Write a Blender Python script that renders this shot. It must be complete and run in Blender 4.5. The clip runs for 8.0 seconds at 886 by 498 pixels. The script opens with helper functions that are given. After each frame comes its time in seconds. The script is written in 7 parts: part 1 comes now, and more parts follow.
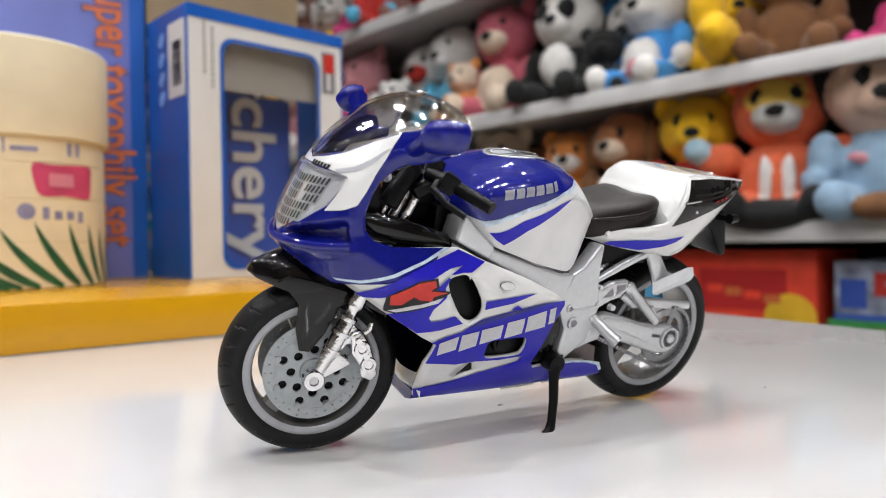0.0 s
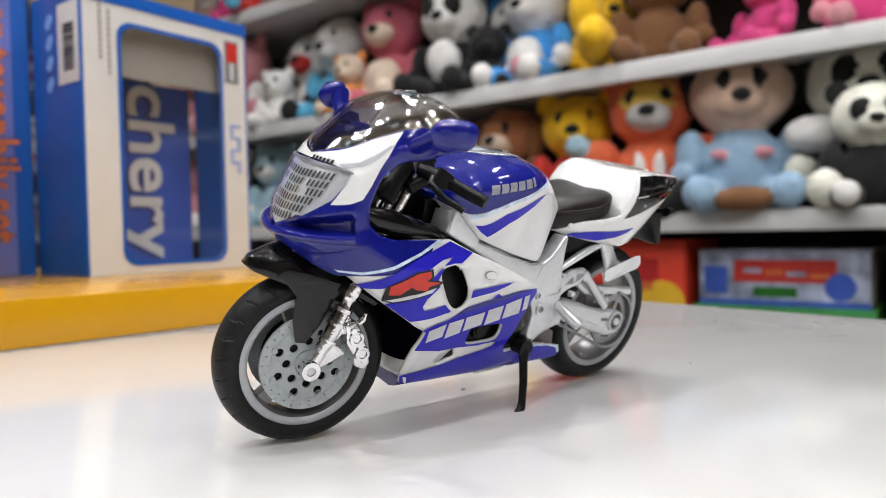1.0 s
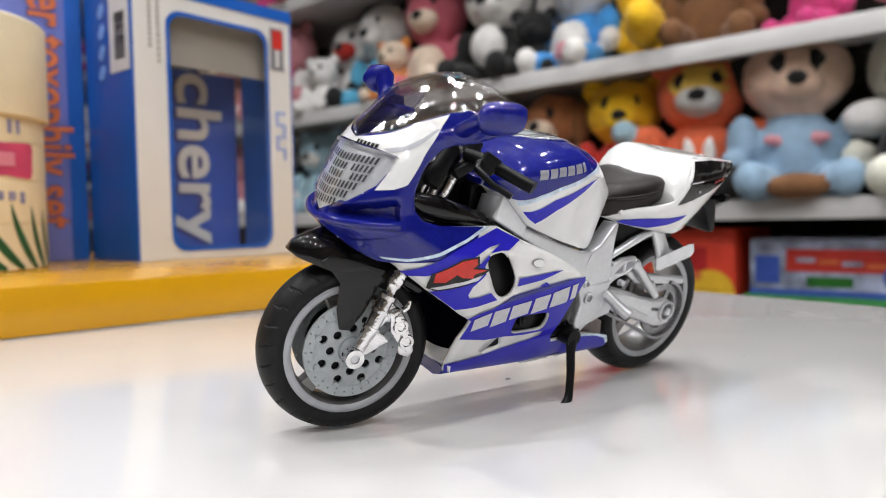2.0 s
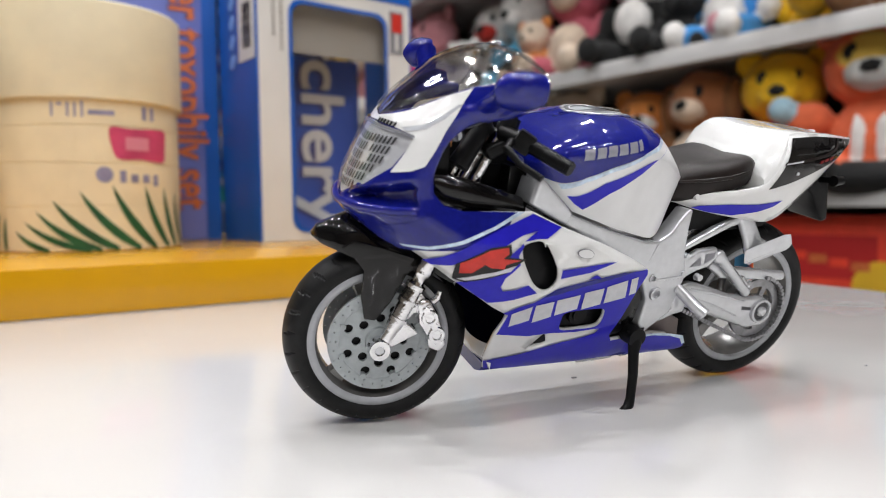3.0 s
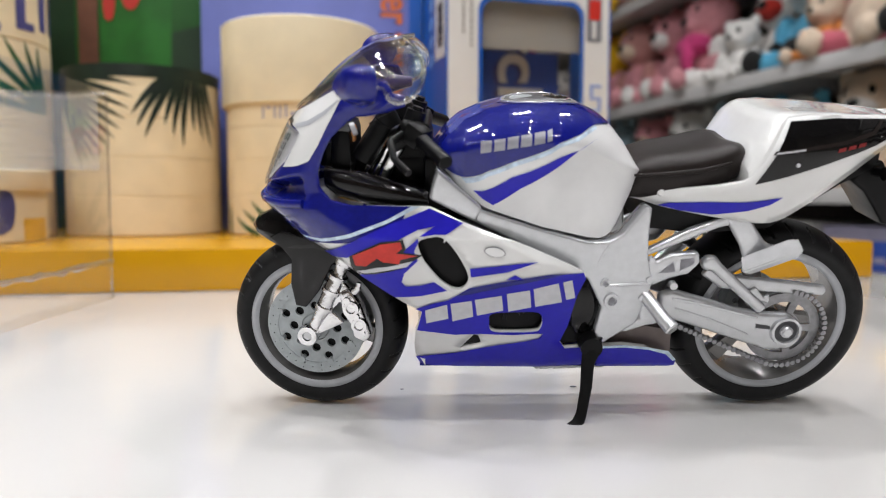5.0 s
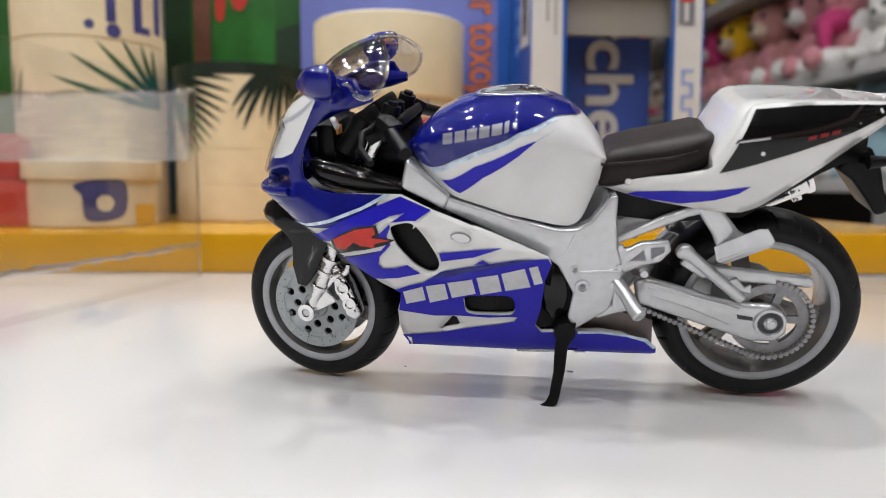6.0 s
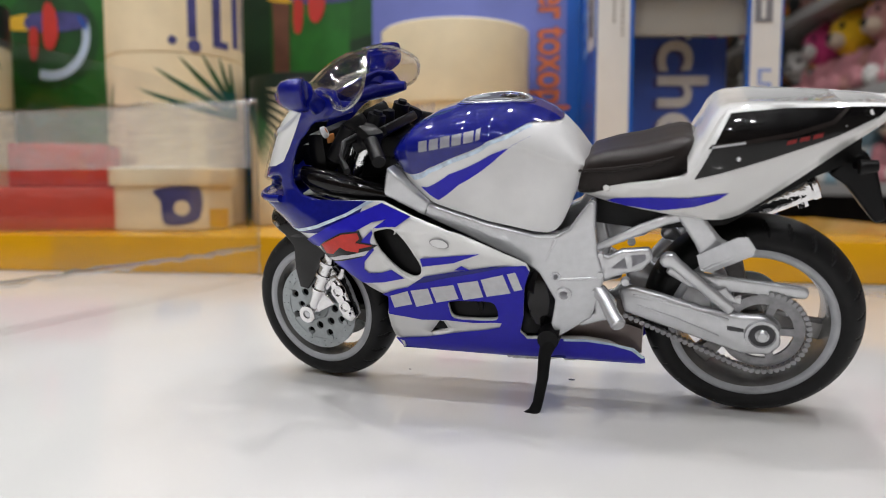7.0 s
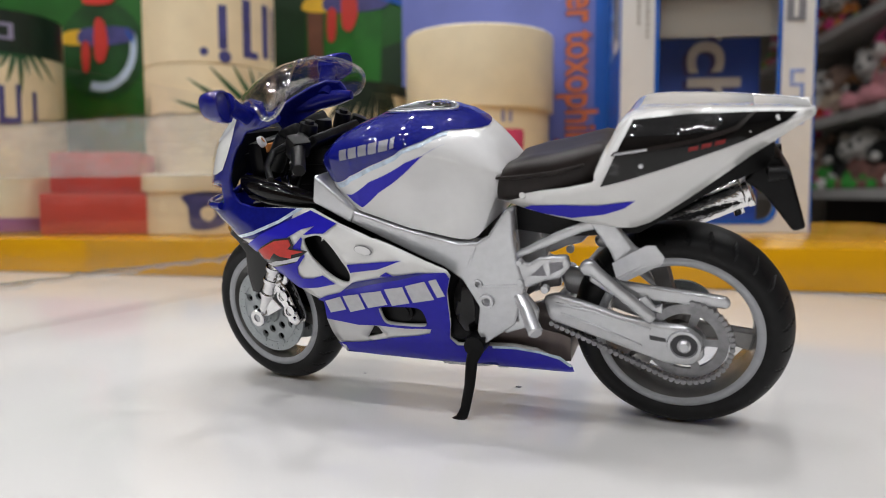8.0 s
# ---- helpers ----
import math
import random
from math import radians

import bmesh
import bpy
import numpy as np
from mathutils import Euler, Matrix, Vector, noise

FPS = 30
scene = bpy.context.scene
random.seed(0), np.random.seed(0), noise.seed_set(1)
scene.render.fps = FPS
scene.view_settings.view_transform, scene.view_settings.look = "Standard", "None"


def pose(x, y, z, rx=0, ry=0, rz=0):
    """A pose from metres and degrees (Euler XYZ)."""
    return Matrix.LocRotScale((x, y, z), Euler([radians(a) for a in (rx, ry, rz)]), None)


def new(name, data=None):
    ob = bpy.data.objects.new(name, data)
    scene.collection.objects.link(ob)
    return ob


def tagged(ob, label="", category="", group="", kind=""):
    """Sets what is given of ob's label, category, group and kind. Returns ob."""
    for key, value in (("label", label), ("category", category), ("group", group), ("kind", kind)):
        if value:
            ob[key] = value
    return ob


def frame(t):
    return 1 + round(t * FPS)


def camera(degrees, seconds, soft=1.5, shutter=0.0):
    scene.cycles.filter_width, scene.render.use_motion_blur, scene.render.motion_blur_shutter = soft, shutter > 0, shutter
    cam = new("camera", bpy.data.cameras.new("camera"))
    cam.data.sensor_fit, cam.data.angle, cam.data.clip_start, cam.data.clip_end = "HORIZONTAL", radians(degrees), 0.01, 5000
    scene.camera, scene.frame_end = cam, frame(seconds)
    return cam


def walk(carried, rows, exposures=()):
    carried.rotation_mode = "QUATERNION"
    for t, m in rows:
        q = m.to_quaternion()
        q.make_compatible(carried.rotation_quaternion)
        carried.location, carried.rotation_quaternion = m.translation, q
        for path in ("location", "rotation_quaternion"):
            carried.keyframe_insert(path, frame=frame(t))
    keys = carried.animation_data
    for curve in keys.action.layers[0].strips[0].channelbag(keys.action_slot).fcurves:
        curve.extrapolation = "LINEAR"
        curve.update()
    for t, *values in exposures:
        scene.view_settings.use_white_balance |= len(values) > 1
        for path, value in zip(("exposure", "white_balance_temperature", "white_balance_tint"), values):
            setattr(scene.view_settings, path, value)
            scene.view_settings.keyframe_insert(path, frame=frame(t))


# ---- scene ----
cam = camera(64.4, 8.0, 1.0)
METRES, EYE, TILT, LEAN, TURN, X0, Y0 = 0.2603, 0.0538, 0.06, -0.95, -28.4, -0.0534, -0.177
ROWS = [
    (0.0, 0.0, 0.0, 0.0, -0.02, -0.73, 1.79),
    (0.5, -0.0217, -0.0008, 0.0008, -7.53, -0.43, 2.16),
    (1.0, -0.1097, -0.0255, 0.0036, -9.85, -1.65, 2.21),
    (2.5, -0.0949, -0.0001, 0.0018, -1.5, -3.13, 1.86),
    (3.0, -0.0047, 0.041, 0.0001, 5.5, -3.52, 1.63),
    (3.5, 0.093, 0.0655, -0.0019, 12.23, -3.61, 1.4),
    (4.0, 0.1722, 0.0912, -0.0037, 16.55, -3.88, 1.17),
    (4.5, 0.2314, 0.1163, -0.0043, 22.28, -3.52, 1.02),
    (6.0, 0.4355, 0.1771, -0.0074, 38.19, -4.46, 0.69),
    (6.5, 0.4717, 0.197, -0.0073, 41.83, -4.64, 0.69),
    (7.0, 0.5202, 0.2382, -0.0069, 45.87, -3.99, 0.7),
    (7.5, 0.5679, 0.278, -0.0067, 49.53, -3.35, 0.66),
    (8.0, 0.6094, 0.3264, -0.0059, 50.78, -3.56, 0.76),
]
walk(cam, [(t, pose(X0, Y0, EYE, TILT, LEAN, TURN) @ pose(METRES * x, METRES * y, METRES * z, 90 + pitch, roll, yaw)) for t, x, y, z, yaw, pitch, roll in ROWS],
     [(0.0, -0.13), (1.0, -0.08), (2.5, -0.15), (3.5, -0.21), (4.5, -0.21), (6.0, -0.38), (7.0, -0.47), (8.0, -0.50)])
cam.data.dof.use_dof = True
cam.data.dof.focus_distance = 0.185
cam.data.dof.aperture_fstop = 14.0

# ---- light: a closed shop with rows of ceiling lights ----
world = bpy.data.worlds.new("shop_air")
scene.world = world
world.use_nodes = True
world.node_tree.nodes["Background"].inputs["Color"].default_value = (0.98, 1.0, 1.03, 1)
world.node_tree.nodes["Background"].inputs["Strength"].default_value = 0.02


# ---- materials ----
def mat(name, colour, rough=0.5, metal=0.0, coat=0.0, spec=0.5, transmission=0.0, ior=1.45, emit=0.0,
        vary=0.0, scale=200.0, bump=0.0, bump_scale=600.0, sheen=0.0, rough_vary=0.0, fine=0.0, coat_ior=1.5):
    m = bpy.data.materials.new(name)
    m.use_nodes = True
    nt = m.node_tree
    b = nt.nodes["Principled BSDF"]
    b.inputs["Base Color"].default_value = (*colour, 1)
    b.inputs["Roughness"].default_value = rough
    b.inputs["Metallic"].default_value = metal
    b.inputs["Coat Weight"].default_value = coat
    b.inputs["Coat Roughness"].default_value = 0.04
    b.inputs["Coat IOR"].default_value = coat_ior
    b.inputs["Specular IOR Level"].default_value = spec
    b.inputs["Transmission Weight"].default_value = transmission
    b.inputs["IOR"].default_value = ior
    b.inputs["Sheen Weight"].default_value = sheen
    if emit:
        b.inputs["Emission Color"].default_value = (*colour, 1)
        b.inputs["Emission Strength"].default_value = emit
    tc = nt.nodes.new("ShaderNodeTexCoord")
    if vary:
        n = nt.nodes.new("ShaderNodeTexNoise")
        n.inputs["Scale"].default_value = scale
        n.inputs["Detail"].default_value = 6
        nt.links.new(tc.outputs["Object"], n.inputs["Vector"])
        r = nt.nodes.new("ShaderNodeValToRGB")
        r.color_ramp.elements[0].position, r.color_ramp.elements[1].position = 0.3, 0.7
        r.color_ramp.elements[0].color = (*[max(0, c * (1 - vary)) for c in colour], 1)
        r.color_ramp.elements[1].color = (*[min(1, c * (1 + vary)) for c in colour], 1)
        nt.links.new(n.outputs["Fac"], r.inputs["Fac"])
        nt.links.new(r.outputs["Color"], b.inputs["Base Color"])
        if rough_vary:
            mr = nt.nodes.new("ShaderNodeMapRange")
            mr.inputs["To Min"].default_value = max(0.02, rough - rough_vary)
            mr.inputs["To Max"].default_value = min(1, rough + rough_vary)
            nt.links.new(n.outputs["Fac"], mr.inputs["Value"])
            nt.links.new(mr.outputs["Result"], b.inputs["Roughness"])
    if bump:
        n2 = nt.nodes.new("ShaderNodeTexNoise")
        n2.inputs["Scale"].default_value = bump_scale
        n2.inputs["Detail"].default_value = 4
        nt.links.new(tc.outputs["Object"], n2.inputs["Vector"])
        bp = nt.nodes.new("ShaderNodeBump")
        bp.inputs["Strength"].default_value = bump
        bp.inputs["Distance"].default_value = fine or 0.0005
        nt.links.new(n2.outputs["Fac"], bp.inputs["Height"])
        nt.links.new(bp.outputs["Normal"], b.inputs["Normal"])
        if coat >= 1.0:
            nt.links.new(bp.outputs["Normal"], b.inputs["Coat Normal"])
    return m


M_TABLE = mat("white_laminate", (0.60, 0.59, 0.575), 0.10, vary=0.025, scale=9, bump=0.05, bump_scale=24, rough_vary=0.06, fine=0.0010)
M_YELLOW = mat("yellow_laminate", (0.58, 0.285, 0.004), 0.18, vary=0.06, scale=14, bump=0.05, bump_scale=120, rough_vary=0.06)
M_BLUE = mat("blue_metallic_paint", (0.0045, 0.008, 0.175), 0.4, coat=1.0, coat_ior=1.5, spec=0.05, vary=0.12, scale=900, bump=0.20, bump_scale=210, fine=0.0006)
M_STRIPE = mat("blue_print", (0.020, 0.016, 0.43), 0.35, coat=0.8, coat_ior=1.32, spec=0.1, vary=0.06, scale=600)
M_WHITE = mat("white_paint", (0.73, 0.73, 0.72), 0.25, coat=1.0, vary=0.03, scale=150, bump=0.16, bump_scale=150, fine=0.0004)
M_PEARL = mat("pearl_white_paint", (0.74, 0.74, 0.74), 0.3, metal=0.1, coat=0.4, vary=0.05, scale=120, bump=0.08, bump_scale=700, fine=0.0001)
M_PALE = mat("pale_blue_overspray", (0.55, 0.67, 0.82), 0.35, coat=0.4, vary=0.3, scale=500)
M_BLACK = mat("black_plastic", (0.003, 0.003, 0.0034), 0.40, spec=0.22, vary=0.3, scale=300, bump=0.14, bump_scale=600, fine=0.0003)
M_GLOSSBLACK = mat("gloss_black_paint", (0.004, 0.0037, 0.004), 0.25, coat=1.0, coat_ior=1.36, spec=0.12, vary=0.2, scale=400, bump=0.12, bump_scale=160, fine=0.0004)
M_RUBBER = mat("tyre_rubber", (0.006, 0.006, 0.0065), 0.5, spec=0.3, vary=0.3, scale=400, bump=0.15, bump_scale=1500, fine=0.0001)
M_SEAT = mat("seat_plastic", (0.013, 0.009, 0.008), 0.42, spec=0.3, vary=0.2, scale=250, bump=0.2, bump_scale=1500, fine=0.0001)
M_SILVER = mat("silver_paint", (0.61, 0.62, 0.64), 0.27, metal=0.65, coat=0.2, vary=0.05, scale=500, bump=0.14, bump_scale=260, fine=0.0003)
M_LIP = mat("pale_grey_rim_paint", (0.36, 0.37, 0.39), 0.32, metal=0.2, vary=0.06, scale=400, bump=0.1, bump_scale=900, fine=0.0001)
M_RIM = mat("grey_rim_paint", (0.25, 0.245, 0.24), 0.26, metal=0.45, vary=0.12, scale=300, bump=0.1, bump_scale=500, fine=0.0002)
M_DISC = mat("grey_disc_plastic", (0.36, 0.39, 0.40), 0.4, metal=0.15, vary=0.1, scale=500)
M_CHROME = mat("chrome", (0.82, 0.82, 0.83), 0.06, metal=1.0, bump=0.55, bump_scale=330, fine=0.0009)
M_CHAIN = mat("chain_metal", (0.25, 0.25, 0.26), 0.28, metal=0.8, vary=0.2, scale=500)


def clear_mat(name, tint, gloss=0.03, glint=0.4, base=0.035, wave=0.12, wave_scale=110):
    """Thin clear plastic: seen straight through, with a Fresnel gloss."""
    m = bpy.data.materials.new(name)
    m.use_nodes = True
    nt = m.node_tree
    nt.nodes.remove(nt.nodes["Principled BSDF"])
    t, g = nt.nodes.new("ShaderNodeBsdfTransparent"), nt.nodes.new("ShaderNodeBsdfGlossy")
    t.inputs["Color"].default_value = (*tint, 1)
    g.inputs["Roughness"].default_value = gloss
    lw, mix = nt.nodes.new("ShaderNodeLayerWeight"), nt.nodes.new("ShaderNodeMixShader")
    lw.inputs["Blend"].default_value = 0.5
    pw, f = nt.nodes.new("ShaderNodeMath"), nt.nodes.new("ShaderNodeMath")
    pw.operation, f.operation = "POWER", "MULTIPLY_ADD"
    pw.inputs[1].default_value = 3.5
    f.inputs[1].default_value, f.inputs[2].default_value = glint, base
    nt.links.new(lw.outputs["Facing"], pw.inputs[0])
    nt.links.new(pw.outputs["Value"], f.inputs[0])
    n, bp, tc = nt.nodes.new("ShaderNodeTexNoise"), nt.nodes.new("ShaderNodeBump"), nt.nodes.new("ShaderNodeTexCoord")
    n.inputs["Scale"].default_value = wave_scale
    bp.inputs["Strength"].default_value, bp.inputs["Distance"].default_value = wave, 0.0006
    nt.links.new(tc.outputs["Object"], n.inputs["Vector"])
    nt.links.new(n.outputs["Fac"], bp.inputs["Height"])
    nt.links.new(bp.outputs["Normal"], g.inputs["Normal"])
    nt.links.new(f.outputs["Value"], mix.inputs["Fac"])
    nt.links.new(t.outputs["BSDF"], mix.inputs[1])
    nt.links.new(g.outputs["BSDF"], mix.inputs[2])
    nt.links.new(mix.outputs["Shader"], nt.nodes["Material Output"].inputs["Surface"])
    return m


M_CLEAR = clear_mat("clear_plastic", (0.995, 0.995, 0.995))
M_CLEARRIM = clear_mat("clear_rim_plastic", (0.985, 0.985, 0.98), 0.10, 0.6, 0.34, 0.6, 160)


def frosted_mat():
    m = bpy.data.materials.new("frosted_plastic")
    m.use_nodes = True
    nt = m.node_tree
    b = nt.nodes["Principled BSDF"]
    b.inputs["Base Color"].default_value = (0.72, 0.70, 0.67, 1)
    b.inputs["Roughness"].default_value = 0.3
    t, mix, n, mr = (nt.nodes.new("ShaderNode" + k) for k in ("BsdfTransparent", "MixShader", "TexNoise", "MapRange"))
    n.inputs["Scale"].default_value = 16
    mr.inputs["To Min"].default_value, mr.inputs["To Max"].default_value = 0.0, 0.42
    nt.links.new(n.outputs["Fac"], mr.inputs["Value"])
    nt.links.new(mr.outputs["Result"], mix.inputs["Fac"])
    nt.links.new(t.outputs["BSDF"], mix.inputs[1])
    nt.links.new(b.outputs["BSDF"], mix.inputs[2])
    nt.links.new(mix.outputs["Shader"], nt.nodes["Material Output"].inputs["Surface"])
    return m


M_FROST = frosted_mat()
M_LENS = clear_mat("headlight_plastic", (0.95, 0.955, 0.96), 0.06, 0.5, 0.11, 0.4, 150)
M_LAMPBACK = mat("lamp_silver", (0.70, 0.70, 0.73), 0.32, metal=0.35, bump=0.4, bump_scale=600)
M_SILVERPRINT = mat("silver_print", (0.58, 0.58, 0.61), 0.4, metal=0.1, vary=0.08, scale=500)
M_TANKPRINT = mat("grey_silver_print", (0.30, 0.30, 0.34), 0.38, metal=0.3, vary=0.12, scale=500)
M_DULLRED = mat("dull_red_print", (0.22, 0.012, 0.012), 0.4)
M_SLOT = mat("dark_slot", (0.045, 0.045, 0.05), 0.4)
M_SCREEN = clear_mat("clear_screen_plastic", (0.965, 0.95, 0.935), 0.05, 0.85, 0.17, 0.5, 150)
M_RED = mat("red_print", (0.55, 0.03, 0.02), 0.35, vary=0.15, scale=500)
M_GREYPRINT = mat("grey_print", (0.20, 0.20, 0.22), 0.4, vary=0.2, scale=700)
M_SCUFF = mat("brown_grey_plastic", (0.16, 0.13, 0.12), 0.3, metal=0.3, vary=0.15, scale=150)
M_GOLD = mat("orange_print", (0.62, 0.24, 0.06), 0.35)
M_CARD = mat("white_card", (0.64, 0.63, 0.61), 0.45, vary=0.04, scale=30)
M_BOXBLUE = mat("blue_card", (0.007, 0.095, 0.44), 0.32, vary=0.12, scale=12, coat=0.2)
M_CARDBLUE = mat("royal_blue_card", (0.045, 0.10, 0.44), 0.4, vary=0.15, scale=18)
M_LILAC = mat("lilac_card", (0.16, 0.195, 0.54), 0.35, vary=0.22, scale=7, coat=0.2)
M_ORANGE = mat("orange_card_print", (0.60, 0.15, 0.045), 0.4, vary=0.15, scale=60)
M_TAN = mat("tan_cardboard", (0.30, 0.21, 0.11), 0.7, vary=0.08, scale=25, bump=0.1, bump_scale=200)
M_GREYCARD = mat("grey_card", (0.33, 0.31, 0.28), 0.6, vary=0.06, scale=20)
M_CREAM = mat("cream_paper", (0.74, 0.62, 0.41), 0.55, vary=0.06, scale=40, bump=0.1, bump_scale=250)
M_CREAM2 = mat("pale_cream_paper", (0.78, 0.69, 0.49), 0.5, vary=0.06, scale=40, bump=0.1, bump_scale=250)
M_LEAF = mat("leaf_print", (0.015, 0.085, 0.03), 0.45, vary=0.3, scale=90)
M_DARKLEAF = mat("dark_leaf_print", (0.006, 0.016, 0.009), 0.45, vary=0.4, scale=70)
M_PINKPRINT = mat("pink_print", (0.55, 0.06, 0.14), 0.45, vary=0.2, scale=50)
M_NAVY = mat("navy_print", (0.06, 0.06, 0.20), 0.45, vary=0.2, scale=80)
M_GREEN = mat("green_card", (0.014, 0.10, 0.012), 0.45, vary=0.45, scale=9)
M_DARKGREEN = mat("dark_green_print", (0.006, 0.032, 0.008), 0.5, vary=0.4, scale=14)
M_TRUNK = mat("brown_print", (0.15, 0.06, 0.035), 0.5, vary=0.3, scale=30)
M_REDCARD = mat("red_card", (0.50, 0.035, 0.025), 0.45, vary=0.15, scale=20)
M_REDCLEAR = mat("red_block_plastic", (0.55, 0.07, 0.05), 0.3, vary=0.15, scale=25)
M_YELLOWCARD = mat("yellow_card", (0.75, 0.45, 0.03), 0.45, vary=0.1, scale=20)
M_SHELF = mat("white_shelf_steel", (0.66, 0.65, 0.64), 0.32, vary=0.04, scale=12, bump=0.04, bump_scale=90)
M_BACKSHADE = mat("shelf_back_shade", (0.028, 0.02, 0.017), 0.7, vary=0.3, scale=6)
M_FLOOR = mat("shop_floor", (0.24, 0.23, 0.21), 0.3, vary=0.08, scale=4)
M_WALL = mat("shop_wall", (0.40, 0.36, 0.31), 0.8, vary=0.05, scale=3)
M_DIMWALL = mat("unseen_dark_wall", (0.13, 0.095, 0.065), 0.8, vary=0.2, scale=2)
M_CEIL = mat("shop_ceiling", (0.13, 0.125, 0.12), 0.85, vary=0.03, scale=3)
M_LIGHT = mat("light_panel", (1.005, 1.0, 1.014), 0.5, emit=395.0)


# ---- mesh helpers ----
MM = 0.001


def part(name, bm, material, parent, label=""):
    """Links a bmesh as one mesh object under a thing or a part."""
    me = bpy.data.meshes.new(name)
    bmesh.ops.recalc_face_normals(bm, faces=bm.faces)
    bm.to_mesh(me)
    bm.free()
    for m in (material if isinstance(material, (list, tuple)) else [material]):
        me.materials.append(m)
    ob = new(name, me)
    if parent is not None:
        ob.parent = parent
    if label:
        ob["label"] = label
    return ob


def smooth(ob, angle=38):
    ob.data.shade_smooth()
    ob.data.set_sharp_from_angle(angle=radians(angle))
    return ob


def thing(name, m, label, category, group="", kind=""):
    e = new(name)
    e.matrix_world = m
    e.empty_display_size = 0.01
    return tagged(e, label, category, group, kind)


def box_bm(bm, lo, hi, bevel=0.0, seg=2, m=None):
    made = bmesh.ops.create_cube(bm, size=1.0)["verts"]
    lo, hi = Vector(lo), Vector(hi)
    for v in made:
        v.co = Vector([lo[i] + (v.co[i] + 0.5) * (hi[i] - lo[i]) for i in range(3)])
    if bevel:
        edges = list({e for v in made for e in v.link_edges})
        out = bmesh.ops.bevel(bm, geom=edges, offset=bevel, segments=seg, profile=0.6, affect="EDGES")
        made = list({v for f in out["faces"] for v in f.verts} | {v for v in made if v.is_valid})
    if m is not None:
        bmesh.ops.transform(bm, matrix=m, verts=made)
    return made


def boxed(name, lo, hi, material, parent=None, bevel=0.0, label=""):
    bm = bmesh.new()
    box_bm(bm, lo, hi, bevel)
    return smooth(part(name, bm, material, parent, label), 50)


def rod_bm(bm, a, b, r1, r2=None, n=12):
    """A capped rod from a to b."""
    a, b = Vector(a), Vector(b)
    r2 = r1 if r2 is None else r2
    d = b - a
    made = bmesh.ops.create_cone(bm, cap_ends=True, segments=n, radius1=r1, radius2=r2, depth=d.length)["verts"]
    m = Matrix.Translation((a + b) / 2) @ d.to_track_quat("Z", "Y").to_matrix().to_4x4()
    bmesh.ops.transform(bm, matrix=m, verts=made)
    return made


def tube_bm(bm, pts, radii, n=12):
    """A bent tube through points."""
    pts = [Vector(p) for p in pts]
    rings = []
    for i, p in enumerate(pts):
        d = (pts[min(i + 1, len(pts) - 1)] - pts[max(i - 1, 0)]).normalized()
        q = d.to_track_quat("Z", "Y")
        r = radii[i] if isinstance(radii, (list, tuple)) else radii
        rings.append([bm.verts.new(p + q @ Vector((r * math.cos(2 * math.pi * k / n), r * math.sin(2 * math.pi * k / n), 0))) for k in range(n)])
    for a, b in zip(rings, rings[1:]):
        for k in range(n):
            bm.faces.new((a[k], a[(k + 1) % n], b[(k + 1) % n], b[k]))
    bm.faces.new(rings[0][::-1])
    bm.faces.new(rings[-1])


def loft_bm(bm, rings, cap=True, closed=True):
    vs = [[bm.verts.new(p) for p in ring] for ring in rings]
    n = len(vs[0])
    for a, b in zip(vs, vs[1:]):
        for k in range(n if closed else n - 1):
            bm.faces.new((a[k], a[(k + 1) % n], b[(k + 1) % n], b[k]))
    if cap:
        bm.faces.new(vs[0][::-1])
        bm.faces.new(vs[-1])
    return vs


def lathe_bm(bm, profile, n=48, centre=(0, 0, 0), axis="Y", closed=False):
    """Turns a profile of (radius, along) pairs about an axis through centre."""
    rings = []
    for k in range(n):
        a = 2 * math.pi * k / n
        ca, sa = math.cos(a), math.sin(a)
        ring = []
        for r, h in profile:
            p = {"Y": (r * ca, h, r * sa), "Z": (r * ca, r * sa, h), "X": (h, r * ca, r * sa)}[axis]
            ring.append(bm.verts.new(Vector(p) + Vector(centre)))
        rings.append(ring)
    m = len(profile)
    for k in range(n):
        a, b = rings[k], rings[(k + 1) % n]
        for i in range(m if closed else m - 1):
            bm.faces.new((a[i], a[(i + 1) % m], b[(i + 1) % m], b[i]))
    return rings


def fill2d(outlines, maxlen):
    """Fills 2D outlines (the first the rim, the rest holes) with small triangles. Gives a bmesh in the xy plane."""
    from mathutils.geometry import tessellate_polygon
    dense = []
    for o in outlines:
        d = []
        for (ax, ay), (bx, by) in zip(o, o[1:] + o[:1]):
            k = max(1, math.ceil(math.hypot(bx - ax, by - ay) / maxlen))
            d += [(ax + (bx - ax) * i / k, ay + (by - ay) * i / k) for i in range(k)]
        dense.append([Vector((x, y, 0)) for x, y in d])
    tris = tessellate_polygon(dense)
    flat = [p for o in dense for p in o]
    bm = bmesh.new()
    vs = [bm.verts.new(p) for p in flat]
    for t in tris:
        try:
            bm.faces.new([vs[i] for i in t])
        except ValueError:
            pass
    for _ in range(7):
        long = [e for e in bm.edges if e.calc_length() > maxlen * 1.35]
        if not long:
            break
        bmesh.ops.subdivide_edges(bm, edges=long, cuts=1)
        bmesh.ops.triangulate(bm, faces=bm.faces)
        bmesh.ops.beautify_fill(bm, faces=bm.faces, edges=bm.edges)
    return bm


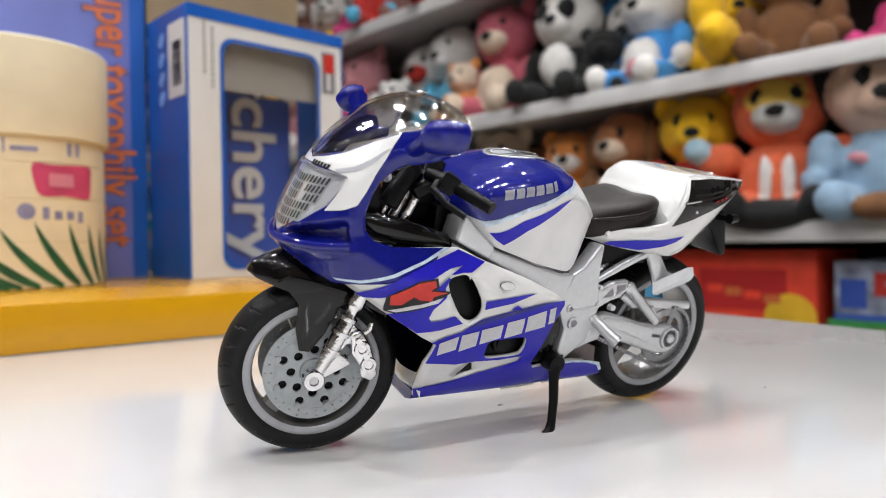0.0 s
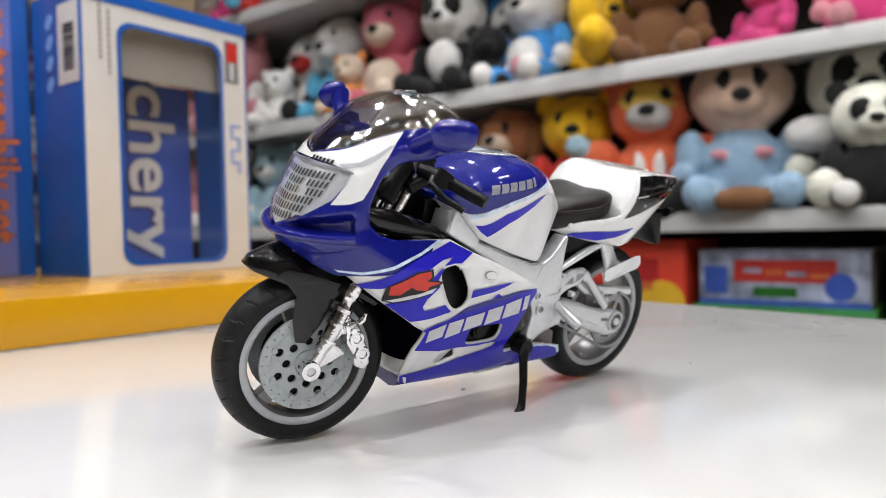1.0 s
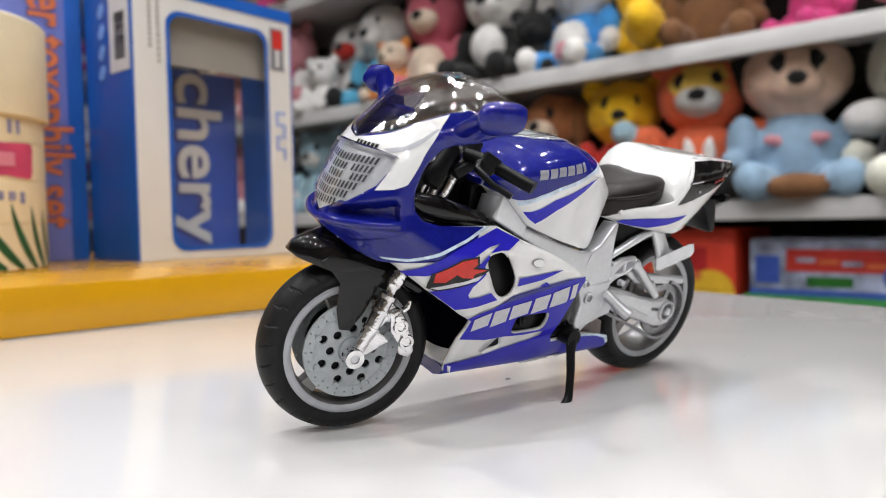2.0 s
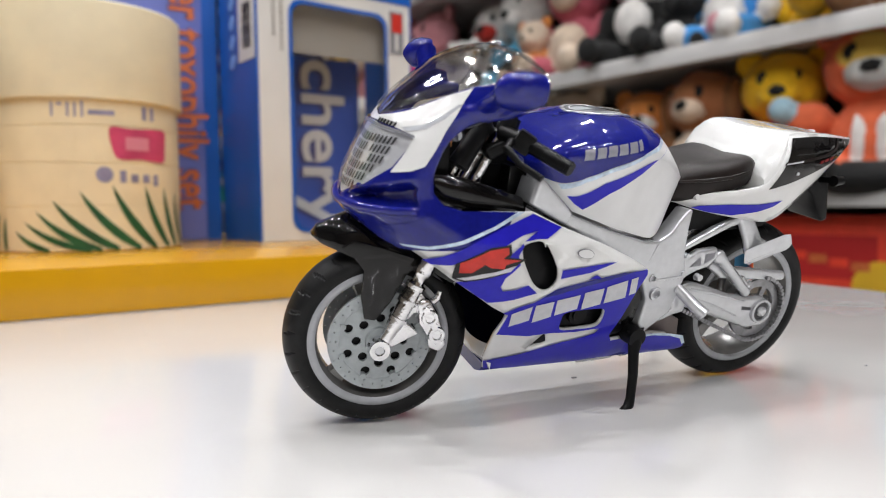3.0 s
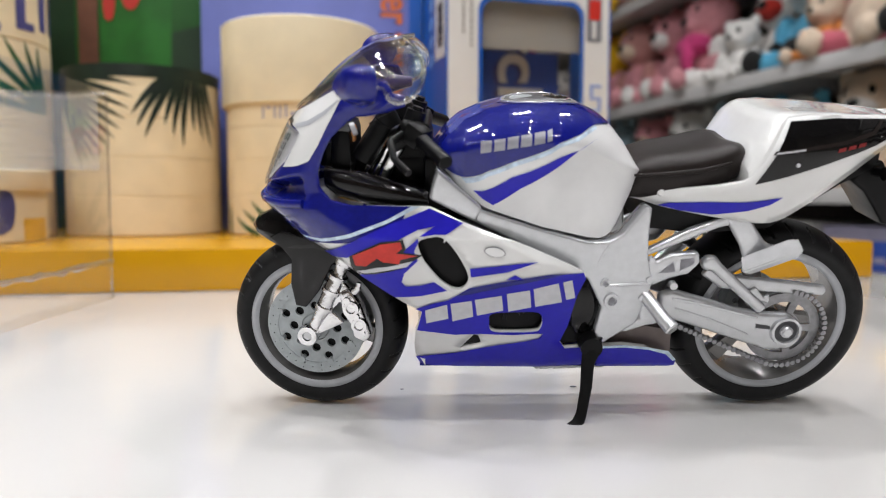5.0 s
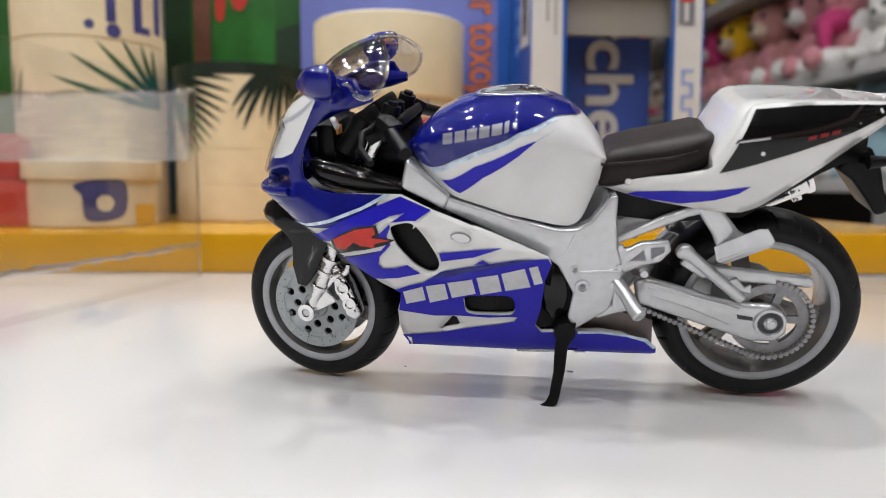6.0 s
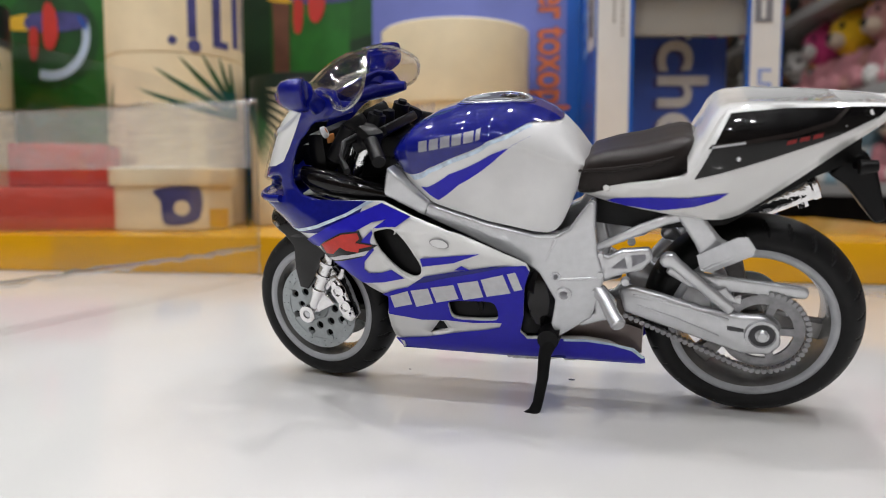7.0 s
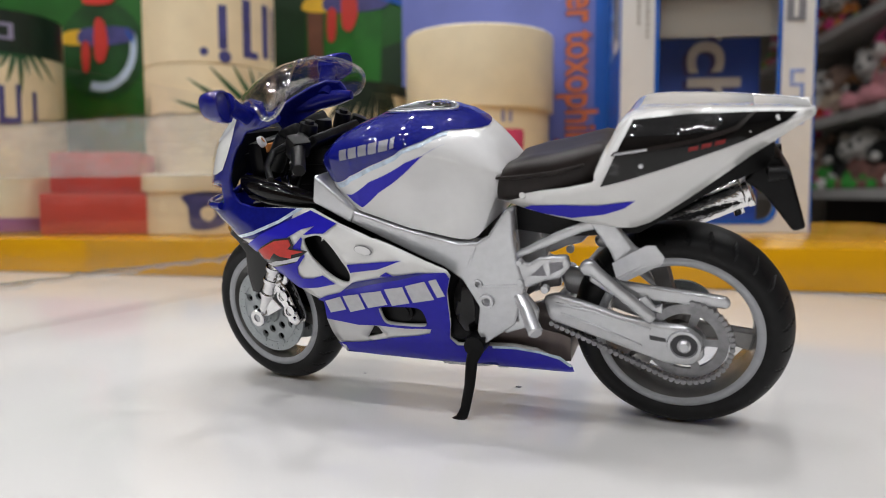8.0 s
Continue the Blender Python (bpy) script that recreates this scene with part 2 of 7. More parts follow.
def curve2d(pts, k=6):
    """A closed Catmull-Rom curve through 2D points."""
    n, out = len(pts), []
    for i in range(n):
        p0, p1, p2, p3 = (np.array(pts[(i + j) % n], float) for j in (-1, 0, 1, 2))
        for j in range(k):
            t = j / k
            q = 0.5 * (2 * p1 + (p2 - p0) * t + (2 * p0 - 5 * p1 + 4 * p2 - p3) * t * t + (3 * p1 - p0 - 3 * p2 + p3) * t ** 3)
            out.append((float(q[0]), float(q[1])))
    return out


def circle2d(x, y, r, n=12, ry=None):
    return [(x + r * math.cos(2 * math.pi * k / n), y + (ry or r) * math.sin(2 * math.pi * k / n)) for k in range(n)]


def sheet(name, outlines, fn, material, parent, maxlen=2.0, thick=0.0, lift=0.0, label="", angle=40, flip=False):
    """A sheet over a curved surface: 2D outlines filled and laid on fn(a, b); thick: metres inwards, lift: metres proud of it."""
    bm = fill2d(outlines, maxlen)
    eps = 0.05
    for v in bm.verts:
        a, b = v.co.x, v.co.y
        p = Vector(fn(a, b))
        if lift:
            da, db = Vector(fn(a + eps, b)) - Vector(fn(a - eps, b)), Vector(fn(a, b + eps)) - Vector(fn(a, b - eps))
            nn = da.cross(db)
            if nn.length > 1e-12:
                nn.normalize()
                if (nn.y > 0) != (p.y > 0) and abs(nn.y) > 0.15:
                    nn = -nn
                elif abs(nn.y) <= 0.15 and nn.z < 0:
                    nn = -nn
                p += nn * lift
        v.co = p
    ob = smooth(part(name, bm, material, parent, label), angle)
    if sum(f.normal.y * f.center.y for f in ob.data.polygons) < 0:
        ob.data.flip_normals()
    if thick:
        s = ob.modifiers.new("thickness", "SOLIDIFY")
        s.thickness, s.offset = thick, -1.0
    return ob


def interp(x, table):
    xs, ys = [a for a, _ in table], [b for _, b in table]
    return float(np.interp(x, xs, ys))


def lettering(name, text, size, m, material, parent, extrude=0.0003, bold=0.0, label=""):
    cu = bpy.data.curves.new(name, "FONT")
    cu.body, cu.size, cu.extrude, cu.offset, cu.align_x, cu.align_y = text, size, extrude, bold, "LEFT", "BOTTOM_BASELINE"
    tmp = bpy.data.objects.new(name + "_curve", cu)
    scene.collection.objects.link(tmp)
    dg = bpy.context.evaluated_depsgraph_get()
    me = bpy.data.meshes.new_from_object(tmp.evaluated_get(dg))
    bpy.data.objects.remove(tmp)
    me.materials.clear()
    me.materials.append(material)
    ob = new(name, me)
    ob.parent = parent
    ob.matrix_local = m
    if label:
        ob["label"] = label
    return ob


# ---- the shop ----
def setting(name, lo, hi, material, label, category, bevel=0.0):
    return tagged(boxed(name, lo, hi, material, None, bevel), label, category, kind="structure")


setting("floor", (-4.0, -4.0, -1.00), (3.2, 6.0, -0.90), M_FLOOR, "grey tiled shop floor", "floor")
setting("ceiling", (-4.0, -4.0, 2.0), (3.2, 6.0, 2.1), M_CEIL, "dim grey shop ceiling with round downlights", "ceiling")
setting("wall_north", (-4.0, 5.9, -0.9), (3.2, 6.0, 2.0), M_WALL, "beige plastered shop wall", "wall")
# unseen wall, added dark so that the gloss black parts reflect little
setting("wall_south", (-4.0, -4.0, -0.9), (3.2, -3.9, 2.0), M_DIMWALL, "unseen shop wall, dark brown to darken reflections", "wall")
setting("wall_west", (-4.0, -3.9, -0.9), (-3.9, 5.9, 2.0), M_WALL, "beige plastered shop wall", "wall")
setting("wall_east", (3.1, -3.9, -0.9), (3.2, 5.9, 2.0), M_WALL, "beige plastered shop wall", "wall")


def ceiling_light(x, y, lx, ly):
    e = thing("ceiling_light", pose(x, y, 2.0), "bright white round ceiling downlight", "ceiling light", "rows of ceiling lights")
    bm = bmesh.new()
    lathe_bm(bm, [(0, -0.012), (lx, -0.012), (lx, -0.004)], 20, axis="Z")
    part("diffuser", bm, M_LIGHT, e)
    bm = bmesh.new()
    lathe_bm(bm, [(lx + 0.002, -0.002), (lx + 0.004, -0.02), (lx + 0.02, -0.012), (lx + 0.024, 0.0)], 24, axis="Z")
    smooth(part("frame", bm, M_SHELF, e), 40)


for i in range(4):
    for j in range(6):
        ceiling_light(-1.52 + 0.82 * i, -3.4 + 0.90 * j, 0.047, 0)

# display table with a raised yellow ledge along its back
table = thing("display_table", pose(0, 0, 0), "white glossy laminate display table", "table")
boxed("tabletop", (-1.2, -0.75, -0.03), (0.352, 0.85, 0.0), M_TABLE, table, 0.004)
for lx, ly in ((-1.1, -0.65), (0.27, -0.65), (-1.1, 0.76), (0.27, 0.76)):
    boxed("leg", (lx - 0.025, ly - 0.025, -0.9), (lx + 0.025, ly + 0.025, -0.03), M_SHELF, table)
LEDGE_TURN = 9.64
ledge = thing("display_ledge", pose(0, 0.2437, 0.0, 0, 0, LEDGE_TURN), "glossy yellow raised ledge on the white table", "ledge")
boxed("ledge_board", (-0.95, 0.0012, 0.0), (0.335, 0.42, 0.025), M_YELLOW, ledge, 0.0012)
boxed("edge_band", (-0.95, 0.0, 0.0004), (0.335, 0.0011, 0.0246), M_YELLOW, ledge, 0.0004)


def on_ledge(x, y, rz=0.0, z=0.0253):
    return pose(x, y, z, 0, 0, rz)


# ---- toy archery carton with a window ----
def archery_box():
    w, d, h = 0.150, 0.078, 0.222
    e = thing("archery_set_box", on_ledge(0.0385, 0.419, 15.6), "blue and white cardboard toy archery box with a clear window", "toy box")
    t = 0.0015
    x0, x1, z0, z1 = 0.030, 0.122, 0.010, 0.198
    r = 0.012
    rim = [(0, 0), (w, 0), (w, h), (0, h)]
    win = []
    for cx, cz, a0 in ((x1 - r, z0 + r, -90), (x1 - r, z1 - r, 0), (x0 + r, z1 - r, 90), (x0 + r, z0 + r, 180)):
        win += [(cx + r * math.cos(radians(a0 + k * 15)), cz + r * math.sin(radians(a0 + k * 15))) for k in range(7)]
    sheet("front_panel", [rim, win], lambda a, b: (a, 0, b), M_CARD, e, 0.06, 0)
    grown = [((a - (x0 + x1) / 2) * 1.07 + (x0 + x1) / 2, (b - (z0 + z1) / 2) * 1.035 + (z0 + z1) / 2) for a, b in win]
    sheet("window_border", [grown, win], lambda a, b: (a, -0.0006, b), M_BOXBLUE, e, 0.06)
    bm = bmesh.new()
    box_bm(bm, (x0 - 0.004, 0.0006, z0 - 0.004), (x1 + 0.004, 0.0010, z1 + 0.004))
    pane = part("window_pane", bm, M_CLEAR, e)
    boxed("side_panel", (-t, 0, 0), (0, d, h), M_BOXBLUE, e)
    boxed("side_panel", (w, 0, 0), (w + t, d, h), M_BOXBLUE, e)
    boxed("top_panel", (-t, 0, h), (w + t, d, h + t), M_BOXBLUE, e)
    boxed("bottom_panel", (-t, 0, -0.0002), (w + t, d, 0.0008), M_CARD, e)
    boxed("top_edge", (-t, -0.0009, h - 0.009), (w + t, 0.0, h + t), M_BOXBLUE, e)
    boxed("open_flap", (-0.002, d - t, h + t), (w + 0.002, d, h + 0.17), M_TAN, e, label="tan inside of the open top flap")
    boxed("back_panel", (0.0, d - t, 0.0), (0.100, d, h), M_GREYCARD, e, label="grey inner back panel")
    boxed("header_strip", (0.004, 0.012, 0.160), (w - 0.002, 0.0135, h - 0.002), M_GREYCARD, e, label="grey inner flap")
    boxed("insert_card", (0.016, 0.052, 0.004), (0.125, 0.0535, 0.167), M_CARDBLUE, e, label="royal blue insert card")
    # the word runs down the card
    m = Matrix(((0, 1, 0, 0.065), (0, 0, -1, 0.0513), (-1, 0, 0, 0.2225), (0, 0, 0, 1))) @ Matrix.Diagonal((1.14, 1.05, 1, 1))
    lettering("word_shadow", "archery", 0.060, Matrix.Translation((-0.004, 0.0004, -0.002)) @ m, M_NAVY, e, 0.0002, 0.0012)
    lettering("word", "archery", 0.060, m, M_CARD, e, 0.0002, 0.0010, "white lettering running down the card")
    # small print, a coloured badge and a pale mark on the white border
    bm = bmesh.new()
    for k, (a, top, bot) in enumerate(((0.0125, 0.212, 0.168), (0.0195, 0.208, 0.160))):
        z = top
        while z > bot:
            n = 0.0022 + 0.002 * random.random()
            box_bm(bm, (a, -0.0006, z - n), (a + 0.0022, -0.0001, z))
            z -= n + 0.0012
    part("small_print", bm, M_GREYCARD, e)
    boxed("badge", (0.128, -0.0008, 0.168), (0.1425, -0.0001, 0.206), M_GREYPRINT, e)
    boxed("badge_top", (0.130, -0.0012, 0.187), (0.141, -0.0008, 0.204), M_RED, e)
    boxed("badge_bar", (0.1335, -0.0012, 0.171), (0.1365, -0.0008, 0.186), M_CARD, e)
    bm = bmesh.new()
    for k in range(4):
        box_bm(bm, (0.132, -0.0006, 0.128 - k * 0.011), (0.143, -0.0001, 0.1305 - k * 0.011))
        box_bm(bm, (0.132 + 0.008 * (k % 2), -0.0006, 0.120 - k * 0.011), (0.135 + 0.008 * (k % 2), -0.0001, 0.128 - k * 0.011))
    part("pale_mark", bm, mat("pale_blue_print", (0.25, 0.33, 0.62), 0.45), e)
    # bar-code sticker on the blue side
    boxed("sticker", (-t - 0.0006, 0.003, 0.150), (-t - 0.0001, 0.034, 0.212), M_CARD, e, label="white bar-code sticker")
    bm = bmesh.new()
    z = 0.160
    while z < 0.196:
        n = 0.0006 + 0.0014 * random.random()
        box_bm(bm, (-t - 0.0010, 0.009, z), (-t - 0.0006, 0.025, z + n))
        z += n + 0.0005 + 0.001 * random.random()
    part("bar_code", bm, M_BLACK, e)
    pale_blue = mat("light_blue_print", (0.20, 0.38, 0.75), 0.4)
    for k in range(4):
        for q in range(2):
            bm = bmesh.new()
            made = bmesh.ops.create_cone(bm, cap_ends=True, segments=14, radius1=0.0042, radius2=0.0042, depth=0.0004)["verts"]
            bmesh.ops.transform(bm, matrix=pose(-t - 0.0003 - 0.0003 * q, 0.047 + 0.002 * q, 0.204 - k * 0.0165 - q * 0.004, 0, 90, 0), verts=made)
            part("round_mark", bm, pale_blue, e)


archery_box()


def lilac_box():
    e = thing("toxophily_set_box", on_ledge(-0.19, 0.482, 6.0), "lilac blue cardboard toy box with orange lettering", "toy box")
    w, d, h = 0.205, 0.06, 0.36
    boxed("carton", (0, 0, 0), (w, d, h), M_LILAC, e, 0.001)
    boxed("edge_band", (w - 0.012, -0.0007, 0.0), (w + 0.0008, -0.0001, h), M_BOXBLUE, e)
    m = Matrix(((0, 1, 0, w - 0.038), (0, 0, -1, -0.0008), (-1, 0, 0, 0.262), (0, 0, 0, 1))) @ Matrix.Diagonal((0.88, 1.25, 1, 1))
    lettering("word_outline", "super toxophily set", 0.034, Matrix.Translation((-0.0006, 0.0003, 0.0006)) @ m, M_NAVY, e, 0.0002, 0.0012)
    lettering("word", "super toxophily set", 0.034, m, M_ORANGE, e, 0.0002, 0.0006, "orange lettering running down the box")


lilac_box()


# ---- paper canisters ----
M_PALEPRINT = mat("pale_violet_print", (0.26, 0.24, 0.36), 0.5, vary=0.2, scale=90)


def leaf(parent, r, a0, z0, length, lean, width, bend, material):
    """A printed palm blade on a drum's side: from (a0 degrees, z0) it runs at lean degrees off upright, bowing on its way."""
    base = r * radians(a0)
    left, right = [], []
    n = 9
    for k in range(n + 1):
        q = k / n
        th = radians(lean + bend * q)
        px = base + length * q * math.sin(th)
        pz = z0 + length * q * math.cos(th)
        w = width * math.sin(math.pi * min(1.0, 0.10 + 0.90 * q)) ** 0.7 * (1 - 0.35 * q)
        left.append((px - w * math.cos(th), pz + w * math.sin(th)))
        right.append((px + w * math.cos(th), pz - w * math.sin(th)))
    sheet("leaf_print", [left + right[::-1]], lambda p, q: ((r + 0.0004) * math.cos(p / r), (r + 0.0004) * math.sin(p / r), q), material, parent, 0.012)


def canister(x, y, z, r, h, label, lid=0.0, turn=0.0, seam=(), material=M_CREAM, group="canisters"):
    e = thing("paper_canister", on_ledge(x, y, turn, z), label, "canister", group)
    bm = bmesh.new()
    prof = [(0.0, 0.0), (r - 0.001, 0.0), (r, 0.001)]
    for s in seam:
        prof += [(r, s - 0.0006), (r - 0.0006, s), (r, s + 0.0006)]
    prof += [(r, h - 0.001), (r - 0.001, h), (0.0, h)]
    lathe_bm(bm, prof, 72, axis="Z")
    smooth(part("drum", bm, material, e), 30)
    if lid:
        bm = bmesh.new()
        lathe_bm(bm, [(r + 0.0002, h - lid), (r + 0.003, h - lid), (r + 0.0034, h - lid + 0.001), (r + 0.0034, h + 0.0008), (r + 0.0022, h + 0.002), (0.0, h + 0.002)], 72, axis="Z")
        smooth(part("lid", bm, M_CREAM2, e), 30)
    return e


def curved_patch(parent, name, r, a0, a1, z0, z1, material, lift=0.0004):
    sheet(name, [[(a0, z0), (a1, z0), (a1, z1), (a0, z1)]],
          lambda a, b: ((r + lift) * math.cos(a), (r + lift) * math.sin(a), b), material, parent, 0.05)


RA = 0.0618
A = canister(-0.0858, 0.424, 0.0253, RA, 0.1662, "cream paper canister with a lid, leaf print and pink mark", 0.0635, 4, (0.031, 0.060, 0.085))
# the side that faces the camera's path is near -80 degrees
for a0, a1, z1, w in ((-92, -134, 0.014, 0.0026), (-86, -126, 0.021, 0.0030), (-76, -116, 0.028, 0.0034), (-62, -101, 0.034, 0.0036), (-50, -83, 0.039, 0.0036), (-38, -62, 0.040, 0.0034), (-28, -46, 0.040, 0.0032), (-18, -33, 0.038, 0.0030), (-8, -20, 0.034, 0.0030), (-116, -141, 0.010, 0.0024), (-150, -152, 0.022, 0.0026), (-164, -160, 0.026, 0.0026)):
    lean = math.degrees(math.atan2(RA * radians(a1 - a0), z1))
    leaf(A, RA, a0, 0.0012, math.hypot(RA * radians(a1 - a0), z1) * 1.02, lean - 9, w, 16, M_LEAF)
pinkish = curve2d([(-80, 0.0825), (-70, 0.0822), (-56, 0.083), (-47, 0.0825), (-46.5, 0.073), (-48, 0.061), (-56, 0.0605), (-64, 0.0615), (-76, 0.0615), (-79.5, 0.070)], 4)
sheet("pink_mark", [[(radians(-79 + 1.2 * (a + 80)), z) for a, z in pinkish]], lambda a, b: ((RA + 0.0004) * math.cos(a), (RA + 0.0004) * math.sin(a), b * 1.02), M_PINKPRINT, A, 0.05)
curved_patch(A, "pale_patch", RA, radians(-70), radians(-54), 0.069, 0.078, mat("light_pink_print", (0.65, 0.22, 0.28), 0.45), 0.0008)
for a0, a1, z0, z1 in ((-112, -110.6, .087, .096), (-108.5, -105.5, .094, .096), (-103, -101.6, .087, .096), (-99, -97.6, .087, .096), (-95, -93.6, .087, .097), (-91, -76, .0885, .0915), (-58, -55, .087, .096), (-52, -49, .087, .096), (-74, -70, .045, .053), (-67, -62, .045, .0505), (-59, -54, .045, .0505), (-51, -47, .043, .0505)):
    curved_patch(A, "dark_print", RA, radians(a0), radians(a1), z0 * 1.04, z1 * 1.04, M_PALEPRINT)
sheet("round_print", [circle2d(0, 0, 0.0055, 18)], lambda a, b: ((RA + 0.0004) * math.cos(radians(-83) + a / (RA + 0.0004)), (RA + 0.0004) * math.sin(radians(-83) + a / (RA + 0.0004)), 0.052 + b), M_PALEPRINT, A, 0.01)

D = canister(-0.215, 0.410, 0.0253, 0.060, 0.130, "cream paper canister with dark palm leaf print", 0.0, 0, (0.03, 0.06, 0.09))
curved_patch(D, "dark_band", 0.060, radians(-172), radians(20), 0.120, 0.1298, M_DARKLEAF)
curved_patch(D, "dark_mass", 0.060, radians(-168), radians(-112), 0.108, 0.1210, M_DARKLEAF, 0.0003)
for k in range(11):
    leaf(D, 0.060, -160 + 1.2 * k, 0.122 - 0.0006 * k, 0.092 - 0.0016 * k, 86 + 5.6 * k, 0.0037, 9, M_DARKLEAF if k < 6 else M_LEAF)
for k in range(10):
    leaf(D, 0.060, -50 + 3.5 * k, 0.124, 0.042 + 0.007 * (k % 3), -130 - 6.5 * k, 0.0030, -10, M_DARKLEAF)

B = canister(-0.330, 0.360, 0.0253, 0.0585, 0.144, "cream paper canister with green leaf print", 0.0, 0, (0.04, 0.08))
for k, length in enumerate((0.094, 0.086, 0.074, 0.062, 0.052, 0.045)):
    leaf(B, 0.0585, 5, 0.094 + 0.001 * k, length, -87 + 13 * k, 0.0034, 10, M_LEAF)
for k in range(2):
    leaf(B, 0.0585, -118 - 10 * k, 0.088, 0.034 + 0.006 * k, 6 - 6 * k, 0.0028, 6, M_LEAF)
B2 = canister(-0.330, 0.360, 0.0253 + 0.1446, 0.0585, 0.150, "cream paper canister standing upside down on another", 0.0, 0, ())
for a0, a1, z0, z1 in ((-43, -36, .0125, .050), (-22, -14, .0105, .058), (-22, -6, .0075, .0135), (0, 9, .0105, .058), (16, 22, .0105, .058)):
    curved_patch(B2, "dark_print", 0.0585, radians(a0), radians(a1), z0, z1, M_NAVY)
for a in (-55, -38):
    sheet("round_print", [circle2d(0, 0, 0.0055 if a == -38 else 0.0036, 18)], lambda p, q, a=a: (0.0589 * math.cos(radians(a) + p / 0.0589), 0.0589 * math.sin(radians(a) + p / 0.0589), 0.0062 + 0.0035 * (a == -55) + q), M_NAVY, B2, 0.01)

C = canister(-0.594, 0.340, 0.0253, 0.062, 0.214, "cream paper canister with dark leaf print and dark lid", 0.0, 0, (0.05,))
curved_patch(C, "dark_band", 0.062, radians(-120), radians(40), 0.172, 0.2138, M_DARKLEAF)
for a0, a1, z0, z1 in ((-80, -24, 0.198, 0.201), (-26, -22, 0.188, 0.201), (-44, -22, 0.185, 0.188)):
    curved_patch(C, "pale_print", 0.062, radians(a0), radians(a1), z0, z1, M_PALEPRINT, 0.0008)
for k in range(9):
    leaf(C, 0.062, -20, 0.190, -0.040 - 0.010 * (k % 3), 60 - 14 * k, 0.003, 8, M_LEAF)
for a0, a1, z0, z1 in ((-62, -57, .104, .140), (-48, -43, .104, .136), (-36, -31, .108, .140), (-22, -18, .104, .142), (-36, -18, .102, .109), (-8, -4, .104, .136)):
    curved_patch(C, "dark_print", 0.062, radians(a0), radians(a1), z0, z1, M_NAVY)
small = canister(-0.283, 0.292, 0.0253, 0.0445, 0.046, "short cream paper canister with a dark printed mark", 0.012, 0, (), M_CREAM2)
mark = curve2d([(-0.018, 0.030), (0.0, 0.034), (0.016, 0.032), (0.017, 0.014), (0.010, 0.006), (-0.010, 0.005), (-0.013, 0.022)], 4)
sheet("dark_mark", [mark, circle2d(0.002, 0.017, 0.006, 10)], lambda a, b: (0.0449 * math.cos(radians(-48) + a / 0.0449), 0.0449 * math.sin(radians(-48) + a / 0.0449), b), M_NAVY, small, 0.006)
curved_patch(small, "yellow_patch", 0.0445, radians(-18), radians(12), 0.001, 0.016, M_YELLOWCARD)

rb = thing("red_box", on_ledge(-0.372, 0.225, 30), "red plastic box on the yellow ledge", "box")
boxed("box_body", (-0.014, 0, 0), (0.076, 0.05, 0.033), M_REDCLEAR, rb, 0.002)
boxed("box_lid", (-0.006, 0.002, 0.0331), (0.064, 0.048, 0.066), M_REDCARD, rb, 0.002)
pb = thing("cream_tub", on_ledge(-0.425, 0.235, 0), "small cream tub with a purple band", "tub")
bm = bmesh.new()
lathe_bm(bm, [(0, 0), (0.024, 0), (0.026, 0.002), (0.028, 0.045), (0.0, 0.045)], 40, axis="Z")
smooth(part("tub_body", bm, M_CREAM2, pb), 40)
bm = bmesh.new()
lathe_bm(bm, [(0.0245, 0.001), (0.0265, 0.002), (0.027, 0.013), (0.0250, 0.014)], 40, axis="Z")
smooth(part("band", bm, mat("purple_print", (0.30, 0.12, 0.30), 0.5), pb), 40)


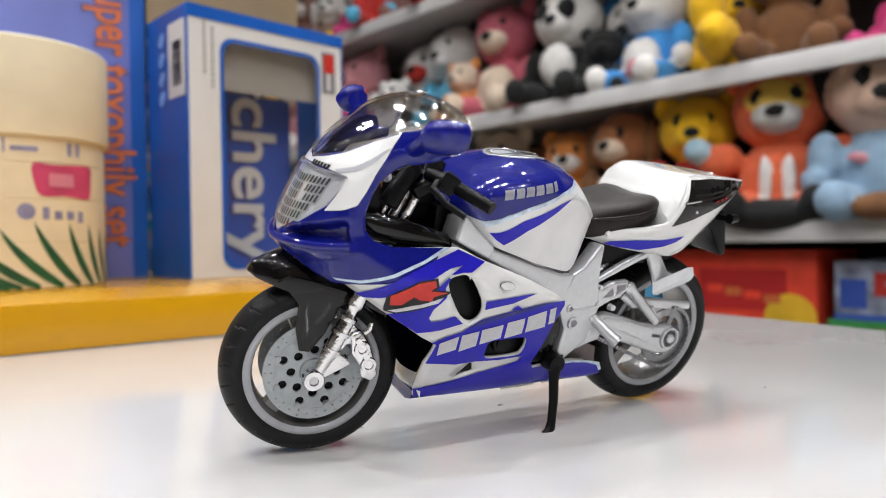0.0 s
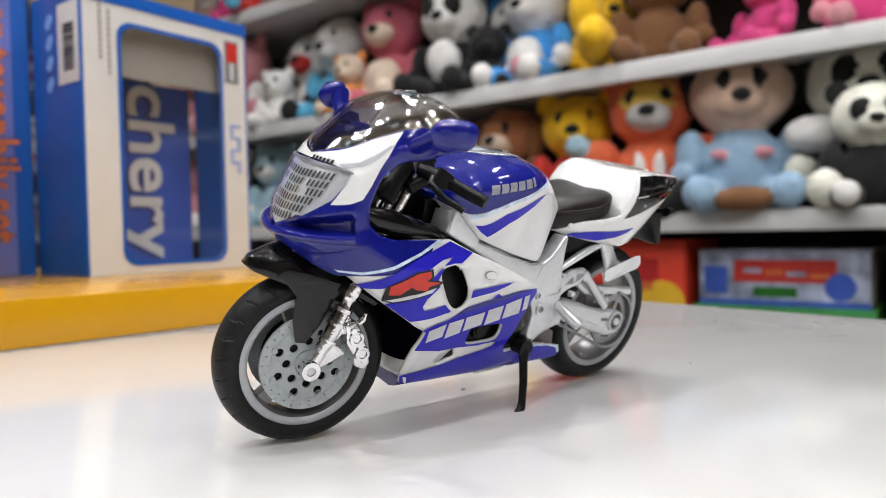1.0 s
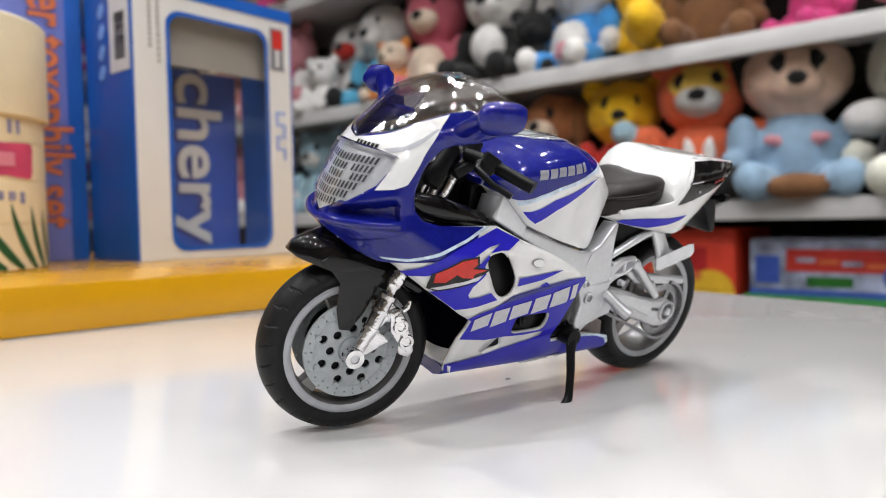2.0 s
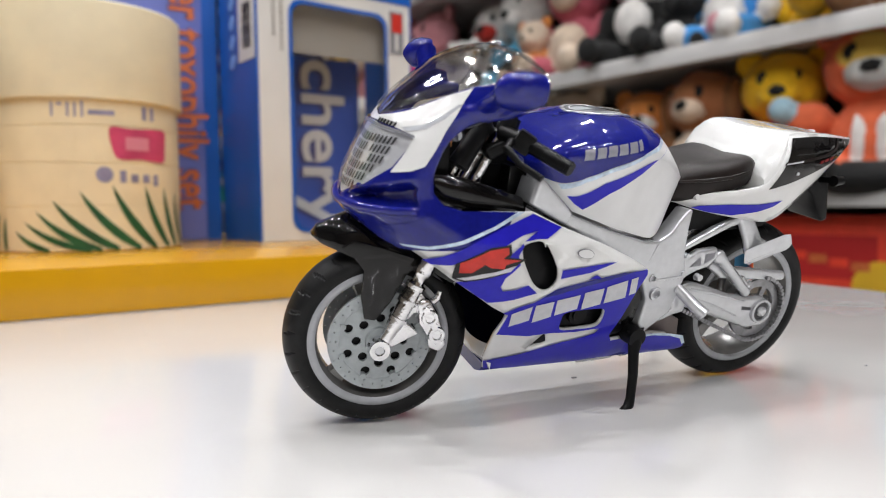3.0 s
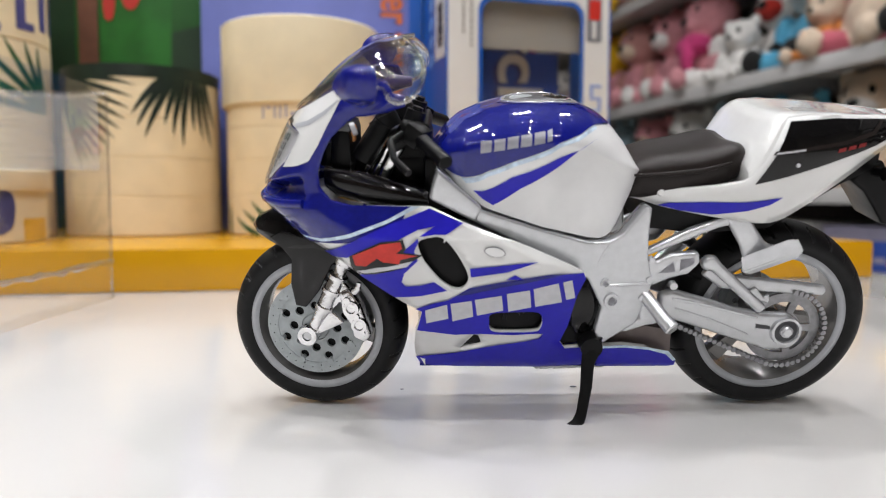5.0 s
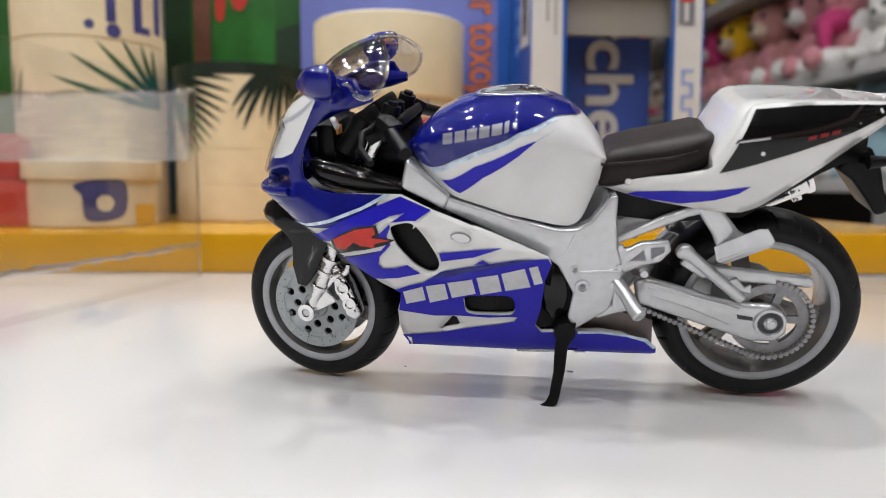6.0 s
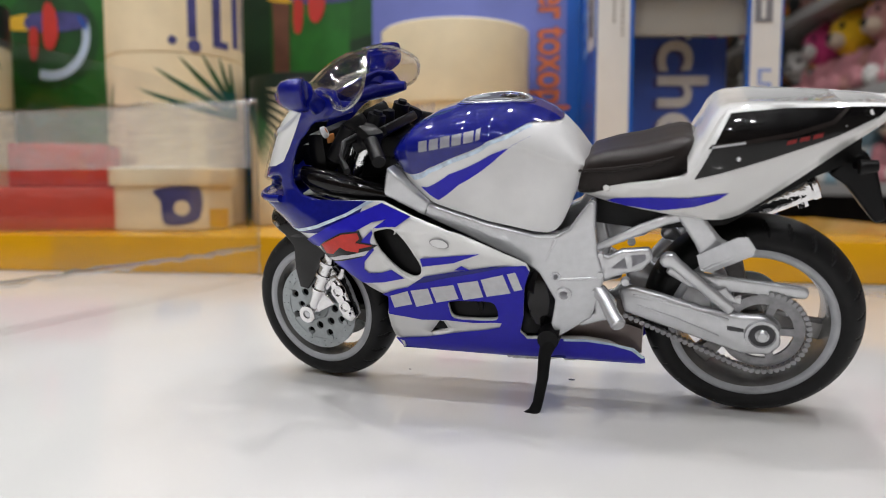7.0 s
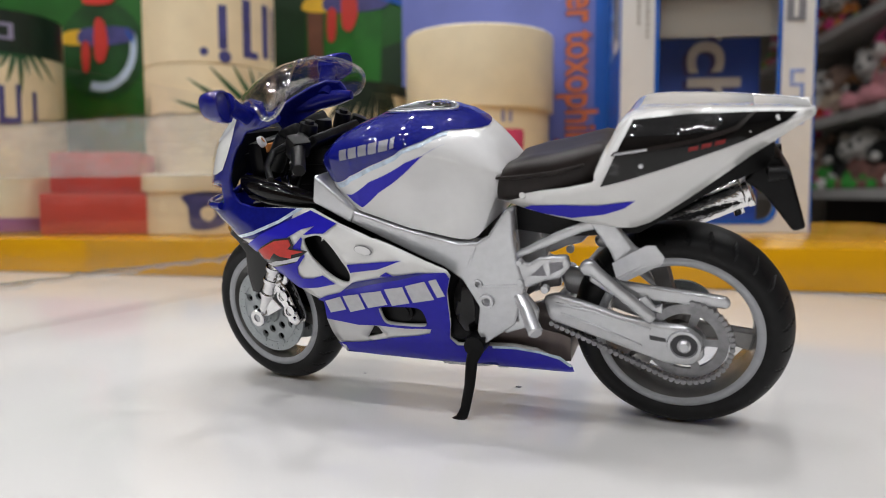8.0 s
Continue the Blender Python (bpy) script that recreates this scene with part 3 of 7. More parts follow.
# ---- printed green box behind the canisters ----
def green_box():
    e = thing("green_play_box", on_ledge(-0.97, 0.36, 11.3), "green printed toy box with jungle shapes", "toy box")
    w, h = 0.80, 0.42
    boxed("carton", (0, 0, 0), (w, 0.05, h), M_GREEN, e, 0.001)

    def flat(name, pts, material, y=-0.0008):
        sheet(name, [pts], lambda a, b: (a, y, b), material, e, 0.08)
    flat("dark_patch", [(0.757, 0), (w - 0.002, 0), (w - 0.002, 0.200), (0.757, 0.188)], M_DARKGREEN)
    flat("dark_patch", [(0.560, 0), (0.672, 0), (0.672, h - 0.02), (0.600, h - 0.02)], M_DARKGREEN)
    flat("dark_patch", [(0.690, 0), (0.757, 0), (0.757, 0.150), (0.690, 0.158)], M_DARKGREEN)
    flat("green_shape", [(0.694, 0.150), (0.757, 0.150), (0.759, 0.232), (0.694, 0.236)], mat("light_green_print", (0.013, 0.13, 0.012), 0.45, vary=0.25, scale=30), -0.0012)
    flat("trunk", curve2d([(0.674, 0.0), (0.692, 0.0), (0.692, 0.2), (0.698, h - 0.01), (0.670, h - 0.01), (0.675, 0.2)], 3), M_TRUNK, -0.0014)

    def bird(x, z, tail):
        """A printed perching shape: a dark violet body bar, a yellow end, red drops and a blue tail line."""
        flat("yellow_bar", curve2d([(x - 0.050, z - 0.004), (x - 0.020, z - 0.006), (x - 0.020, z + 0.010), (x - 0.046, z + 0.008)], 3), M_YELLOWCARD, -0.0018)
        flat("purple_bar", curve2d([(x - 0.022, z - 0.007), (x + 0.040, z - 0.006), (x + 0.040, z + 0.010), (x - 0.020, z + 0.012)], 3), M_NAVY, -0.0019)
        flat("red_drop", curve2d([(x - 0.006, z - 0.020), (x + 0.004, z - 0.028), (x + 0.012, z - 0.010), (x + 0.008, z + 0.018), (x - 0.004, z + 0.020)], 4), M_REDCARD, -0.0023)
        flat("red_drop", curve2d([(x - 0.022, z - 0.036), (x - 0.014, z - 0.036), (x - 0.012, z - 0.006), (x - 0.022, z - 0.006)], 3), M_REDCARD, -0.0023)
        flat("red_top", curve2d([(x - 0.018, z + 0.040), (x + 0.020, z + 0.039), (x + 0.014, z + 0.054), (x - 0.012, z + 0.056)], 4), M_REDCARD, -0.0023)
        flat("blue_tail", [(x + 0.036, z + 0.004), (x + tail, z - 0.010), (x + tail, z - 0.004), (x + 0.036, z + 0.010)], M_BOXBLUE, -0.0021)

    bird(0.418, 0.214, 0.046)
    bird(0.720, 0.236, 0.078)
    ring = [(0.420 + 0.038 * math.cos(radians(a)), 0.203 + 0.040 * math.sin(radians(a))) for a in range(-110, 21, 10)]
    ring += [(0.420 + 0.047 * math.cos(radians(a)), 0.203 + 0.050 * math.sin(radians(a))) for a in range(20, -111, -10)]
    flat("dark_round", circle2d(0.420, 0.200, 0.056, 28), mat("mid_green_print", (0.010, 0.060, 0.012), 0.5, vary=0.4, scale=30))
    flat("pale_arc", ring, mat("pale_print", (0.45, 0.55, 0.68), 0.45), -0.0013)


green_box()


# ---- clear packaging box on the table ----
def clear_case():
    e = thing("clear_packaging_box", pose(-0.141, -0.020, 0.0002, 0, 0, 1), "open clear plastic packaging box on the table", "plastic box")
    w, d, h, t = 0.26, 0.215, 0.111, 0.0006
    for nm, lo, hi in (("case_side", (-t, 0, 0), (0, d, h)), ("case_side", (-w, 0, 0), (-w + t, d, h)), ("case_back", (-w + t, d - t, 0), (-t, d, h)), ("case_front", (-w + t, 0, 0), (-t, t, h))):
        boxed(nm, lo, hi, M_CLEAR, e)
    boxed("frosted_card", (-w + 0.004, d - 0.0022, 0.069), (-0.004, d - 0.0012, 0.108), M_FROST, e, 0.0, "milky plastic insert")
    rnd = random.Random(3)
    for pts, r in (([(0, y, 0.0197 + 0.0007 * rnd.uniform(-1, 1)) for y in np.linspace(0.004, d, 34)], 0.0016),
                   ([(x, d, h - 0.002 + 0.0008 * rnd.uniform(-1, 1)) for x in np.linspace(-w, 0, 34)], 0.0019),
                   ([(0.0, d, z) for z in np.linspace(0.0, h - 0.002, 14)], 0.0008)):
        bm = bmesh.new()
        tube_bm(bm, pts, [r * rnd.uniform(0.5, 1.2) for _ in pts], 8)
        smooth(part("rolled_rim", bm, M_CLEARRIM, e), 60)


clear_case()


# ---- wall shelves of soft toys: shelf frame's x runs along the shelf, y into it ----
SHELF = Matrix.Translation((1.27, 0.57, 0)) @ Matrix(((-0.25, 0.968, 0, 0), (0.968, 0.25, 0, 0), (0, 0, 1, 0), (0, 0, 0, 1)))


def shelf_pose(s, depth, z, turn=0.0):
    p = SHELF @ Vector((s, depth, z))
    return pose(p.x, p.y, p.z, 0, 0, turn)


shelf_unit = thing("shelf_unit", pose(0, 0, 0), "white steel shop shelving filled with toys", "shelving")


def shelf_piece(name, lo, hi, material, label=""):
    bm = bmesh.new()
    box_bm(bm, lo, hi, 0.0)
    bmesh.ops.transform(bm, matrix=SHELF, verts=bm.verts)
    return part(name, bm, material, shelf_unit, label)


for z in (-0.20, 0.078, 0.412, 0.80, 1.18):
    shelf_piece("shelf_board", (-1.6, 0.004, z - 0.020), (4.2, 0.44, z), M_SHELF)
    bm = bmesh.new()
    box_bm(bm, (-1.6, -0.006, z - 0.036), (4.2, 0.003, z + 0.006), 0.003)
    bmesh.ops.transform(bm, matrix=SHELF, verts=bm.verts)
    smooth(part("price_rail", bm, M_SHELF, shelf_unit, "grooved white price rail"), 40)
shelf_piece("plinth", (-1.6, 0.03, -0.9), (4.2, 0.44, -0.222), M_SHELF)
# the board's dark colour stands in for shade in the gaps between toys
shelf_piece("back_board", (-1.6, 0.445, -0.9), (4.2, 0.46, 1.7), M_BACKSHADE, "back board coloured dark as the shade between toys")

FUZZ = {}


def fur(rgb):
    key = tuple(round(c, 3) for c in rgb)
    if key not in FUZZ:
        FUZZ[key] = mat("plush_fur", key, 0.9, vary=0.12, scale=30, bump=0.5, bump_scale=140, sheen=0.12, fine=0.004)
    return FUZZ[key]


BROWN, WHITE, CREAM = (0.18, 0.08, 0.03), (0.76, 0.74, 0.71), (0.68, 0.55, 0.42)
BLACKF, PINK, HOT = (0.006, 0.006, 0.006), (0.62, 0.27, 0.30), (0.60, 0.05, 0.20)
ROSE, ORANGEF, YELLOWF = (0.50, 0.11, 0.15), (0.62, 0.22, 0.05), (0.85, 0.50, 0.012)
REDF, CORAL, SKY = (0.50, 0.03, 0.02), (0.70, 0.14, 0.055), (0.10, 0.40, 0.60)
BLUEF, DENIM, LIGHTB = (0.05, 0.28, 0.66), (0.27, 0.40, 0.53), (0.35, 0.52, 0.60)
BEIGE, GREENF = (0.74, 0.52, 0.39), (0.05, 0.35, 0.05)


def plush(name, label, s, depth, z, turn, lumps, scale=1.0):
    """One soft toy as one mesh: rounded lumps (centre, radii, colour), x sideways, -y to the front, z up."""
    bm = bmesh.new()
    cols = []
    rnd = random.Random(name + label)
    for c0, rad, col in lumps:
        if col not in cols:
            cols.append(col)
        rad = (rad, rad, rad) if isinstance(rad, (int, float)) else rad
        big = max(rad) > 0.03
        made = bmesh.ops.create_icosphere(bm, subdivisions=3 if big else 2, radius=1.0)["verts"]
        off = Vector((rnd.random() * 9, rnd.random() * 9, rnd.random() * 9))
        for v in made:
            k = 1 + 0.07 * noise.noise(v.co * 1.7 + off) + 0.035 * noise.noise(v.co * 6 + off)
            v.co = Vector((c0[0] + v.co.x * rad[0] * k, c0[1] + v.co.y * rad[1] * k, c0[2] + v.co.z * rad[2] * k)) * scale
        idx = cols.index(col)
        for f in {f for v in made for f in v.link_faces}:
            f.material_index = idx
    # one sewn skin over all the lumps, coloured by the lump that lies nearest
    rough = part(name + "_lumps", bm, [fur(c) for c in cols], None)
    m1, m2 = rough.modifiers.new("skin", "REMESH"), rough.modifiers.new("soften", "SMOOTH")
    m1.mode, m1.voxel_size, m1.use_smooth_shade = "VOXEL", 0.0052 * max(0.75, scale), True
    m2.factor, m2.iterations = 0.5, 2
    me = bpy.data.meshes.new_from_object(rough.evaluated_get(bpy.context.evaluated_depsgraph_get()))
    me.name = name
    bpy.data.objects.remove(rough)
    mids = np.empty(len(me.polygons) * 3)
    me.polygons.foreach_get("center", mids)
    mids = mids.reshape(-1, 3) / scale
    best, pick = np.full(len(mids), 9.0), np.zeros(len(mids), dtype=np.int32)
    for c0, rad, col in lumps:
        rad = np.array((rad, rad, rad) if isinstance(rad, (int, float)) else rad)
        gap = np.abs(np.linalg.norm((mids - np.array(c0)) / rad, axis=1) - 1) * rad.min() - (0.002 if rad.max() < 0.03 else 0.0)
        near = gap < best
        best[near], pick[near] = gap[near], cols.index(col)
    me.materials.clear()
    for c in cols:
        me.materials.append(fur(c))
    me.polygons.foreach_set("material_index", pick)
    ob = new(name, me)
    ob.matrix_world = shelf_pose(s, depth, z, turn)
    ob.data.shade_smooth()
    return tagged(ob, label, "soft toy", "soft toys on the shelves")


def sitter(name, label, s, z, head, body, limb, muzzle, ear, paw, size=0.30, turn=-75, depth=0.15, ears="round", face=None, extra=(), foot=None, arms=0.0):
    """A seated soft toy about size tall."""
    k = size / 0.30
    face, foot = face or head, foot or paw
    lum = [((0, 0.0, 0.075), (0.075, 0.062, 0.085), body), ((0, 0.0, 0.215), (0.085, 0.070, 0.078), head),
           ((0, -0.055, 0.195), (0.042, 0.034, 0.030), muzzle), ((0, -0.088, 0.203), (0.014, 0.010, 0.011), BLACKF),
           ((-0.032, -0.062, 0.232), (0.008, 0.006, 0.010), BLACKF), ((0.032, -0.062, 0.232), (0.008, 0.006, 0.010), BLACKF),
           ((0, -0.030, 0.225), (0.062, 0.048, 0.045), face)]
    for q in (-1, 1):
        lum += [((q * (0.085 + 0.02 * arms), -0.02, 0.105 + 0.02 * arms), (0.028 + 0.016 * arms, 0.030, 0.050 - 0.016 * arms), limb), ((q * (0.098 + 0.045 * arms), -0.035, 0.070 + 0.075 * arms), (0.026, 0.028, 0.026), paw),
                ((q * 0.060, -0.075, 0.030), (0.036, 0.065, 0.032), limb), ((q * 0.068, -0.135, 0.034), (0.028, 0.024, 0.031), foot)]
        if ears == "round":
            lum.append(((q * 0.070, 0.005, 0.275), (0.030, 0.014, 0.030), ear))
        elif ears == "flop":
            lum.append(((q * 0.088, -0.005, 0.205), (0.020, 0.030, 0.058), ear))
        elif ears == "long":
            lum.append(((q * 0.040, 0.01, 0.325), (0.022, 0.012, 0.062), ear))
    lum += list(extra)
    return plush(name, label, s, depth, z, turn, lum, k)


U, W = 0.413, 0.079
# upper shelf
sitter("plush_bear", "hot pink soft toy lying on the shelf", -0.02, U + 0.0, HOT, HOT, HOT, PINK, HOT, HOT, 0.22, -110)
sitter("plush_bear", "hot pink soft toy slumped beside another", -0.20, U, HOT, HOT, HOT, PINK, HOT, PINK, 0.24, -60, 0.12)
sitter("plush_bear", "brown soft toy with a yellow limb", 0.22, U, BROWN, BROWN, BROWN, CREAM, BROWN, BROWN, 0.30, -60, extra=[((-0.13, -0.10, 0.07), (0.045, 0.10, 0.05), YELLOWF), ((-0.15, -0.12, 0.14), (0.04, 0.05, 0.07), YELLOWF)])
sitter("plush_bear", "yellow soft toy sitting sideways", 0.37, U, YELLOWF, YELLOWF, YELLOWF, YELLOWF, YELLOWF, YELLOWF, 0.26, -40, 0.2)
sitter("plush_cat", "blue and white soft toy", 0.55, U, WHITE, BLUEF, BLUEF, WHITE, BLUEF, WHITE, 0.32, -80, extra=[((0, -0.055, 0.075), (0.050, 0.03, 0.055), WHITE), ((0.0, -0.085, 0.055), (0.022, 0.01, 0.018), PINK)])
sitter("plush_cat", "white soft toy with blue patches", 0.64, U, WHITE, WHITE, WHITE, WHITE, BLUEF, WHITE, 0.30, -60, 0.22)
sitter("plush_panda", "black and white panda soft toy slumped forward", 0.80, U, WHITE, BLACKF, BLACKF, WHITE, BLACKF, BLACKF, 0.34, -70, 0.13, extra=[((-0.034, -0.066, 0.228), (0.020, 0.014, 0.024), BLACKF), ((0.034, -0.066, 0.228), (0.020, 0.014, 0.024), BLACKF), ((0, -0.06, 0.10), (0.045, 0.03, 0.05), WHITE)])
sitter("plush_dog", "black soft toy lying on the shelf", 0.66, U, BLACKF, BLACKF, BLACKF, BLACKF, BLACKF, BLACKF, 0.19, -50, 0.09)
sitter("plush_bear", "rose pink soft bear with a cream belly", 1.05, U, ROSE, ROSE, ROSE, CREAM, ROSE, CREAM, 0.36, -70, extra=[((0, -0.05, 0.075), (0.055, 0.035, 0.06), CREAM)])
sitter("plush_bear", "cream soft toy with orange limbs", 1.17, U, CREAM, ORANGEF, ORANGEF, CREAM, ORANGEF, CREAM, 0.20, -70, 0.08)
sitter("plush_cat", "grey and white soft toy in a sky blue shirt", 1.30, U, WHITE, SKY, SKY, WHITE, BLACKF, BLACKF, 0.36, -75, 0.18)
sitter("plush_dog", "white soft toy with black ears", 1.46, U, WHITE, WHITE, WHITE, REDF, BLACKF, WHITE, 0.34, -70, 0.2, "flop")
sitter("plush_bear", "white soft toy with grey feet", 1.50, U, WHITE, WHITE, WHITE, WHITE, WHITE, WHITE, 0.20, -60, 0.07)
sitter("plush_pig", "pink soft pig with a hot pink scarf", 1.74, U, PINK, PINK, WHITE, PINK, PINK, PINK, 0.36, -85, 0.14, extra=[((0, -0.06, 0.135), (0.075, 0.045, 0.035), HOT), ((0.03, -0.09, 0.10), (0.028, 0.02, 0.045), HOT)])
sitter("plush_pig", "pale pink soft toy with white paws", 1.98, U, PINK, PINK, PINK, WHITE, PINK, WHITE, 0.36, -80, 0.16, "long")
sitter("plush_bear", "dusty pink soft bear", 2.20, U, (0.50, 0.24, 0.22), PINK, (0.50, 0.24, 0.22), CREAM, PINK, PINK, 0.36, -75, 0.14)
sitter("plush_bear", "yellow soft toy with pink limbs", 2.45, U, YELLOWF, PINK, PINK, CREAM, YELLOWF, PINK, 0.36, -75, 0.14)
sitter("plush_rabbit", "hot pink soft rabbit", 2.68, U, HOT, PINK, PINK, WHITE, PINK, PINK, 0.36, -75, 0.14, "long")
# lower shelf
sitter("plush_panda", "large black and white panda soft toy", -0.19, W, (0.76, 0.75, 0.64), BLACKF, BLACKF, (0.76, 0.75, 0.64), BLACKF, (0.76, 0.75, 0.64), 0.36, -62, 0.17, extra=[((-0.034, -0.066, 0.228), (0.020, 0.014, 0.024), BLACKF), ((0.034, -0.066, 0.228), (0.020, 0.014, 0.024), BLACKF)])
sitter("plush_panda", "small panda soft toy held by a larger one", -0.22, W, (0.76, 0.75, 0.64), BLACKF, BLACKF, (0.76, 0.75, 0.64), BLACKF, WHITE, 0.24, -62, 0.04, extra=[((-0.034, -0.066, 0.228), (0.020, 0.014, 0.024), BLACKF), ((0.034, -0.066, 0.228), (0.020, 0.014, 0.024), BLACKF)])
sitter("plush_panda", "black and white panda soft toy", -0.48, W, WHITE, BLACKF, BLACKF, WHITE, BLACKF, WHITE, 0.34, -90, 0.15)
sitter("plush_doll", "beige-faced soft toy in pale blue overalls", 0.035, W, BEIGE, DENIM, DENIM, (0.66, 0.46, 0.34), BLACKF, DENIM, 0.36, -60, 0.13, "none", extra=[((0, 0.045, 0.235), (0.098, 0.055, 0.085), BLACKF), ((0.115, -0.06, 0.130), (0.050, 0.035, 0.032), WHITE), ((-0.028, -0.072, 0.236), (0.009, 0.008, 0.016), BLACKF), ((0.028, -0.072, 0.236), (0.009, 0.008, 0.016), BLACKF), ((-0.080, 0.02, 0.235), (0.03, 0.03, 0.05), BLACKF), ((0.080, 0.02, 0.235), (0.03, 0.03, 0.05), BLACKF), ((0.0, -0.13, 0.022), (0.05, 0.03, 0.022), BROWN), ((-0.04, -0.06, 0.105), (0.014, 0.008, 0.010), PINK), ((0.04, -0.06, 0.105), (0.014, 0.008, 0.010), PINK)])
sitter("plush_dog", "orange hooded soft dog with a pale muzzle", 0.235, W, CORAL, CORAL, CORAL, (0.55, 0.55, 0.52), CORAL, LIGHTB, 0.35, -60, 0.13, "round", (0.70, 0.46, 0.08), extra=[((-0.02, -0.062, 0.085), (0.010, 0.008, 0.045), WHITE), ((0.02, -0.062, 0.085), (0.010, 0.008, 0.045), WHITE), ((0, -0.10, 0.015), (0.10, 0.05, 0.03), BLACKF)], foot=BLACKF, arms=1.0)
sitter("plush_bear", "yellow soft bear in a red shirt", 0.43, W, YELLOWF, REDF, REDF, YELLOWF, YELLOWF, YELLOWF, 0.32, -58, 0.14)
sitter("plush_dog", "brown and cream soft dog with floppy ears", 0.63, W, (0.34, 0.13, 0.05), CREAM, BROWN, CREAM, (0.22, 0.09, 0.03), CREAM, 0.31, -78, 0.13, "flop")
sitter("plush_fox", "orange soft fox with a white muzzle", 0.80, W, ORANGEF, ORANGEF, ORANGEF, WHITE, ORANGEF, YELLOWF, 0.28, -60, 0.14)
sitter("plush_bear", "cream soft bear with white muzzle", 1.08, W, CREAM, CREAM, CREAM, WHITE, CREAM, CREAM, 0.32, -65, 0.16)
sitter("plush_bear", "orange and brown soft bear", 0.95, W, BROWN, ORANGEF, ORANGEF, CREAM, BROWN, BROWN, 0.26, -60, 0.2)
sitter("plush_cat", "sky blue soft toy with a white face", 1.30, W, WHITE, SKY, SKY, REDF, SKY, WHITE, 0.28, -65, 0.12)
sitter("plush_bear", "light blue soft toy", 1.60, W, LIGHTB, LIGHTB, LIGHTB, WHITE, LIGHTB, WHITE, 0.30, -65, 0.14)
sitter("plush_bear", "white soft toy with a navy bow", 1.85, W, WHITE, WHITE, WHITE, WHITE, WHITE, WHITE, 0.30, -65, 0.14, extra=[((0, -0.06, 0.15), (0.03, 0.02, 0.02), (0.03, 0.03, 0.12))])
sitter("plush_bear", "dusty pink soft toy", 2.10, W, PINK, PINK, PINK, CREAM, PINK, PINK, 0.30, -65, 0.14)
sitter("plush_bear", "light blue soft rabbit", 2.35, W, LIGHTB, WHITE, LIGHTB, WHITE, LIGHTB, WHITE, 0.30, -65, 0.14, "long")

# the far end: many small soft toys on every shelf
rnd = random.Random(5)
palette = [WHITE, PINK, REDF, BROWN, YELLOWF, GREENF, CREAM, BLACKF, HOT, ORANGEF, SKY, (0.25, 0.12, 0.10), (0.30, 0.20, 0.16)]
for z in (U, W, 0.801):
    s = 2.72 if z != 0.801 else 0.9
    while s < 4.1:
        a, b, d2 = (palette[rnd.randrange(len(palette))] for _ in range(3))
        size = 0.20 + 0.10 * rnd.random()
        sitter("plush_bear", "small soft toy among many on the shelf", s, z, a, b, b, WHITE, a, d2, size, -70 + 30 * rnd.random(), 0.10 + 0.05 * rnd.random(), rnd.choice(("round", "flop", "long")))
        s += 0.15 + 0.05 * rnd.random()


# boxed games on the bottom shelf
def game_box(s, depth, z, w, d, h, main, second, third, label):
    e = thing("board_game_box", shelf_pose(s, depth, z), label, "game box", "boxed games on the bottom shelf")
    e.matrix_world = SHELF @ pose(s, depth, z)
    boxed("carton", (0, 0, 0), (w, d, h), main, e, 0.001)
    boxed("title_band", (w * 0.18, -0.001, h * 0.42), (w * 0.78, -0.0002, h * 0.82), second, e, 0.0)
    boxed("lower_band", (0.0, -0.0012, 0.0), (w, -0.0003, h * 0.10), third, e, 0.0)
    sheet("round_picture", [circle2d(0.16 * w, 0.36 * h, 0.24 * h, 20)], lambda a, b: (a, -0.0016, b), third, e, 0.05)
    for k in range(4):
        a = w * (0.22 + 0.13 * k)
        boxed("title_bar", (a, -0.0018, h * (0.50 + 0.03 * k)), (a + w * 0.11, -0.0011, h * (0.58 + 0.03 * k)), main if k % 2 else M_ORANGE, e)
    boxed("side_picture", (w * 0.82, -0.0014, h * 0.2), (w * 0.97, -0.0004, h * 0.7), third, e)
    boxed("side_picture", (w * 0.40, -0.0014, h * 0.16), (w * 0.66, -0.0004, h * 0.34), M_GREEN, e)


game_box(0.135, 0.05, -0.199, 0.32, 0.26, 0.222, mat("bright_red_card", (0.74, 0.06, 0.03), 0.4, vary=0.15, scale=20), mat("red_dark_print", (0.45, 0.02, 0.02), 0.45), M_YELLOWCARD, "red boxed game with a yellow edge")
game_box(-0.225, 0.05, -0.199, 0.34, 0.26, 0.085, mat("green_game_card", (0.04, 0.24, 0.06), 0.45, vary=0.2, scale=30), M_REDCARD, M_CARD, "green boxed game under a blue one")
game_box(-0.215, 0.06, -0.1135, 0.32, 0.25, 0.115, mat("blue_game_card", (0.34, 0.38, 0.50), 0.45, vary=0.7, scale=22), M_REDCARD, M_CARDBLUE, "blue boxed game with a red title band")
game_box(-0.58, 0.05, -0.199, 0.33, 0.26, 0.19, M_YELLOWCARD, M_CARDBLUE, M_REDCARD, "yellow boxed game with a blue band")
game_box(0.50, 0.05, -0.199, 0.30, 0.25, 0.16, mat("sky_game_card", (0.08, 0.32, 0.55), 0.45, vary=0.3, scale=25), M_CARD, M_YELLOWCARD, "sky blue boxed game")
game_box(0.82, 0.05, -0.199, 0.30, 0.25, 0.185, mat("grey_violet_card", (0.36, 0.34, 0.46), 0.5, vary=0.1, scale=25), M_CARDBLUE, M_CARD, "pale violet boxed toy")
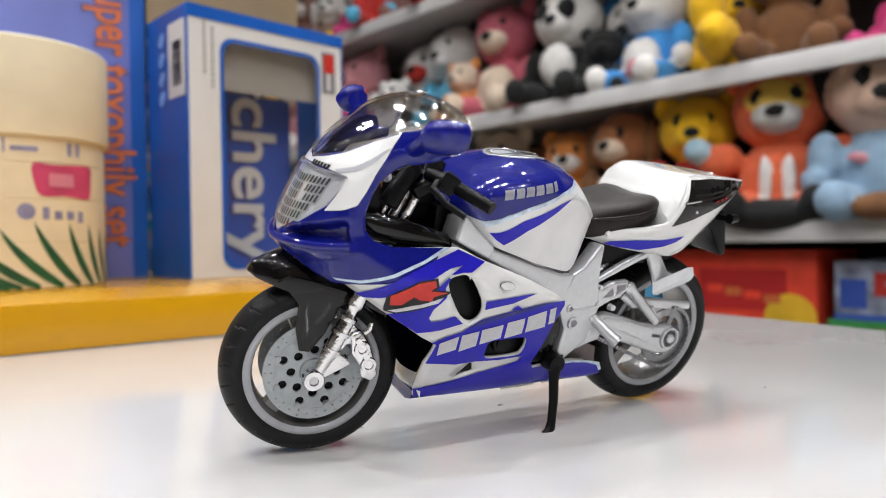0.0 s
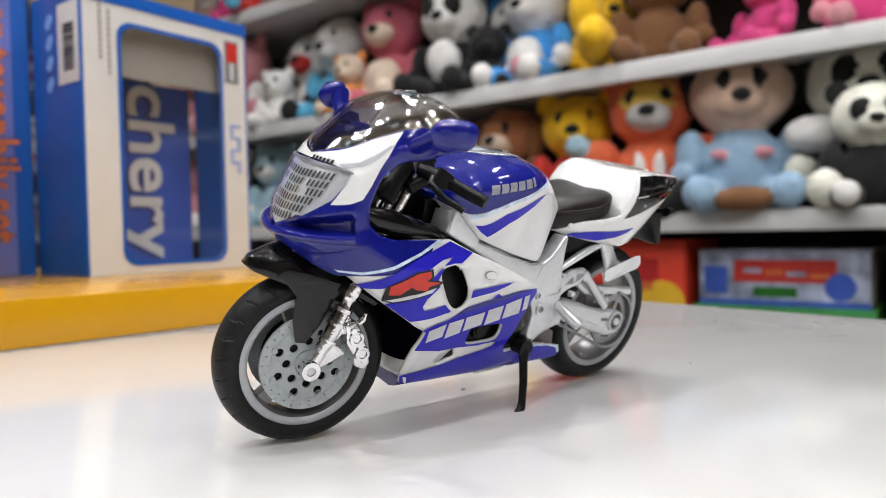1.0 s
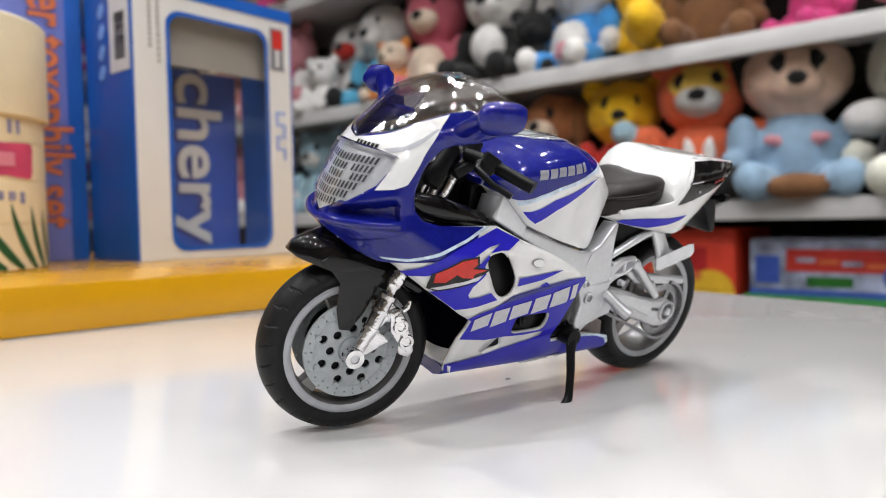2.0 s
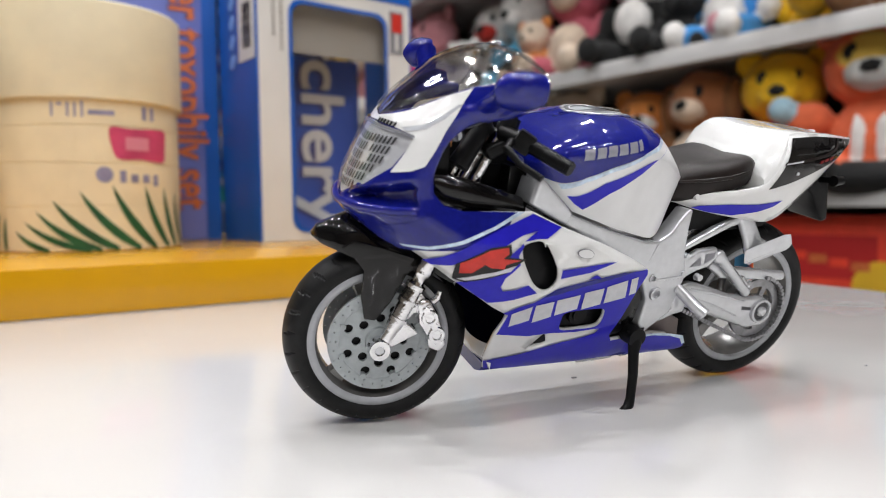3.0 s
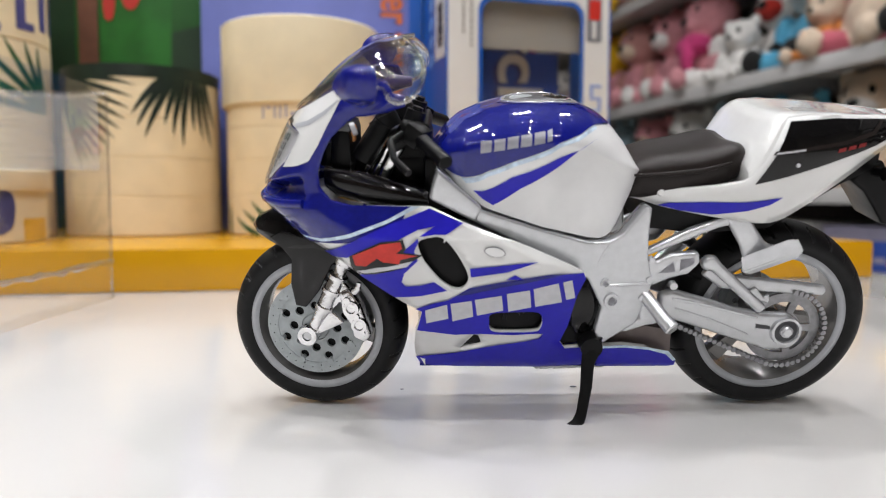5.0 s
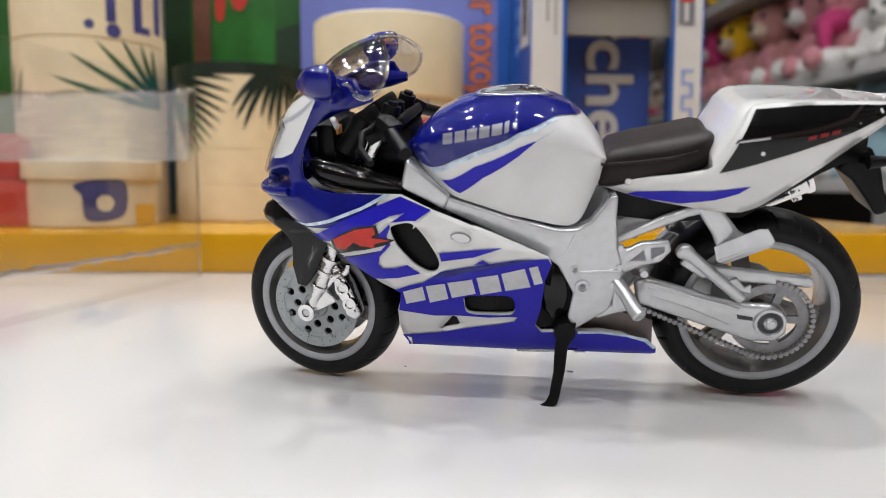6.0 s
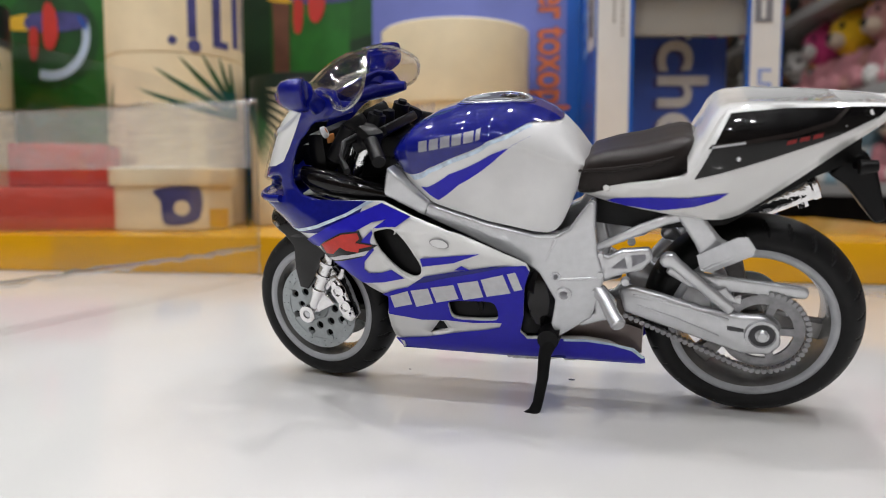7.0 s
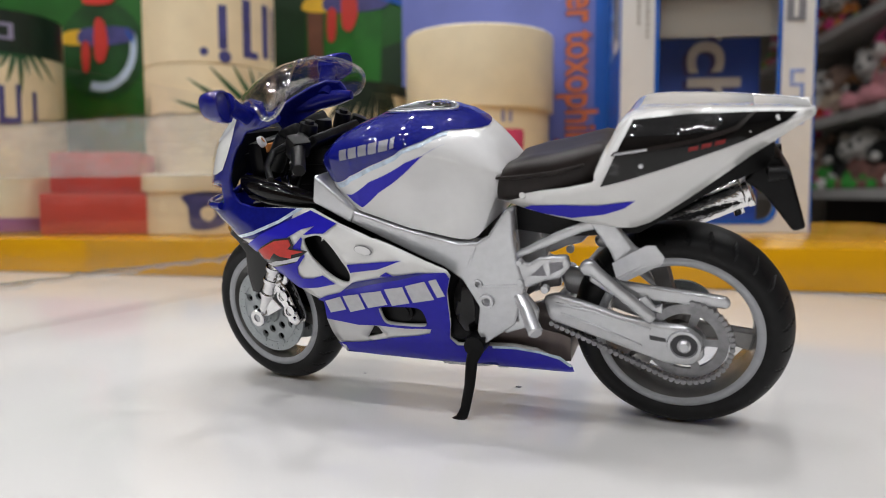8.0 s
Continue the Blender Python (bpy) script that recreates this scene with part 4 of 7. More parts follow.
game_box(1.16, 0.05, -0.199, 0.33, 0.25, 0.19, M_CARD, M_CARDBLUE, M_BOXBLUE, "white boxed game with blue print")


# ---- the toy motorcycle, in millimetres: x to its tail, y to its right side, z up; it leans on its side stand ----
BIKE = thing("toy_motorcycle", pose(0, 0.004, 0.0, 15.5, 0, 0), "blue and white die-cast toy sports motorcycle leaning on its stand", "toy motorcycle")


def bpart(name, bm, material, parent=None, label="", angle=38):
    bmesh.ops.scale(bm, vec=(MM, MM, MM), verts=bm.verts)
    return smooth(part(name, bm, material, parent or BIKE, label), angle)


# fairing surface: every point is given by (u, z); u runs round from the nose, in millimetres of x when taken at the side
XN = [(10, 20), (18, 17), (25, 14), (31, 14), (37, 10), (42, 5), (45, 2), (48, -2), (52, -5.5), (54.5, -8.2), (56, -9.5), (61, -8.2), (68, -5.2), (73, -2.6), (76, -0.8), (80, 2.8), (85, 8.0), (88, 11.6), (90, 14.6), (91.6, 18), (92.6, 22), (93, 27)]
WZ = [(11, 5.0), (12.5, 7.6), (14, 9.4), (16, 10.6), (20, 12.6), (28, 15.6), (36, 18.4), (44, 20.6), (50, 20.8), (55, 19.2), (60, 17.6), (66, 16.8), (72, 16.2), (78, 15.6), (82, 15.0), (85, 14.0), (88, 12.0), (90, 9.8), (91.6, 7.0), (92.6, 4.2), (93, 3.0)]
FLARE = 5.2
DZ = [(12, 14), (36, 16), (44, 19), (50, 21), (56, 17), (60, 14.5), (64, 12.5), (72, 10.5), (76, 11.5), (80, 13), (88, 12), (93, 9)]


def su(x, z):
    """The surface's u for a side-view place."""
    s = (x - interp(z, XN)) / interp(z, DZ)
    if s <= 0:
        return 0.0
    if s >= 1:
        return 10 * (math.pi / 2) + (s - 1) * 10
    return 10 * math.acos(1 - s)


def fairing(side=-1, grow=0.0):
    def fn(u, z):
        xn, w, d = interp(z, XN), interp(z, WZ) + grow, interp(z, DZ)
        sg = 1 if u >= 0 else -1
        a = abs(u) / 10
        if a <= math.pi / 2:
            x, y = xn + d * (1 - math.cos(a)), w * math.sin(a)
        else:
            x, y = xn + d + (a - math.pi / 2) * d, w
        if z > 73 and x > 6:
            # the screen's lower corners droop outwards
            ka, kb = min(1, (z - 73) / 5), min(1, (x - 6) / 18)
            y += FLARE * ka * ka * (3 - 2 * ka) * kb * kb * (3 - 2 * kb) * min(1.0, y / 9.0) * min(1.0, max(0.0, (93.5 - z) / 7))
        if 57.0 < z < 65.5 and 1.5 < abs(u) < 14:
            # scoop of the intake below the headlight: a flat lip below, a brow that rises outwards
            top = 60.4 + 0.34 * (abs(u) - 2)
            g = 1.0
            for d in ((abs(u) - 1.5) / 2.6, (14 - abs(u)) / 3.2, (z - 57.2) / 1.7, (top - z) / 2.2):
                d = min(1.0, max(0.0, d))
                g *= d * d * (3 - 2 * d)
            x += 3.8 * g
            y -= 1.6 * g * min(1.0, y / 6.0)
        if x > 58:
            y *= 1 - 0.10 * min(1, (x - 58) / 12) ** 2
        return (x * MM, side * sg * y * MM, z * MM)
    return fn


def uz(pts):
    out = []
    for (ax, az), (bx, bz) in zip(pts, pts[1:] + pts[:1]):
        k = max(1, math.ceil(math.hypot(bx - ax, bz - az) / 0.9))
        out += [(su(ax + (bx - ax) * i / k, az + (bz - az) * i / k), az + (bz - az) * i / k) for i in range(k)]
    return out


def both(pts):
    """A side-view outline from the nose's centre line round to the side and back, doubled across the nose."""
    half = [(su(x, z), z) for x, z in pts]
    return half + [(-u, z) for u, z in reversed(half) if u > 1e-6]


def panel(name, pts, material, lift=0.25, parent=None, holes=(), sides=(-1, 1), maxlen=1.5, thick=0.0, label=""):
    out = None
    for sd in sides:
        ob = sheet(name, [uz(pts)] + [uz(h) for h in holes], fairing(sd), material, parent or BIKE, maxlen, thick, lift * MM, label)
        out = out or ob
    return out


# upper cowl: nose, cheeks and the arch up to the screen
cowl_side = [(-9.5, 56.2), (-8.9, 58.5), (-6.4, 61.5), (-1.5, 66.2), (2.9, 72.4), (-2.0, 74.6), (-0.8, 76.2), (3.6, 78.2), (9.5, 81.4), (14.2, 83.6), (18, 84.6), (22, 83.8),
             (23.5, 80.5), (20.0, 77.8), (16.2, 76.9), (13.0, 75.2), (10.2, 72.6), (8.1, 69.6), (6.6, 65.6), (6.6, 61.2), (9.0, 58.6), (14.0, 57.3), (22.4, 57.0), (26, 56.6), (24, 53), (12, 49), (2, 47.6), (-1.9, 49.5), (-5.4, 52.2), (-8.2, 54.5)]
sheet("upper_cowl", [both(cowl_side)], fairing(), M_BLUE, BIKE, 0.7, 0.9 * MM, 0, "glossy blue nose cowl")
white_cheek = [(-1.4, 75.5), (-0.6, 76.1), (3.6, 78.0), (9.5, 81.2), (14.0, 83.2), (12.4, 80.8), (10.4, 77.2), (8.6, 74.2), (6.4, 70.0), (4.4, 66.8), (1.6, 65.6), (-1.9, 65.0), (0.8, 69.4), (2.2, 72.6), (1.6, 73.2), (-1.8, 74.8)]
panel("white_cheek", white_cheek, M_WHITE, 0.18)
# grey band: the shade along the cheek's fold, put into the colour
panel("cheek_crease", [(1.4, 73.4), (4.8, 74.3), (8.4, 76.6), (12.0, 79.8), (11.2, 79.6), (7.8, 77.1), (4.2, 75.1), (0.8, 74.1)], mat("crease_shade_grey", (0.40, 0.41, 0.44), 0.4), 0.3)
# nose lip and the intake slot below the headlight
bm = bmesh.new()
pts = [fairing(-1, 0.5)(u, 56.9 + 0.004 * u * u) for u in np.linspace(-13, 13, 37)]
tube_bm(bm, [Vector(p) / MM for p in pts], 1.0, 10)
bpart("nose_lip", bm, M_BLUE)
# the small name on the nose, as plain dark blocks
for k in range(6):
    u = 1.2 + k * 0.85
    sheet("name_block", [[(u, 74.55 - 0.10 * k), (u + 0.62, 74.48 - 0.10 * k), (u + 0.62, 75.35 - 0.10 * k), (u, 75.42 - 0.10 * k)]], fairing(-1), M_BLACK, BIKE, 2.0, 0, 0.34 * MM)
# headlight: a silver back with a grid, under a clear lens
lens = [(-1.9, 74.7), (2.7, 72.6), (1.6, 70.0), (-1.2, 66.4), (-6.3, 61.4), (-8.95, 58.4)]
sheet("headlight_back", [both(lens)], fairing(-1, -0.3), M_LAMPBACK, BIKE, 1.4, 0, -0.2 * MM)
for j in range(6):
    z = 60.2 + j * 2.05
    limit = su(-6.3 + (z - 61.4) * 0.84, z) - 0.6
    for k in range(-8, 9):
        # the slots fan outwards as they rise
        u0, u1 = k * (0.68 + 0.045 * j), k * (0.68 + 0.045 * (j + 0.75))
        if abs(u1) + 0.3 > limit or (j == 3 and abs(k) in (3, 4)) or (j == 4 and abs(k) == 3):
            continue
        hw = 0.17 + 0.012 * j
        sheet("grid_slot", [[(u0 - hw, z), (u0 + hw, z), (u1 + hw, z + 1.6), (u1 - hw, z + 1.6)]], fairing(-1, -0.3), M_SLOT, BIKE, 3.0, 0, 0.1 * MM)
sheet("lamp_housing", [both(lens)], fairing(-1, -1.4), M_BLACK, BIKE, 1.6, 0, -1.3 * MM, "black headlight housing")
sheet("headlight_lens", [both(lens)], fairing(-1, 0.0), M_LENS, BIKE, 1.2, 0, 0.6 * MM, "clear headlight lens")

sheet("lamp_brow", [both([(-1.95, 74.4), (0.6, 73.4), (2.5, 72.8), (2.8, 72.2), (0.4, 72.8), (-2.3, 73.7)])], fairing(-1, 0.1), mat("grey_brow_paint", (0.16, 0.16, 0.18), 0.3, coat=0.6), BIKE, 1.0, 0, 0.6 * MM, "grey brow line over the headlight")

# windscreen
screen_side = [(21, 92.6), (24.6, 92.4), (27.0, 90.8), (29.2, 87.6), (29.4, 84.2), (27.6, 81.0), (25.0, 79.5), (22.6, 79.9), (21.0, 82.2), (18.2, 83.9), (14.2, 83.6), (9.5, 81.4), (3.6, 78.2), (-0.8, 76.0)]
sheet("windscreen", [both(screen_side)], fairing(-1, 0.25), M_SCREEN, BIKE, 1.0, 0.8 * MM, 0.25 * MM, "clear plastic windscreen").visible_shadow = False
bm = bmesh.new()
edge = screen_side[:10]
for sd in (-1, 1):
    pts = [Vector(fairing(sd, 0.5)(su(x, z), z)) / MM for x, z in curve2d(edge, 4)[:-5]]
    tube_bm(bm, pts, 0.42, 8)
bpart("screen_rim", bm, M_CLEARRIM, None, "thick clear rim of the windscreen")
panel("screen_base", [(0.4, 76.8), (3.6, 78.5), (9.5, 81.7), (14.2, 83.9), (18.2, 84.2), (16.4, 85.8), (11.0, 83.9), (6.0, 81.2), (2.2, 78.6)], M_CLEARRIM, 0.75, label="thick clear base of the windscreen")
# blue arms under the screen's corners, each with a moulded mirror
for sd in (-1, 1):
    bm = bmesh.new()
    rings = []
    for x, y, z, ry, rz in ((9.0, 14.6, 77.6, 0.5, 0.8), (13, 16.2, 78.2, 1.2, 2.0), (17, 18.0, 79.0, 1.6, 2.5), (21, 18.6, 79.4, 1.5, 2.2), (25.5, 18.4, 79.8, 1.0, 1.2)):
        rings.append([(x, sd * (y + ry * math.cos(a)), z + rz * math.sin(a)) for a in np.linspace(0, 2 * math.pi, 14, endpoint=False)])
    loft_bm(bm, rings)
    bpart("mirror_mount", bm, M_BLUE)
    yc, zc = (30.0, 83.7) if sd < 0 else (25.2, 87.2)
    bm = bmesh.new()
    rings = []
    for k, rx, rz in ((0.0, 2.6, 1.9), (0.35, 2.4, 1.7), (0.75, 2.5, 2.0), (1.0, 2.8, 2.9)):
        y, z = 17.6 + (yc - 3.4 - 17.6) * k, 79.8 + (zc - 79.8) * k ** (0.9 if sd < 0 else 0.7)
        rings.append([(16.8 + 0.6 * k + rx * math.cos(a), sd * (y - 0.5 * rz * math.sin(a)), z + rz * math.sin(a)) for a in np.linspace(0, 2 * math.pi, 16, endpoint=False)])
    loft_bm(bm, rings)
    arm = bpart("mirror_arm", bm, M_BLUE)
    bm = bmesh.new()
    rings = []
    for dx, g, sh in ((-4.8, 0.22, 0.0), (-4.2, 0.55, 0.0), (-2.6, 0.85, 0.0), (0.0, 1.0, 0.1), (2.6, 1.0, 0.3), (3.4, 0.93, 0.4), (3.5, 0.82, 0.4), (3.1, 0.78, 0.4)):
        ring = []
        for a in np.linspace(0, 2 * math.pi, 28, endpoint=False):
            ca, sa = math.cos(a), math.sin(a)
            oy, oz = math.copysign(abs(ca) ** 0.65, ca), math.copysign(abs(sa) ** 0.65, sa)
            ring.append((17.2 + 0.85 * dx + 1.0 * oy, sd * (yc + sh + 4.0 * g * oy), zc + (3.7 - 0.6 * oy) * g * oz + 0.4 * oy))
        rings.append(ring)
    loft_bm(bm, rings)
    mir = bpart("mirror", bm, M_BLUE, None, "blue moulded mirror")

# side fairings with their openings
duct = curve2d([(27.9, 49.2), (30.4, 50.5), (33.6, 50.2), (37.0, 45.8), (39.0, 41.0), (38.2, 38.2), (36.0, 37.7), (32.7, 40.0), (29.2, 45.0)], 5)
low_vent = curve2d([(44.2, 28.7), (44.8, 30.8), (50.0, 31.3), (55.4, 31.2), (56.6, 29.0), (56.4, 26.4), (55.0, 25.4), (50.0, 25.2), (45.0, 25.6)], 4)
tri_vent = [(37.2, 19.6), (40.8, 24.3), (41.8, 24.0), (42.6, 21.6)]
side_outline = [(-5.4, 52.2), (-2.0, 53.6), (6.0, 56.6), (14.0, 57.4), (22.3, 57.3), (30.6, 57.2), (38.0, 53.8), (45, 51.2), (52.0, 48.4), (59, 45.2), (65.0, 41.9), (65.6, 40.4), (64.0, 36.0), (62.8, 27.0), (61.5, 22.0), (63.0, 19.8), (71, 20.0), (77.1, 20.4), (83, 19.4), (87.6, 16.6), (88.0, 14.4),
                (86.5, 13.2), (75, 12.7), (55, 12.7), (36, 13.2), (27.5, 14.2), (26.6, 17.5), (26.4, 21.0), (26.8, 25.6), (28.0, 29.0), (28.4, 31.4), (24.0, 33.8), (20.0, 36.6), (13, 41.2), (7.8, 45.0), (2.0, 49.0)]
for sd in (-1, 1):
    sheet("side_fairing", [uz(side_outline), uz(duct), uz(low_vent), uz(tri_vent)], fairing(sd), M_WHITE, BIKE, 1.9, 0.9 * MM, -0.14 * MM, "white side fairing with blue printed stripes")
# belly under the pan
bm = bmesh.new()
rings = []
for x in (27.5, 40, 60, 80, 87.5):
    rings.append([(x, -8.0, 14.4), (x, -5, 13.2), (x, 5, 13.2), (x, 8.0, 14.4), (x, 9, 17), (x, -9, 17)])
loft_bm(bm, rings)
bpart("belly_pan", bm, M_BLUE)
bm = bmesh.new()
loft_bm(bm, [[(x, -w, 15.5), (x, w, 15.5), (x, w * 0.9, zt), (x, -w * 0.9, zt)] for x, w, zt in ((70, 8.6, 23.5), (80, 8.2, 24.4), (88, 7.6, 22.8), (90.6, 7.2, 21.6))])
bpart("belly_tail", bm, M_SCUFF, None, "brown-grey rear of the belly pan")
panel("belly_tail_edge", [(72, 12.8), (86, 12.9), (90.4, 13.0), (91.6, 13.6), (91.4, 15.8), (88.8, 18.4), (84.0, 19.6), (78, 20.2), (72, 20.2)], M_STRIPE, 0.45)

panel("overspray", [(72, 19.6), (78, 19.9), (84, 19.1), (88.4, 17.6), (90.8, 15.2), (91.5, 15.6), (88.9, 18.7), (84.0, 19.9), (78, 20.6), (72, 20.4)], M_PALE, 0.5)

# printed stripes, a step proud of the white
BLUE_TOP = [(-5.2, 52.3), (-2.0, 53.7), (6.0, 56.6), (14.0, 57.4), (22.3, 57.2), (26.5, 57.1), (21.0, 54.2), (13.0, 51.3), (6.2, 49.6), (1.6, 49.4)]
panel("blue_shoulder", BLUE_TOP, M_BLUE, 0.22, None, (), (-1, 1), 1.8, 0, "blue painted shoulder")
panel("overspray", [(1.2, 49.5), (6.2, 49.8), (13.0, 51.5), (21.0, 54.4), (26.3, 57.1), (28.4, 57.1), (21.2, 53.5), (13.2, 50.5), (6.4, 48.8), (2.0, 48.9)], M_PALE, 0.16)
panel("blue_stripe", [(6.4, 45.9), (9.4, 47.4), (15.5, 50.6), (21.7, 53.3), (27.4, 55.5), (30.4, 56.7), (37.8, 53.6), (34.0, 51.1), (31.6, 51.1), (29.4, 50.8), (28.2, 50.7), (31.5, 52.9), (27.8, 52.1), (23.6, 50.0), (19.7, 48.2), (13.9, 46.1), (11.8, 45.2), (8.4, 44.8)], M_STRIPE, 0.2, label="blue printed stripe")
panel("blue_wedge", [(14.4, 40.6), (19.9, 42.8), (24.3, 47.2), (27.8, 50.3), (28.0, 49.6), (27.0, 47.4), (27.8, 45.2), (24.7, 42.0), (24.1, 39.8), (25.0, 38.6), (28.2, 38.8), (31.3, 39.8), (34.3, 37.4), (28.5, 36.0), (22.3, 35.4), (19.8, 37.0), (17.2, 38.8)], M_STRIPE, 0.2)
panel("blue_field", [(27.0, 32.2), (30.6, 33.7), (34.6, 34.8), (39.3, 38.1), (45.7, 39.5), (57.5, 41.7), (64.8, 42.0), (65.5, 40.4), (64.0, 36.0), (62.8, 27.0), (61.5, 22.2), (63.0, 19.9), (71, 20.0), (77.1, 20.4), (83, 19.4), (87.6, 16.6), (88.0, 14.4), (86.5, 13.3), (75, 12.8), (55, 12.8), (36, 13.3), (27.8, 14.3), (26.7, 17.0), (29.6, 17.6), (33.9, 18.2), (36.9, 18.7), (42.7, 20.2), (47.3, 21.2), (52.8, 22.2), (56.4, 23.3), (57.2, 24.7), (55.2, 24.7), (50.0, 24.3), (45.6, 24.5), (42.3, 24.7), (36.1, 24.4), (30.5, 25.3), (27.2, 25.8), (28.0, 29.0), (28.5, 31.5)],
      M_STRIPE, 0.2, holes=[low_vent], label="blue printed lower field")
panel("thin_stripe", [(39.3, 43.3), (48.6, 44.3), (54.4, 44.9), (47.6, 42.3), (39.6, 41.0)], M_STRIPE, 0.2)
panel("blue_fold", [(36.4, 36.0), (39.3, 38.0), (45.7, 39.4), (57.5, 41.6), (61.0, 41.9), (52.0, 39.5), (45.5, 38.1), (39.6, 36.5)], M_BLUE, 0.28)
panel("tick_print", [(47.5, 40.3), (49.5, 41.6), (51.4, 40.4)], M_STRIPE, 0.2)
# lettering of the maker as plain slanted blocks
for quad in ([(29.2, 32.0), (34.3, 33.7), (34.6, 29.6), (29.5, 28.2)], [(35.1, 33.9), (39.9, 34.8), (40.4, 30.2), (35.6, 28.8)], [(40.6, 35.1), (46.7, 36.2), (47.3, 32.0), (41.3, 30.5)],
             [(47.8, 36.7), (53.0, 37.7), (53.7, 32.9), (48.5, 31.7)], [(53.8, 38.0), (59.3, 39.6), (60.6, 34.4), (54.6, 33.1)], [(60.3, 39.8), (62.3, 40.3), (63.5, 35.5), (61.5, 35.0)]):
    panel("silver_block", quad, M_SILVERPRINT, 0.42, None, (), (-1, 1), 1.2)
panel("black_outline", [(12.6, 45.9), (15.0, 47.4), (19.7, 49.6), (24.6, 50.1), (25.2, 48.0), (24.6, 47.2), (29.0, 46.6), (26.8, 45.2), (24.4, 43.4), (19.9, 42.2), (15.7, 41.1), (13.2, 41.8), (12.8, 43.2)], M_GLOSSBLACK, 0.34)
panel("red_mark", [(13.4, 46.2), (15.0, 47.0), (19.7, 49.1), (24.0, 49.6), (24.4, 48.1), (23.1, 47.0), (27.7, 46.4), (24.0, 45.5), (23.6, 44.5), (20.4, 44.9), (18.8, 45.8), (16.4, 43.8), (13.9, 43.6)], M_RED, 0.42, label="red printed mark")
panel("grey_mark", [(13.9, 42.0), (16.6, 42.9), (18.7, 43.6), (22.4, 44.1), (26.7, 45.2), (25.4, 43.9), (19.9, 42.7), (15.7, 41.6)], M_SILVERPRINT, 0.42)
for x, z, r in ((44.7, 47.3, 1.15),):
    for sd in (-1, 1):
        sheet("fairing_screw", [circle2d(su(x, z), z, r * 0.9, 16, r)], fairing(sd), M_PEARL, BIKE, 1.0, 0, 0.5 * MM, "silver screw head")
        sheet("screw_rim", [circle2d(su(x, z), z, r * 1.0, 16, r * 1.12)], fairing(sd), M_GREYPRINT, BIKE, 1.0, 0, 0.3 * MM)
# dark inner duct and engine mass behind the openings
for name, lo, hi in (("duct_block", (22, -17, 37), (40, -4, 51)), ("duct_block", (22, 4, 37), (40, 17, 51)), ("crankcase", (33, -13, 21), (62, 13, 34)),
                     ("cylinder_block", (30, -12, 34), (66, 12, 46)), ("oil_sump", (33, -9, 17), (64, 9, 22)), ("radiator", (20, -12.5, 36), (30, 12.5, 56))):
    bm = bmesh.new()
    box_bm(bm, lo, hi, 1.6)
    bpart(name, bm, M_BLACK)
bm = bmesh.new()
for r, y0, y1 in ((2.6, -14.6, -13), (1.7, -15.0, -14)):
    rod_bm(bm, (50, y0, 29), (50, y1, 29), r, r, 20)
bpart("engine_cover", bm, M_BLACK)
# dark duct between the fairings behind the front wheel, and the white lip below it
bm = bmesh.new()
rings = []
for z, w, xe, xc in ((15.5, 9.6, 27.4, 29.0), (20, 11.8, 27.4, 31.0), (26, 14.0, 28.0, 32.5), (31, 15.8, 29.6, 33.0), (36, 16.6, 22.5, 30.0), (42, 17.2, 14.5, 24.0)):
    rings.append([(xc + (xe - xc) * abs(q) ** 2.5, w * q, z) for q in np.linspace(-1, 1, 15)])
loft_bm(bm, rings, False, False)
bpart("front_duct", bm, mat("dark_navy_plastic", (0.003, 0.003, 0.008), 0.7, spec=0.0), None, "dark duct behind the front wheel", 60)
bm = bmesh.new()
loft_bm(bm, [[(27.6, y, 15.6 + 1.2 * (y / 11.0) ** 2), (26.9, y, 16.6 + 1.0 * (y / 11.0) ** 2), (27.0, y, 18.6 + 1.4 * (y / 11.0) ** 2), (27.6, y, 20.0 + 1.6 * (y / 11.0) ** 2), (29.0, y, 18.6), (29.0, y, 14.2)] for y in np.linspace(-10.6, 10.6, 13)])
bpart("belly_lip", bm, M_WHITE, None, "white lip of the belly pan")

# ---- tank: (x, v), v 0 at the top line, 1 at the widest, 2 at the lower edge ----
T_TOP = [(31.5, 68.6), (34, 71.8), (37.5, 74.8), (42, 76.9), (47.5, 78.5), (52, 79.1), (57, 79.3), (61, 78.8), (65.3, 77.6), (69, 75.8), (72, 73.4), (74.5, 70.4), (76.2, 67.6), (77.7, 64.4)]
T_LOW = [(31.5, 66.2), (34.4, 63.6), (38, 59.8), (42.1, 56.6), (55.4, 51.9), (66, 49.0), (69, 48.4), (71, 48.9), (72.6, 50.6), (75.9, 58.5), (77.7, 63.2)]
T_W = [(31.5, 9.5), (33, 13.6), (35, 16.2), (38, 18.4), (44, 20.0), (52, 20.6), (58, 20.4), (63, 19.0), (67, 17.2), (71, 14.9), (75, 12.6), (77.7, 10.4)]
T_Z = [(31.5, 67.4), (38, 69.2), (48, 70.6), (58, 70.6), (66, 68.6), (72, 65.5), (77.7, 63.8)]
T_WL = [(31.5, 9.2), (36, 14.4), (44, 16.8), (56, 16.4), (66, 14.4), (72, 12.2), (77.7, 10.0)]


